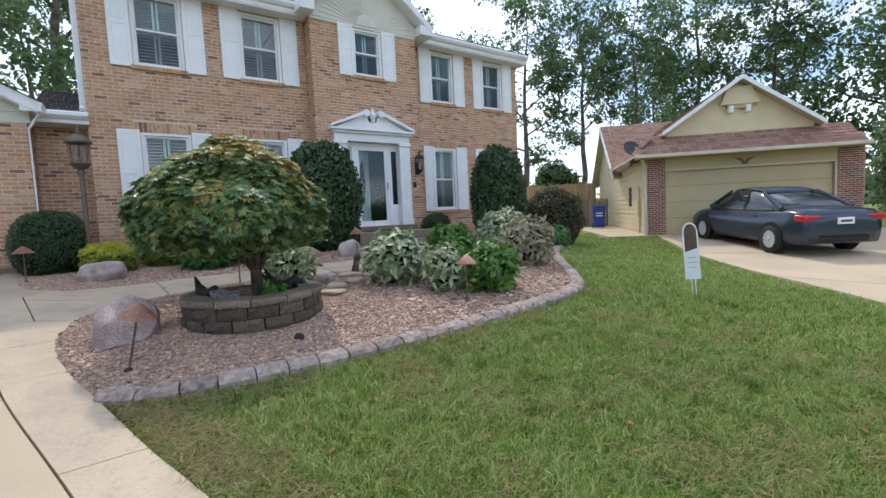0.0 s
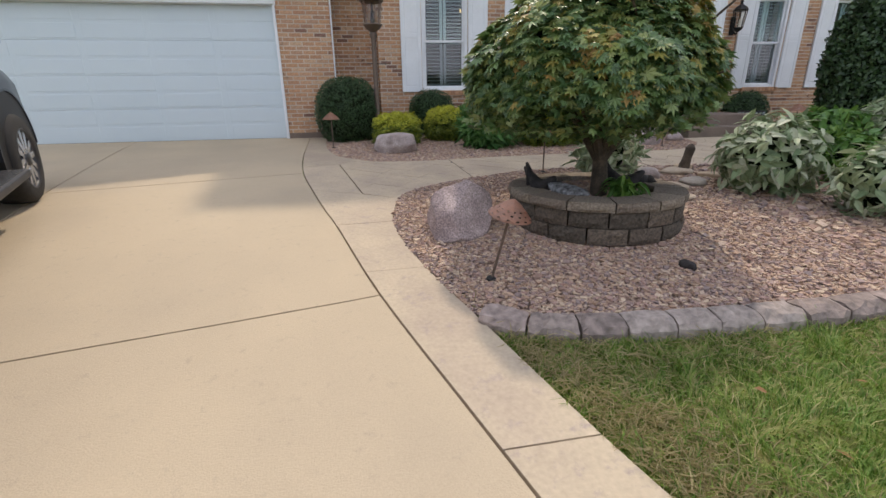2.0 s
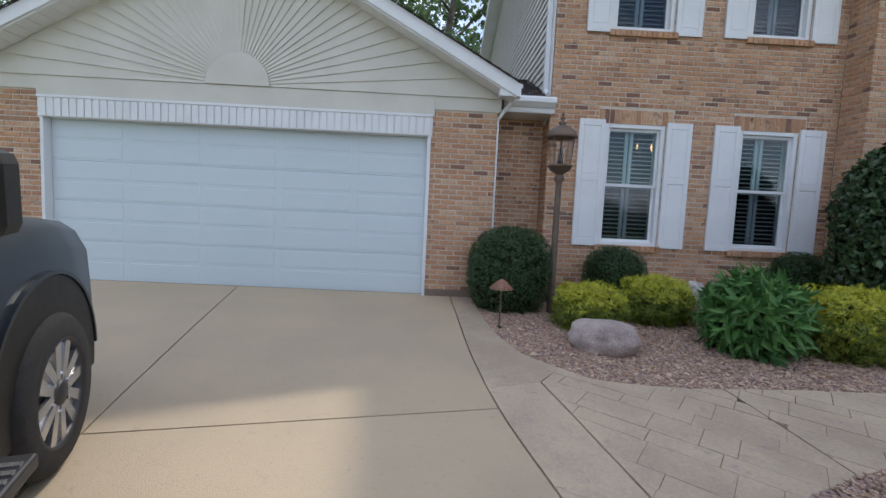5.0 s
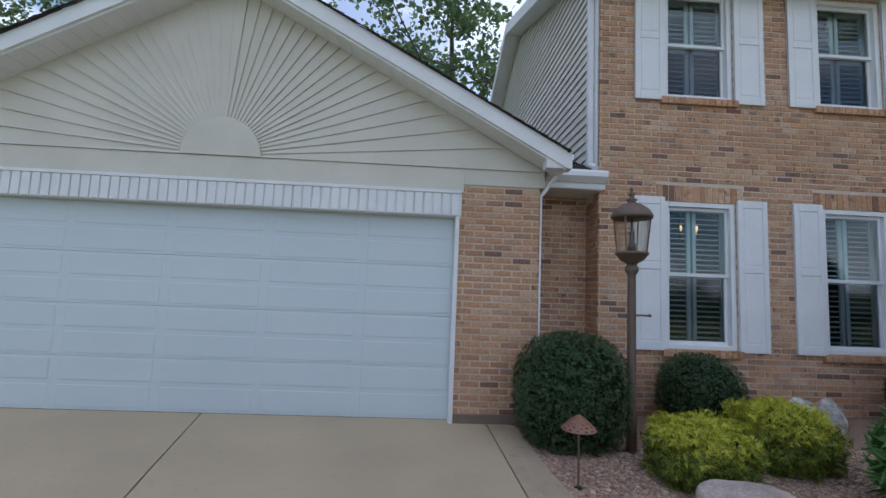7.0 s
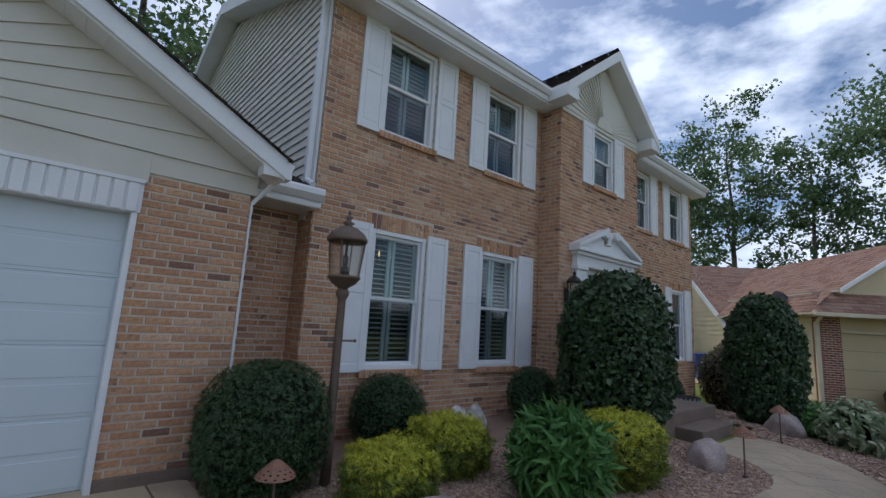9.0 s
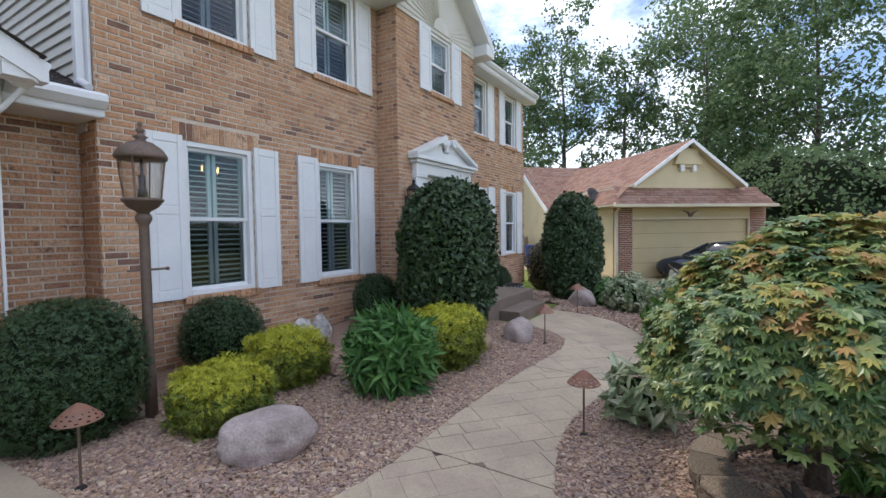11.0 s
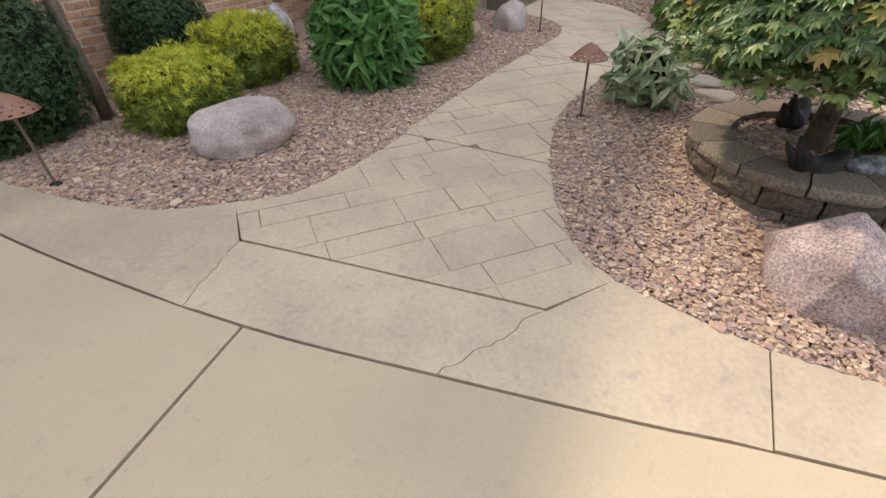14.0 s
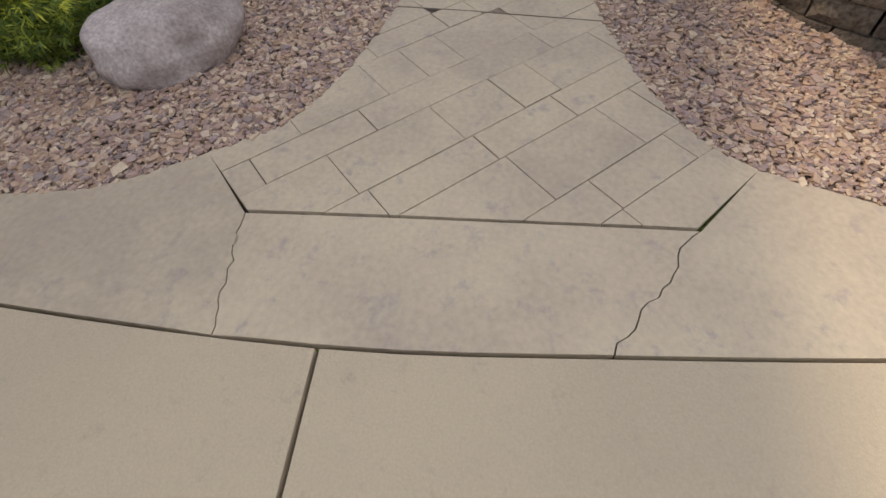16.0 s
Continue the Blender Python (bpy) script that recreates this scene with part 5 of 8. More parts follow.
prism(bm, [(0.41 + 0.172 * math.cos(2 * math.pi * k / 28), 1.15 + 0.582 * math.sin(2 * math.pi * k / 28)) for k in range(28)], 0.018, 0.026, "y")
part("oval_pane", bm, "oval_glass", inner)

porch = thing("porch_steps", "grey-brown concrete porch slab with one lower step", "porch", kind="structure")
bm = bmesh.new()
box(bm, (5.05, 9.62, 0.72), (7.05, BAY_Y - 0.008, SLAB_Z), 0.012)
part("porch_slab", bm, "porch", porch)
bm = bmesh.new()
box(bm, (5.45, 9.26, 0.70), (6.68, 9.62, SLAB_Z - 0.175), 0.012)
part("step", bm, "porch", porch)
bm = bmesh.new()
box(bm, (5.10, BAY_Y - 0.16, SLAB_Z), (7.34, BAY_Y - 0.004, PORCH_Z), 0.006)
part("threshold", bm, "porch", porch)
bm = bmesh.new()
box(bm, (5.75, 10.40, SLAB_Z), (6.65, 10.90, SLAB_Z + 0.012), 0.004)
tagged(part("door_mat", bm, "mat"), "dark fibre door mat on the porch slab", "doormat")

# ---- the house next door ----
NX = Matrix(((NEXT_U[0], NEXT_N[0], 0, NEXT[0]), (NEXT_U[1], NEXT_N[1], 0, NEXT[1]), (0, 0, 1, NEXT[2]), (0, 0, 0, 1)))   # x along the front, y inwards
nh = thing("neighbour_house", "pale yellow garage wing with brown shingles and brick piers", "house", NX)


def nbox(name, mat, *boxes, bevel=0.0, parent=None, label=""):
    bm = bmesh.new()
    for lo, hi in boxes:
        box(bm, lo, hi, bevel)
    return part(name, bm, mat, parent or nh, label)


nbox("wall", "yellow_trim", ((0.0, 0.0, 2.15), (5.0, 0.25, 2.62)), ((-0.58, 0.06, -0.4), (-0.38, 12, 2.62)), ((5.60, 0.06, -0.4), (5.8, 12, 2.62)), ((-0.58, 11.8, -0.4), (5.8, 12, 2.62)))
# piers of red brick
for a, b in ((-0.58, 0.0), (5.0, 5.75)):
    w = nbox("brick_pier", "mortar", ((a, 0.0, -0.4), (b, 0.3, 2.62)))
    v, f = brick_mesh(brick_list(a, b, -0.35, 2.60, []), facing_front(0.0), 0.006, 21)
    tagged(raw("brickwork", v, f, "red_brick", w), kind="stuff")
    v, f = brick_mesh(brick_list(0.0, 0.3, -0.35, 2.60, []), facing_left(a - 0.002), 0.006, 22)
    tagged(raw("brickwork", v, f, "red_brick", w), kind="stuff")
ngd = nbox("garage_door", "yellow_trim", ((0.0, 0.10, -0.05), (5.0, 0.15, 2.15)), label="mustard yellow garage door")
for k in range(1, 4):
    nbox("groove", "joint", ((0.02, 0.096, k * 0.54 - 0.004), (4.98, 0.101, k * 0.54 + 0.004)), parent=ngd)
nbox("door_trim", "cream_trim", ((0.0, -0.02, 2.13), (5.0, 0.05, 2.19)), ((4.95, -0.02, 0.0), (5.0, 0.05, 2.13)), bevel=0.004)
# clapboards down the side
k = 0
z = -0.3
while z < 5.0:
    y1 = 12.0 if z < 2.45 else 12.0
    y0 = 0.30 if z < 2.4 else 4.9 + (z - 2.4) * 1.36
    if y0 > 10:
        break
    bm = bmesh.new()
    prism(bm, [(-0.58, z + 0.21), (-0.585, z + 0.21), (-0.605, z), (-0.58, z)], y0, y1, "y")
    part("clapboard", bm, "yellow_siding", nh)
    z += 0.2
bm = bmesh.new()
prism(bm, [(4.7, 2.4), (12, 2.4), (12, 4.2), (8.6, 5.05)], -0.58, -0.40, "x")
part("side_gable", bm, "yellow_siding", nh)
# main roof: its ridge runs along the front, its slope comes down behind the garage
bm = bmesh.new()
slope_slab(bm, [(-0.95, 4.55, 2.33), (6.6, 4.55, 2.33), (6.6, 8.7, 5.2), (-0.95, 8.7, 5.2)], 0.1)
slope_slab(bm, [(6.6, 13, 2.4), (-0.95, 13, 2.4), (-0.95, 8.7, 5.2), (6.6, 8.7, 5.2)], 0.1)
part("main_roof", bm, "cream_trim", nh)
bm = bmesh.new()
shingles(bm, (-0.98, 4.5, 2.33), (6.63, 4.5, 2.33), (0, 4.2, 2.9), 5.1, 0.16, seed=31)
part("roof_covering", bm, "shingle_brown", nh)
bm = bmesh.new()
prism(bm, [(4.5, 2.10), (4.5, 2.34), (8.7, 5.24), (8.7, 5.0)], -1.0, -0.95, "x")
part("rake_board", bm, "white", nh)
# garage gable roof
AX, AZ, RY = 2.17, 5.0, -0.35
for s, xe in ((-1, -0.18), (1, 4.52)):
    ze = 3.38
    bm = bmesh.new()
    q = [(xe, RY, ze), (xe, 9, ze), (AX, 9, AZ), (AX, RY, AZ)]
    slope_slab(bm, q if s > 0 else [q[1], q[0], q[3], q[2]], 0.08)
    part("garage_roof", bm, "cream_trim", nh)
    bm = bmesh.new()
    a, b = (xe, RY - 0.02, ze), (xe, 9, ze)
    d = Vector((AX - xe, 0, AZ - ze))
    shingles(bm, a if s > 0 else b, b if s > 0 else a, d, d.length, 0.16, seed=33)
    part("roof_covering", bm, "shingle_brown", nh)
    k0 = 0.0
    bm = bmesh.new()
    prism(bm, [(xe + (AX - xe) * k0, ze + (AZ - ze) * k0 - 0.11), (xe + (AX - xe) * k0, ze + (AZ - ze) * k0 + 0.02), (AX, AZ + 0.02), (AX, AZ - 0.12)], RY - 0.04, RY, "y")
    part("rake_board", bm, "white", nh)
bm = bmesh.new()
prism(bm, [(0.0, 2.55), (4.35, 2.55), (4.35, 3.42), (AX, AZ - 0.1), (0.0, 3.42)], 0.0, 0.2, "y")
part("gable_wall", bm, "yellow_siding", nh)
# shingled skirt under the gable, with its gutter
bm = bmesh.new()
slope_slab(bm, [(-1.1, -0.62, 2.66), (5.5, -0.62, 2.66), (5.05, 0.10, 3.34), (-0.5, 0.10, 3.34)], 0.06)
slope_slab(bm, [(-1.1, 5.0, 2.62), (-1.1, -0.62, 2.66), (-0.5, 0.02, 3.26), (-0.5, 5.0, 3.22)], 0.06)
slope_slab(bm, [(5.5, -0.62, 2.66), (5.5, 5.0, 2.66), (5.05, 5.0, 3.30), (5.05, 0.10, 3.34)], 0.06)
part("skirt_roof", bm, "cream_trim", nh)
bm = bmesh.new()
shingles(bm, (-1.05, -0.64, 2.67), (5.46, -0.64, 2.67), (0, 0.66, 0.62), 0.45, 0.15, seed=34)
shingles(bm, (-0.75, -0.31, 2.98), (5.35, -0.31, 2.98), (0, 0.66, 0.62), 0.52, 0.15, seed=35)
shingles(bm, (-1.1, -0.5, 2.67), (-1.1, 5.0, 2.63), (0.6, 0, 0.6), 0.86, 0.15, seed=36)
part("roof_covering", bm, "shingle_brown", nh)
nbox("gutter", "cream_trim", ((-1.12, -0.74, 2.55), (5.55, -0.62, 2.66)), bevel=0.015)
nbox("soffit", "yellow_trim", ((-1.0, -0.62, 2.56), (5.7, 0.0, 2.60)))
nbox("downpipe", "cream_trim", ((-0.70, -0.03, 0.0), (-0.60, 0.07, 2.4)), bevel=0.01)
bm = bmesh.new()
tube(bm, (-0.65, 0.02, 2.38), (-0.9, -0.6, 2.56), 0.045)
part("downpipe_elbow", bm, "cream_trim", nh)
# dovecote on the gable
dv = nbox("gable_box", "yellow_trim", ((1.84, -0.12, 4.02), (2.56, 0.0, 4.42)), bevel=0.01, label="small ornamental dovecote box on the gable")
bm = bmesh.new()
prism(bm, [(1.62, 4.14), (2.76, 4.14), (2.52, 4.70), (1.84, 4.70)], -0.16, -0.02, "y")
part("box_front", bm, "yellow_siding", dv)
for x in (1.86, 2.36):
    nbox("bracket", "white", ((x, -0.18, 3.88), (x + 0.14, -0.02, 4.1)), bevel=0.01, parent=dv)
# eagle plaque and hook over the door
bm = bmesh.new()
prism(bm, [(2.05, 2.46), (2.30, 2.40), (2.38, 2.30), (2.46, 2.40), (2.72, 2.46), (2.50, 2.33), (2.46, 2.22), (2.32, 2.22), (2.28, 2.33)], -0.05, -0.01, "y")
part("eagle_plaque", bm, "metal_brown", nh, "dark metal eagle plaque over the garage door")
nbox("window", "car_glass", ((-0.615, 2.6, 1.0), (-0.59, 3.1, 1.75)))
nbox("meter_box", "yellow_siding", ((-0.70, 1.0, 0.6), (-0.59, 1.25, 1.2)), bevel=0.01)
nbox("meter_pipe", "yellow_siding", ((-0.66, 1.08, -0.2), (-0.60, 1.14, 1.7)), bevel=0.01)

dish = thing("satellite_dish", "grey satellite dish on the roof slope", "satellite dish", NX @ pose(-0.85, 1.3, 2.72))
bm = bmesh.new()
lathe(bm, [(0.02, 0), (0.18, 0.03), (0.33, 0.10), (0.335, 0.11), (0.18, 0.045), (0.0, 0.015)], 20)
bmesh.ops.transform(bm, matrix=pose(0, 0, 0.35, 60, 0, 20), verts=bm.verts[:])
part("bowl", bm, "rim_dark", dish, smooth=True)
bm = bmesh.new()
tube(bm, (0, 0.1, -0.25), (0, 0.02, 0.35), 0.025)
part("mast", bm, "rim_dark", dish)

# its drive
nd = thing("neighbour_driveway", "pale tan concrete driveway before the garage", "driveway", kind="structure")
cor = [(-0.35, -0.02), (6.3, -0.02), (7.5, -16), (-0.6, -16)]
out = [tuple((NX @ Vector((a, b, 0)))[:2]) for a, b in cor]
for k in range(4):
    y0, y1 = -0.02 - 4 * k, -4.0 - 4 * k
    c = [(-0.35, y0), (6.3, y0), (6.6, y1 + 0.02), (-0.35, y1 + 0.02)]
    part("slab", sheet([tuple((NX @ Vector((a, b, 0)))[:2]) for a, b in c], 0.01, 0.8, 0.08), "concrete", nd)
bm = sheet([tuple((NX @ Vector((a, b, 0)))[:2]) for a, b in ((-1.9, -0.2), (-0.37, -0.2), (-0.37, 6.5), (-2.6, 6.5))], 0.012, 0.8, 0.06)
part("side_path", bm, "concrete", nd)


# ---- cars ----
def wheel(parent, at, r, w, spokes, name="wheel", outward=1, rim="rim", gap="rim_dark", rot=0.0, lugs=0):
    """A wheel lying across x; outward: the side its face is on."""
    tb = bmesh.new()
    lathe(tb, [(r * 0.68, -w / 2), (r * 0.90, -w / 2), (r * 0.985, -w / 2 + 0.03), (r, -w / 4), (r, w / 4), (r * 0.985, w / 2 - 0.03), (r * 0.90, w / 2), (r * 0.68, w / 2)], 36, caps=False)
    turn = pose(*at, 0, 90 * outward, 0)
    bmesh.ops.transform(tb, matrix=turn, verts=tb.verts[:])
    wh = part("wheel", tb, "tyre", parent, "black tyre on a spoked alloy rim", smooth=True)
    rb = bmesh.new()
    lathe(rb, [(r * 0.70, w / 2 - 0.005), (r * 0.66, w / 2 + 0.004), (r * 0.62, w / 2 - 0.02), (r * 0.60, -w / 4), (0.0, -w / 4)], 36, caps=False)
    bmesh.ops.transform(rb, matrix=turn, verts=rb.verts[:])
    part("rim_barrel", rb, gap, wh, smooth=True)
    for k in range(spokes):
        sb = bmesh.new()
        a = 2 * math.pi * k / spokes + rot
        if spokes < 8:
            # two arms that part towards the rim, and a sunk web between them
            for q in (-1, 1):
                prism(sb, [(q * 0.015 * r, 0.10 * r), (q * 0.10 * r, 0.10 * r), (q * 0.235 * r, 0.655 * r), (q * 0.085 * r, 0.675 * r), (q * 0.03 * r, 0.30 * r)], w / 2 - 0.04, w / 2 - 0.010, "z")
            prism(sb, [(-0.05 * r, 0.16 * r), (0.05 * r, 0.16 * r), (0.12 * r, 0.66 * r), (-0.12 * r, 0.66 * r)], w / 2 - 0.05, w / 2 - 0.026, "z")
        else:
            prism(sb, [(-0.10 * r, 0.08 * r), (0.10 * r, 0.08 * r), (0.11 * r, 0.66 * r), (-0.11 * r, 0.66 * r)], w / 2 - 0.035, w / 2 - 0.008, "z")
        bmesh.ops.rotate(sb, cent=(0, 0, 0), matrix=Matrix.Rotation(a, 3, 'Z'), verts=sb.verts[:])
        bmesh.ops.transform(sb, matrix=turn, verts=sb.verts[:])
        part("spoke", sb, rim, wh)
    hb = bmesh.new()
    lathe(hb, [(0.16 * r, w / 2 - 0.03), (0.16 * r, w / 2 - 0.004), (0.11 * r, w / 2 + 0.004), (0.0, w / 2 + 0.006)], 16)
    bmesh.ops.transform(hb, matrix=turn, verts=hb.verts[:])
    part("hub_cap", hb, gap if lugs else rim, wh, smooth=True)
    for k in range(lugs):
        nb = bmesh.new()
        a = 2 * math.pi * (k + 0.5) / lugs + rot
        tube(nb, (0.23 * r * math.cos(a), 0.23 * r * math.sin(a), w / 2 - 0.03), (0.23 * r * math.cos(a), 0.23 * r * math.sin(a), w / 2 - 0.004), 0.012, 0.010, 6)
        bmesh.ops.transform(nb, matrix=turn, verts=nb.verts[:])
        part("wheel_nut", nb, "chrome", wh)
    return wh


def shell(sections, mat, name, parent, smooth=True, bev=0.0):
    """A body from cross-sections: each a y and its half outline of (x, z) from foot to middle of the top."""
    bm = bmesh.new()
    rings = []
    for y, half in sections:
        pts = [(x, y, z) for x, z in half] + [(-x, y, z) for x, z in half[::-1] if x > 1e-6]
        rings.append([bm.verts.new(p) for p in pts])
    for a, b in zip(rings, rings[1:]):
        for i in range(len(a) - 1):
            bm.faces.new((a[i], a[i + 1], b[i + 1], b[i]))
        bm.faces.new((a[-1], a[0], b[0], b[-1]))
    bm.faces.new(rings[0])
    bm.faces.new(rings[-1][::-1])
    bmesh.ops.recalc_face_normals(bm, faces=bm.faces[:])
    if bev:
        bmesh.ops.subdivide_edges(bm, edges=bm.edges[:], cuts=1, use_grid_fill=True, smooth=0.6)
    return part(name, bm, mat, parent, smooth=smooth)


CAR_AT = Matrix.Translation((0, 0, 0.0)) @ NX @ pose(1.95, -2.45, 0, 0, 0, 11.5)
CAR_Z = float(land(*(CAR_AT.translation[:2])))
car = thing("parked_car", "dark slate blue saloon car parked before the garage", "car",
            Matrix.Translation((0, 0, CAR_Z - CAR_AT.translation.z)) @ CAR_AT @ pose(0, 0, 0, 3.6) @ Matrix.Scale(1.07, 4))


def car_ring(w, zs, top, crown=0.03):
    """Half outline: sill, belly of the door, shoulder, then the top."""
    return [(w * 0.93, zs), (w * 0.985, zs + 0.12), (w, (zs + top) * 0.52), (w * 0.965, top - 0.10), (w * 0.90, top - 0.03), (w * 0.5, top + crown * 0.7), (0.0, top + crown)]


S = [(-2.30, 0.62, 0.42, 0.78), (-2.26, 0.80, 0.30, 0.92), (-2.10, 0.86, 0.26, 1.00), (-1.80, 0.88, 0.24, 1.02), (-1.2, 0.885, 0.22, 0.97), (-0.4, 0.885, 0.20, 0.93), (0.5, 0.885, 0.20, 0.92), (1.1, 0.88, 0.21, 0.93),
     (1.6, 0.87, 0.22, 0.86), (2.0, 0.82, 0.25, 0.75), (2.25, 0.70, 0.32, 0.62), (2.33, 0.52, 0.40, 0.54)]
shell([(y, car_ring(w, a, b)) for y, w, a, b in S], "car_paint", "body", car)
G = [(-1.55, 0.74, 0.98, 1.00), (-1.15, 0.70, 0.96, 1.20), (-0.75, 0.665, 0.94, 1.36), (-0.35, 0.65, 0.93, 1.425), (0.15, 0.65, 0.92, 1.43), (0.50, 0.665, 0.92, 1.36), (0.95, 0.70, 0.92, 1.12), (1.20, 0.73, 0.91, 0.95)]
shell([(y, [(0.79, a - 0.04), (0.785, a + 0.01), (w + 0.02, max(b - 0.06, a + 0.02)), (w - 0.08, max(b - 0.012, a + 0.03)), (0.3, b + 0.012), (0.0, b + 0.016)]) for y, w, a, b in G], "car_glass", "glasshouse", car)
R = [(-0.80, 0.60, 1.362), (-0.4, 0.615, 1.435), (0.1, 0.615, 1.445), (0.45, 0.61, 1.385)]
shell([(y, [(w, z - 0.02), (w - 0.02, z + 0.004), (0.3, z + 0.022), (0.0, z + 0.028)]) for y, w, z in R], "car_paint", "roof_panel", car)
for s in (-1, 1):
    for y0, z0, y1, z1 in ((-1.55, 1.00, -0.72, 1.37), (1.18, 0.95, 0.46, 1.38), (-0.28, 0.94, -0.30, 1.40)):
        bm = bmesh.new()
        tube(bm, (s * 0.785, y0, z0), (s * 0.645, y1, z1), 0.038 if y0 > -0.5 else 0.055, 0.03, 8)
        part("pillar", bm, "car_paint" if abs(y0) > 0.5 else "black", car)
    bm = bmesh.new()
    tube(bm, (s * 0.80, -1.5, 0.985), (s * 0.80, 1.1, 0.945), 0.010, 0.010, 6)
    part("window_trim", bm, "chrome", car)
    bm = bmesh.new()
    box(bm, (s * 0.93 - 0.07, 0.72, 0.93), (s * 0.93 + 0.07, 0.86, 1.04), 0.03)
    part("door_mirror", bm, "car_paint", car)
    for y in (-0.75, 0.35):
        bm = bmesh.new()
        box(bm, (s * 0.885 - 0.012, y - 0.1, 0.79), (s * 0.885 + 0.012, y + 0.1, 0.82), 0.008)
        part("door_handle", bm, "car_paint", car)
    bm = bmesh.new()
    box(bm, (s * 0.66 - 0.20, -2.28, 0.76), (s * 0.66 + 0.20, -1.98, 0.90), 0.035)
    part("tail_light", bm, "red_lens", car, "red tail light")
    for y in (-1.36, 1.34):
        wheel(car, (s * 0.818, y, 0.315), 0.315, 0.20, 12, outward=s, rim="hubcap")
        bm = bmesh.new()
        bmesh.ops.create_cone(bm, cap_ends=True, segments=28, radius1=0.365, radius2=0.365, depth=0.06, matrix=pose(s * 0.868, y, 0.345, 0, 90, 0))
        part("wheel_arch", bm, "black", car)
bm = bmesh.new()
box(bm, (-0.17, -2.325, 0.70), (0.17, -2.28, 0.84), 0.006)
plate = part("number_plate", bm, "white", car, "pale number plate")
bm = bmesh.new()
box(bm, (-0.12, -2.329, 0.745), (0.12, -2.324, 0.79))
part("plate_marks", bm, "joint", plate)
bm = bmesh.new()
box(bm, (-0.55, -2.30, 0.33), (0.55, -2.2, 0.50), 0.03)
part("bumper_insert", bm, "black", car)

# pick-up truck on the near drive: its front wheel, wing, door, mirror and running board show
TRUCK = pose(-3.64, 7.05, 0, 0, 0, 19)
tz = float(land(-3.2, 7.4))
truck = thing("pickup_truck", "dark grey-blue pickup truck parked facing the garage", "truck", Matrix.Translation((0, 0, tz)) @ TRUCK @ pose(0, 0, 0, 4.2))


def truck_ring(w, zs, top):
    return [(w * 0.95, zs), (w, zs + 0.10), (w, top * 0.62), (w * 0.985, top * 0.86), (w * 0.93, top - 0.05), (w * 0.86, top), (0.4, top + 0.03), (0, top + 0.04)]


TS = [(-4.55, 0.94, 0.62, 1.32), (-4.4, 0.98, 0.5, 1.40), (-2.2, 0.99, 0.46, 1.42), (-1.2, 0.99, 0.46, 1.32), (-0.75, 0.985, 0.5, 1.27), (0.0, 0.985, 0.58, 1.24), (0.32, 0.98, 0.55, 1.21), (0.62, 0.955, 0.5, 1.16), (0.80, 0.88, 0.5, 1.08), (0.90, 0.74, 0.5, 1.00)]
shell([(y, truck_ring(w, a, b)) for y, w, a, b in TS], "truck_paint", "body", truck)
TG = [(-2.65, 0.80, 1.40, 1.5), (-2.5, 0.78, 1.40, 1.86), (-2.2, 0.77, 1.38, 1.94), (-1.6, 0.77, 1.34, 1.95), (-1.2, 0.78, 1.32, 1.86), (-0.75, 0.86, 1.27, 1.5), (-0.45, 0.90, 1.25, 1.30)]
shell([(y, [(0.94, a - 0.05), (0.93, a), (w, b - 0.06), (w - 0.08, b), (0.0, b + 0.03)]) for y, w, a, b in TG], "car_glass", "cab_glass", truck)
bm = bmesh.new()
box(bm, (-0.70, -2.45, 1.90), (0.70, -1.25, 1.985), 0.03)
part("cab_roof", bm, "truck_paint", truck)
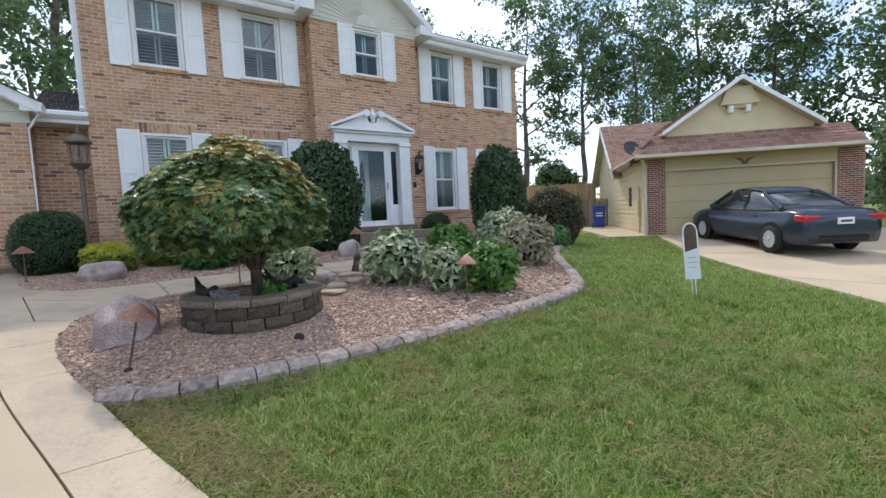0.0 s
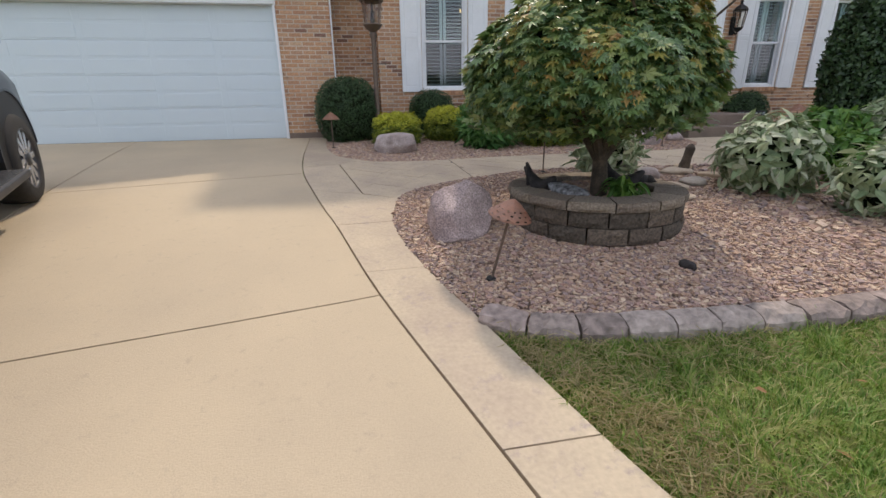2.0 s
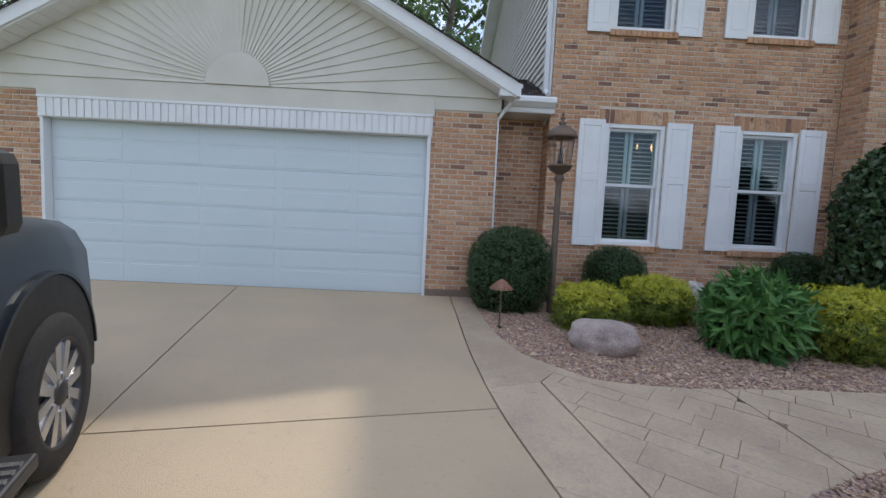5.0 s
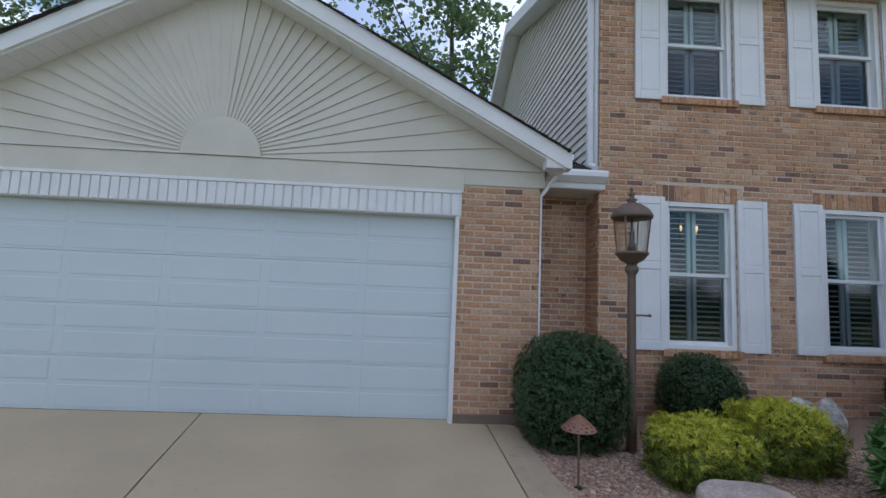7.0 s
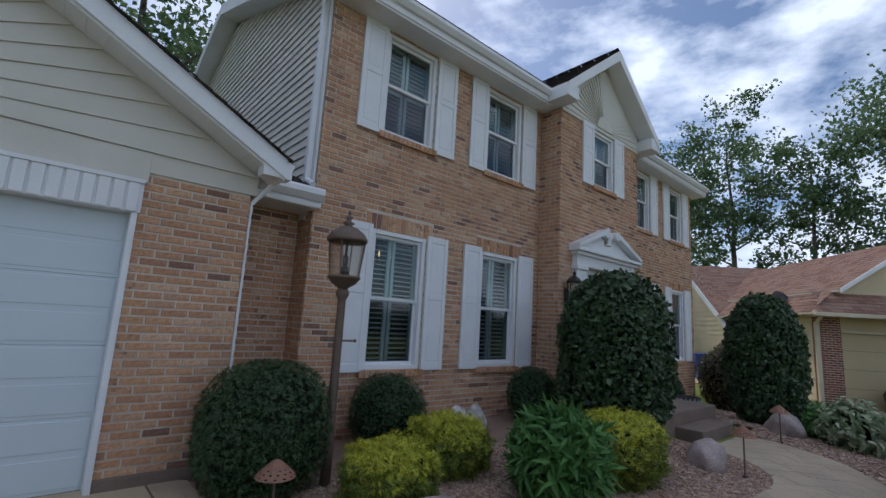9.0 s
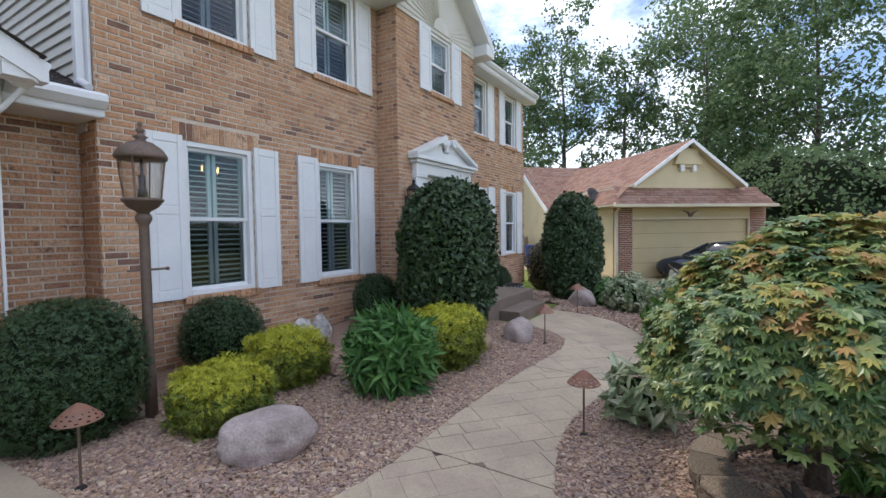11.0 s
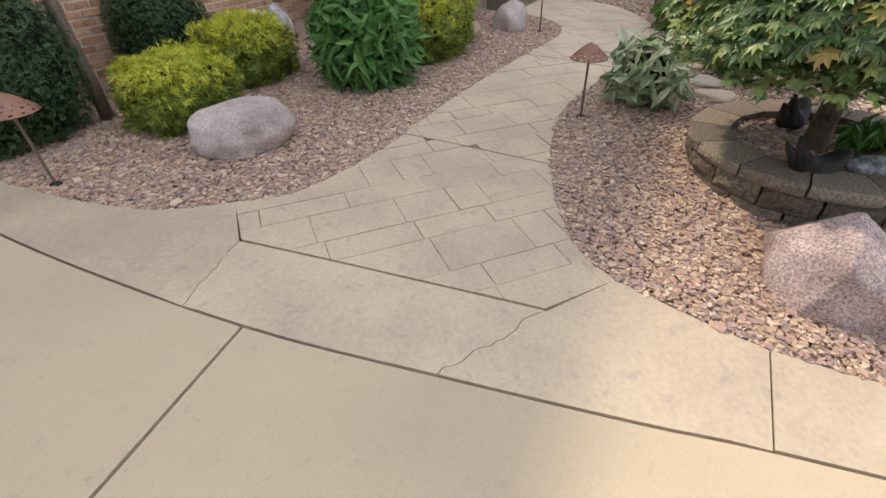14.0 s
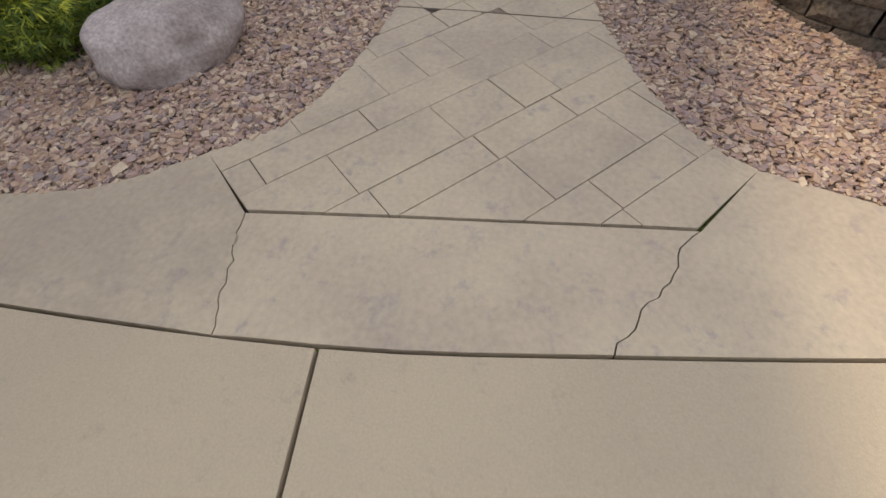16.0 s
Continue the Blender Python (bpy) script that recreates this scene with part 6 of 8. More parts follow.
for s in (-1, 1):
    for y in (-0.0, -3.45):
        wheel(truck, (s * 0.89, y, 0.395), 0.395, 0.27, 6, outward=s, rot=0.3, lugs=6)
        bm = bmesh.new()
        prof = [(0.545 * math.cos(a), 0.535 * math.sin(a)) for a in np.linspace(0.0, math.pi, 22)]
        inn = [(0.525 * math.cos(a), 0.515 * math.sin(a)) for a in np.linspace(math.pi, 0.0, 22)]
        x0, x1 = sorted((s * 0.90, s * 0.998))
        prism(bm, [(y + p, 0.46 + q) for p, q in prof + inn], x0, x1, "x")
        part("wheel_arch_flare", bm, "truck_paint", truck)
        bm = bmesh.new()
        x0, x1 = sorted((s * 0.55, s * 0.990))
        prism(bm, [(y + 0.52 * math.cos(a), 0.46 + 0.51 * math.sin(a)) for a in np.linspace(-0.25, math.pi + 0.25, 28)], x0, x1, "x")
        part("wheel_well", bm, "black", truck)
    bm = bmesh.new()
    box(bm, (s * 1.16 - 0.13, -1.02, 1.30), (s * 1.16 + 0.13, -0.86, 1.55), 0.04)
    mir = part("door_mirror", bm, "black", truck)
    bm = bmesh.new()
    tube(bm, (s * 0.92, -0.94, 1.30), (s * 1.08, -0.94, 1.36), 0.03)
    part("mirror_arm", bm, "black", mir)
    bm = bmesh.new()
    x0, x1 = sorted((s * 0.90, s * 1.14))
    box(bm, (x0, -2.75, 0.34), (x1, -0.54, 0.40), 0.012)
    rb = part("running_board", bm, "rim_dark", truck)
    for k in range(40):
        bm = bmesh.new()
        yy = -2.70 + k * 0.053
        box(bm, (x0 + 0.03, yy, 0.40), (x1 - 0.02, yy + 0.026, 0.408))
        part("tread_rib", bm, "rim", rb)
    bm = bmesh.new()
    box(bm, (s * 0.98 - 0.02, -1.95, 1.08), (s * 0.98 + 0.03, -1.75, 1.13), 0.01)
    part("door_handle", bm, "chrome", truck)
    bm = bmesh.new()
    box(bm, (s * 0.66 - 0.14, 0.70, 0.80), (s * 0.66 + 0.14, 0.92, 0.98), 0.03)
    part("headlight", bm, "chrome", truck)
bm = bmesh.new()
box(bm, (-0.74, 0.80, 0.46), (0.74, 1.00, 0.66), 0.05)
part("front_bumper", bm, "chrome", truck)

# ---- bin, fences, sign ----
bin_at = (19.3, 14.1)
wheelie = thing("wheelie_bin", "blue plastic wheeled recycling bin with a lid", "bin", pose(*bin_at, float(land(*bin_at)), 0, 0, -50))
bm = bmesh.new()
vs = box(bm, (-0.29, -0.33, 0.05), (0.29, 0.33, 0.98), 0.02)
for v in bm.verts:
    if v.co.z < 0.3:
        v.co.x *= 0.8
        v.co.y *= 0.8
part("tub", bm, "bin_blue", wheelie)
bm = bmesh.new()
box(bm, (-0.32, -0.37, 0.98), (0.32, 0.36, 1.05), 0.02)
part("lid", bm, "bin_blue", wheelie)
for s in (-1, 1):
    bm = bmesh.new()
    bmesh.ops.create_cone(bm, cap_ends=True, segments=16, radius1=0.12, radius2=0.12, depth=0.06, matrix=pose(s * 0.25, 0.30, 0.12, 0, 90, 0))
    part("wheel", bm, "tyre", wheelie)
for k in range(2):
    bm = bmesh.new()
    box(bm, (-0.14, -0.338, 0.68 - k * 0.12), (0.14, -0.333, 0.73 - k * 0.12))
    part("lettering_bar", bm, "white", wheelie)


def fence(label, a, b, h, board, mat, gap):
    a, b = Vector(a), Vector(b)
    d = b - a
    n = int(d.length / board)
    ang = math.degrees(math.atan2(d.y, d.x))
    f = thing("fence", label, "fence", pose(a.x, a.y, float(land(a.x, a.y)) - 0.05, 0, 0, ang))
    me = None
    for k in range(n):
        if me is None:
            bm = bmesh.new()
            w = board * (1 - gap)
            prism(bm, [(0, 0), (w, 0), (w, h - 0.06), (w * 0.7, h), (w * 0.3, h), (0, h - 0.06)], -0.01, 0.01, "y")
            ob = part("board", bm, mat, f)
            me = ob.data
        else:
            ob = new("board", me)
            ob.parent = f
        ob.location = (k * board, 0, 0.02 * math.sin(k * 2.3))
    for z in (0.4, h - 0.35):
        bm = bmesh.new()
        box(bm, (0, 0.012, z), (d.length, 0.05, z + 0.09))
        part("rail", bm, mat, f)


def nxy(u, n):
    p = NX @ Vector((u, n, 0))
    return (p.x, p.y)


fence("grey weathered picket fence beside the yellow house", nxy(-4.4, 8.2), nxy(-0.65, 8.2), 1.45, 0.12, "grey_fence", 0.12)
fence("tall tan board fence across the back", nxy(-15, 12.5), nxy(-0.6, 12.5), 2.5, 0.16, "wood_fence", 0.03)
bm = bmesh.new()
prism(bm, [(-2.0, 0), (2.0, 0), (2.0, 2.3), (0, 3.0), (-2.0, 2.3)], -1.5, 1.5, "y")
bmesh.ops.transform(bm, matrix=pose(*nxy(-5.5, 18), 0.5, 0, 0, -47), verts=bm.verts[:])
tagged(part("garden_shed", bm, "metal_brown"), "small dark garden shed behind the fence", "shed")

sz = float(land(6.77, 3.75))
yard = thing("yard_sign", "narrow white lawn sign with rounded top and dark photo panel", "sign", pose(6.77, 3.75, sz, 0, -4, -52))
bm = bmesh.new()
prism(bm, [(-0.085, 0.18), (0.085, 0.18)] + [(0.085 * math.cos(a), 0.76 + 0.12 * math.sin(a)) for a in np.linspace(0, math.pi, 14)], -0.004, 0.004, "y")
part("board", bm, "white", yard)
bm = bmesh.new()
prism(bm, [(-0.068, 0.52), (0.068, 0.56)] + [(0.068 * math.cos(a), 0.76 + 0.10 * math.sin(a)) for a in np.linspace(0, math.pi, 12)], -0.0065, -0.0045, "y")
part("photo_panel", bm, "joint", yard)
for k, w in enumerate((0.05, 0.055, 0.04)):
    bm = bmesh.new()
    box(bm, (-w, -0.0065, 0.44 - 0.06 * k), (w, -0.0045, 0.455 - 0.06 * k))
    part("lettering_bar", bm, "louver", yard)
for s in (-1, 1):
    bm = bmesh.new()
    tube(bm, (s * 0.02, 0, -0.1), (s * 0.02, 0, 0.22), 0.006, n=6)
    part("stake", bm, "white", yard)

# ---- stones, planter and lamps in the beds ----
def ground_at(x, y):
    return float(land(x, y))


def rock(name, label, at, size, mat, seed, turn=0, rough=0.16, flat=0.0, sub=4, cat="boulder", angular=0.0):
    """A lump shaped by noise, its foot sunk a little in the gravel."""
    bm = bmesh.new()
    bmesh.ops.create_icosphere(bm, subdivisions=sub, radius=1)
    off = Vector((seed * 3.1, seed * 1.7, seed * 0.9))
    r = random.Random(seed)
    planes = []
    for _ in range(9):
        d = Vector((r.uniform(-1, 1), r.uniform(-1, 1), r.uniform(-0.3, 1))).normalized()
        planes.append((d, r.uniform(0.50, 0.72) if angular > 0.9 else r.uniform(0.62, 0.85)))
    for v in bm.verts:
        p = v.co.copy()
        if angular:
            for d, k in planes:
                e = p.dot(d) - k
                if e > 0:
                    p -= d * e * angular
        p *= 1 + rough * (noise.noise(p * 1.3 + off)) + rough * 0.35 * noise.noise(p * 3.7 + off) + 0.02 * noise.noise(p * 11 + off)
        if p.z < -0.5:
            p.z = -0.5 + (p.z + 0.5) * 0.2
        if flat and p.z > flat:
            p.z = flat + (p.z - flat) * 0.25
        v.co = Vector((p.x * size[0], p.y * size[1], p.z * size[2]))
    z = ground_at(*at)
    ob = part(name, bm, mat, smooth=True)
    ob.matrix_basis = pose(at[0], at[1], z + size[2] * 0.42, 0, 0, turn)
    return tagged(ob, label, cat)


rock("boulder", "pink-grey speckled granite boulder at the bed's edge", (1.02, 6.03), (0.40, 0.29, 0.30), "granite", 6, 74, 0.10, 0.0, sub=5, angular=0.98)
rock("boulder", "smooth rounded grey boulder lying before the golden shrub", (0.80, 9.32), (0.37, 0.26, 0.235), "boulder", 8, -35, 0.15, 0.55, sub=5, angular=0.5)
rock("boulder", "grey-white boulder in the gravel by the porch", (4.45, 8.88), (0.25, 0.20, 0.23), "boulder", 12, 20, 0.14, angular=0.6)
rock("boulder", "low tan rock under the golden shrub", (3.76, 9.16), (0.27, 0.17, 0.15), "tan_rock", 14, 0, 0.14, angular=0.5, cat="rock")
rock("boulder", "tall grey boulder beside the clipped holly", (7.65, 8.85), (0.30, 0.22, 0.27), "boulder", 17, 60, 0.12, angular=0.6)
rock("boulder", "rough white quartz rock against the house wall", (2.70, 11.17), (0.19, 0.14, 0.23), "white_rock", 21, 0, 0.3, angular=0.5, cat="rock")
rock("boulder", "rough white quartz rock against the house wall", (2.99, 11.14), (0.18, 0.14, 0.22), "white_rock", 24, 50, 0.3, angular=0.5, cat="rock")
rock("boulder", "flat grey stone beside the porch", (5.0, 9.0), (0.16, 0.12, 0.09), "boulder", 27, 10, 0.15, angular=0.5, cat="rock")
rock("boulder", "low grey rock by the silver shrub", (3.05, 7.15), (0.15, 0.11, 0.11), "boulder", 29, 40, 0.15, angular=0.4, cat="rock")
rock("boulder", "low grey rock by the silver shrub", (3.22, 6.92), (0.14, 0.11, 0.10), "boulder", 30, 0, 0.15, angular=0.4, cat="rock")
for k, (x, y, sx, sy) in enumerate(((3.72, 7.12, 0.20, 0.15), (3.40, 7.22, 0.17, 0.13), (3.62, 6.72, 0.19, 0.14), (3.28, 6.60, 0.18, 0.14), (3.95, 6.86, 0.15, 0.13), (3.10, 6.30, 0.20, 0.15), (4.35, 6.95, 0.14, 0.12), (3.9, 7.28, 0.14, 0.1))):
    rock("stepping_stone", "flat tan flagstone laid in the gravel", (x, y), (sx, sy, 0.055), "flagstone", 40 + k, 31 * k, 0.12, flat=0.35, sub=3, cat="stone", angular=0.7)["group"] = "stepping stones"

# driftwood stump among the stones
st = bmesh.new()
lathe(st, [(0.055, -0.05), (0.06, 0.05), (0.045, 0.16), (0.05, 0.26), (0.03, 0.30), (0.0, 0.31)], 10)
for v in st.verts:
    v.co += Vector((0.02, 0.015, 0)) * noise.noise(v.co * 12)
stump = part("wood_stump", st, "bark", smooth=True)
stump.matrix_basis = pose(3.80, 7.14, ground_at(3.80, 7.14), 6, 8, 0)
tagged(stump, "small weathered wood stump standing among flagstones", "stump")

# round planter of three courses and a cap
PX, PY, PR = 2.17, 6.05, 0.69
pz = ground_at(PX, PY) - 0.05
planter = thing("round_planter", "round raised planter of weathered brown concrete blocks", "planter", pose(PX, PY, pz))


def ring_block(r0, r1, a0, a1, z0, z1, rough, seed):
    """One wedge-shaped block with a broken outer face."""
    bm = bmesh.new()
    r = random.Random(seed)
    n = 5
    rows = 3
    grid = []
    for i in range(n + 1):
        a = a0 + (a1 - a0) * i / n
        col = []
        for j in range(rows + 1):
            z = z0 + (z1 - z0) * j / rows
            edge = 0.012 if (i in (0, n) or j in (0, rows)) else 0.0
            rr = r1 - edge + r.uniform(-rough, rough)
            col.append(bm.verts.new((rr * math.cos(a), rr * math.sin(a), z)))
        grid.append(col)
    inn = [[bm.verts.new((r0 * math.cos(a), r0 * math.sin(a), z)) for z in (z0, z1)] for a in (a0, a1)]
    for i in range(n):
        for j in range(rows):
            bm.faces.new((grid[i][j], grid[i + 1][j], grid[i + 1][j + 1], grid[i][j + 1]))
    bm.faces.new([grid[i][rows] for i in range(n + 1)] + [inn[1][1], inn[0][1]])
    bm.faces.new([grid[i][0] for i in range(n, -1, -1)] + [inn[0][0], inn[1][0]])
    bm.faces.new([inn[0][1], inn[1][1], inn[1][0], inn[0][0]])
    bm.faces.new([grid[0][j] for j in range(rows + 1)][::-1] + [inn[0][0], inn[0][1]][::1])
    bm.faces.new([grid[n][j] for j in range(rows + 1)] + [inn[1][1], inn[1][0]])
    bmesh.ops.recalc_face_normals(bm, faces=bm.faces[:])
    return bm


for c in range(2):
    nb = 15
    for k in range(nb):
        a0 = 2 * math.pi * (k + 0.5 * (c % 2)) / nb
        g = 0.010
        part("block", ring_block(0.50, PR - 0.012 * c, a0 + g, a0 + 2 * math.pi / nb - g, 0.115 * c + 0.002, 0.115 * (c + 1) - 0.003, 0.007, 100 * c + k), "planter_block", planter)
nb = 13
for k in range(nb):
    a0 = 2 * math.pi * k / nb + 0.1
    part("cap_block", ring_block(0.46, PR + 0.005, a0 + 0.008, a0 + 2 * math.pi / nb - 0.008, 0.233, 0.300, 0.004, 900 + k), "cap_block", planter)
bm = bmesh.new()
bmesh.ops.create_circle(bm, cap_ends=True, segments=32, radius=0.47, matrix=pose(0, 0, 0.215))
part("soil", bm, "bed_soil", planter)
g = gravel("gravel", [(PX + 0.45 * math.cos(a), PY + 0.45 * math.sin(a)) for a in np.linspace(0, 2 * math.pi, 24)[:-1]], 3800, 0.012, 9, "gravel filling the round planter")
g.location.z = pz + 0.22 - ground_at(PX, PY)

# cast birds and a slab in the planter
def bird(label, at, turn, s):
    """A squat cast hen: one plain shape."""
    bm = bmesh.new()
    bmesh.ops.create_icosphere(bm, subdivisions=3, radius=1)
    for v in bm.verts:
        x, y, z = v.co
        tail = max(0, -x - 0.2)
        neck = max(0, x - 0.25)
        v.co = Vector((x * 0.17, y * (0.085 - 0.04 * tail), 0.085 + z * 0.075 + tail * 0.16 + neck * 0.14))
    tube(bm, (0.10, 0, 0.12), (0.20, 0, 0.13), 0.055, 0.034, 10)
    bmesh.ops.create_icosphere(bm, subdivisions=2, radius=0.042, matrix=Matrix.Translation((0.212, 0, 0.125)))
    tube(bm, (0.24, 0, 0.12), (0.285, 0, 0.10), 0.016, 0.002, 6)
    tube(bm, (-0.10, 0, 0.10), (-0.185, 0.0, 0.30), 0.062, 0.012, 8)
    tube(bm, (-0.11, 0.02, 0.10), (-0.235, 0.03, 0.25), 0.05, 0.010, 8)
    ob = part("garden_bird", bm, "iron", smooth=True)
    ob.matrix_basis = pose(*at, 0, 0, turn) @ Matrix.Scale(s, 4)
    return tagged(ob, label, "garden ornament")


top_z = pz + 0.30
bird("dark cast hen ornament sitting on the planter's rim", (1.73, 6.10, top_z - 0.075), -60, 0.85)
bird("dark cast rooster ornament beside the maple's trunk", (2.50, 6.16, pz + 0.20), -20, 0.95)
slab_rock = rock("boulder", "flat grey slate slab lying in the planter", (1.84, 5.84), (0.19, 0.10, 0.06), "slate", 61, -62, 0.2, sub=3, angular=0.7, cat="rock")
slab_rock.location.z = top_z + 0.015
rock("toad_ornament", "small grey stone toad ornament sitting in the gravel", (2.30, 5.02), (0.036, 0.06, 0.036), "iron", 71, 20, 0.25, sub=3, cat="garden ornament")

# cast edging stones along the lawn
def edging():
    pts = [Vector(p) for p in STONE_LINE]
    acc = [0.0]
    for a, b in zip(pts, pts[1:]):
        acc.append(acc[-1] + (b - a).length)

    def at(s):
        s = min(max(s, 0), acc[-1])
        for i in range(len(pts) - 1):
            if s <= acc[i + 1]:
                k = (s - acc[i]) / (acc[i + 1] - acc[i])
                d = (pts[i + 1] - pts[i]).normalized()
                return pts[i].lerp(pts[i + 1], k), d
        return pts[-1], (pts[-1] - pts[-2]).normalized()
    edge = thing("garden_edging", "curved row of grey cast-stone edging blocks along the lawn", "edging")
    r = random.Random(5)
    s, k = 0.0, 0
    while s < acc[-1] - 0.1 and k < 60:
        ln = r.uniform(0.225, 0.255)
        bm = bmesh.new()
        n = 7
        cols = []
        for i in range(n + 1):
            p, d = at(s + 0.006 + (ln - 0.012) * i / n)
            o = Vector((d.y, -d.x))                            # towards the lawn
            z = ground_at(p.x, p.y)
            e = 0.01 if i in (0, n) else 0.0
            prof = [(0.085 - e, -0.06), (0.085 - e + r.uniform(-.010, .008), 0.010), (0.060 + r.uniform(-.012, .010), 0.040 - e + r.uniform(-.010, .006)), (0.02 + r.uniform(-.014, .014), 0.056 - e + r.uniform(-.012, .010)),
                    (-0.055, 0.056 - e + r.uniform(-.008, .008)), (-0.088 + e, 0.040), (-0.092 + e, -0.06)]
            cols.append([bm.verts.new((p.x + o.x * u, p.y + o.y * u, z + w)) for u, w in prof])
        for a, b in zip(cols, cols[1:]):
            for i in range(len(a) - 1):
                bm.faces.new((a[i], b[i], b[i + 1], a[i + 1]))
        bm.faces.new(cols[0])
        bm.faces.new(cols[-1][::-1])
        bmesh.ops.recalc_face_normals(bm, faces=bm.faces[:])
        part("edging_stone", bm, "edging", edge)
        s += ln
        k += 1


edging()

# ---- lamps ----
def path_light(at, turn=0, lean=0.0, first=None):
    m = pose(at[0], at[1], ground_at(*at), lean, 0, turn)
    if first:
        return copy_thing(first, m)
    t = thing("path_light", "small garden light with a pierced copper cone shade", "garden light", m, "path lights")
    bm = bmesh.new()
    tube(bm, (0, 0, -0.06), (0, 0, 0.44), 0.0085, 0.0085, 8)
    part("stem", bm, "metal_brown", t)
    bm = bmesh.new()
    lathe(bm, [(0.036, -0.02), (0.032, 0.008), (0.015, 0.02), (0.0, 0.02)], 10)
    part("foot", bm, "black", t)
    bm = bmesh.new()
    n = 40
    # cone pierced in its lower half by rows of small openings
    rad = [0.004, 0.022, 0.05, 0.076, 0.082, 0.096, 0.102, 0.116, 0.122, 0.128]
    hei = [0.525, 0.516, 0.497, 0.474, 0.469, 0.456, 0.450, 0.436, 0.430, 0.420]
    rings = [[bm.verts.new((r * math.cos(2 * math.pi * i / n), r * math.sin(2 * math.pi * i / n), z)) for i in range(n)] for r, z in zip(rad, hei)]
    for j in range(len(rings) - 1):
        for i in range(n):
            if j in (3, 5, 7) and (i + j // 2) % 3 == 0:
                continue
            bm.faces.new((rings[j][i], rings[j][(i + 1) % n], rings[j + 1][(i + 1) % n], rings[j + 1][i]))
    bmesh.ops.solidify(bm, geom=bm.faces[:], thickness=0.003)
    part("shade", bm, "copper", t, "pierced copper cone shade")
    bm = bmesh.new()
    tube(bm, (0, 0, 0.43), (0, 0, 0.48), 0.018, 0.018, 10)
    part("bulb", bm, "bulb", t)
    return t


pl = path_light((-0.13, 9.85))
for (x, y), lean, turn in (((2.30, 7.47), 0, 0), ((4.48, 8.52), 0, 0), ((6.78, 8.70), 0, 0), ((1.05, 5.12), 14, 53), ((4.28, 5.12), 2, 90), ((9.6, 8.6), 0, 0)):
    path_light((x, y), turn, lean, pl)

lz = ground_at(0.59, 10.52)
post = thing("lamp_post", "brown metal lamp post with a glass lantern", "lamp post", pose(0.59, 10.52, lz))
bm = bmesh.new()
lathe(bm, [(0.046, -0.1), (0.046, 0.3), (0.040, 0.35), (0.036, 1.52), (0.036, 1.56), (0.058, 1.60), (0.06, 1.63), (0.035, 1.67)], 16)
part("post", bm, "metal_brown", post, smooth=True)
bm = bmesh.new()
tube(bm, (-0.13, 0, 1.20), (0.17, 0, 1.20), 0.009, n=8)
bmesh.ops.create_icosphere(bm, subdivisions=2, radius=0.016, matrix=Matrix.Translation((0.17, 0, 1.2)))
part("ladder_bar", bm, "metal_brown", post)
lan = bmesh.new()
lathe(lan, [(0.03, 1.66), (0.05, 1.68), (0.10, 1.71), (0.125, 1.745), (0.135, 1.75), (0.135, 1.765), (0.12, 1.77)], 20)
lant = part("lantern", lan, "metal_brown", post, smooth=True)
lant.matrix_basis = Matrix.Translation((0, 0, -0.26)) @ Matrix.Diagonal((1.1, 1.1, 1.15, 1))
bm = bmesh.new()
lathe(bm, [(0.115, 1.765), (0.150, 2.05), (0.146, 2.05), (0.111, 1.765)], 20, caps=False)
part("glass", bm, "lamp_glass", lant, smooth=True)
bm = bmesh.new()
lathe(bm, [(0.165, 2.04), (0.170, 2.055), (0.165, 2.07), (0.14, 2.11), (0.08, 2.155), (0.04, 2.165), (0.03, 2.18), (0.05, 2.195), (0.02, 2.21), (0.018, 2.225), (0.032, 2.24), (0.012, 2.255), (0.012, 2.27), (0.018, 2.285), (0.0, 2.30)], 20)
part("cap", bm, "metal_brown", lant, smooth=True)
for k in range(4):
    a = math.pi / 4 + k * math.pi / 2
    bm = bmesh.new()
    tube(bm, (0.121 * math.cos(a), 0.121 * math.sin(a), 1.76), (0.156 * math.cos(a), 0.156 * math.sin(a), 2.05), 0.006, n=6)
    part("bar", bm, "metal_brown", lant)
bm = bmesh.new()
tube(bm, (0, 0, 1.76), (0, 0, 1.84), 0.035, 0.03, 10)
tube(bm, (0, 0, 1.84), (0, 0, 1.93), 0.02, 0.025, 10)
tube(bm, (0, 0, 1.93), (0, 0, 2.06), 0.012, 0.012, 8)
part("burner", bm, "iron", lant)

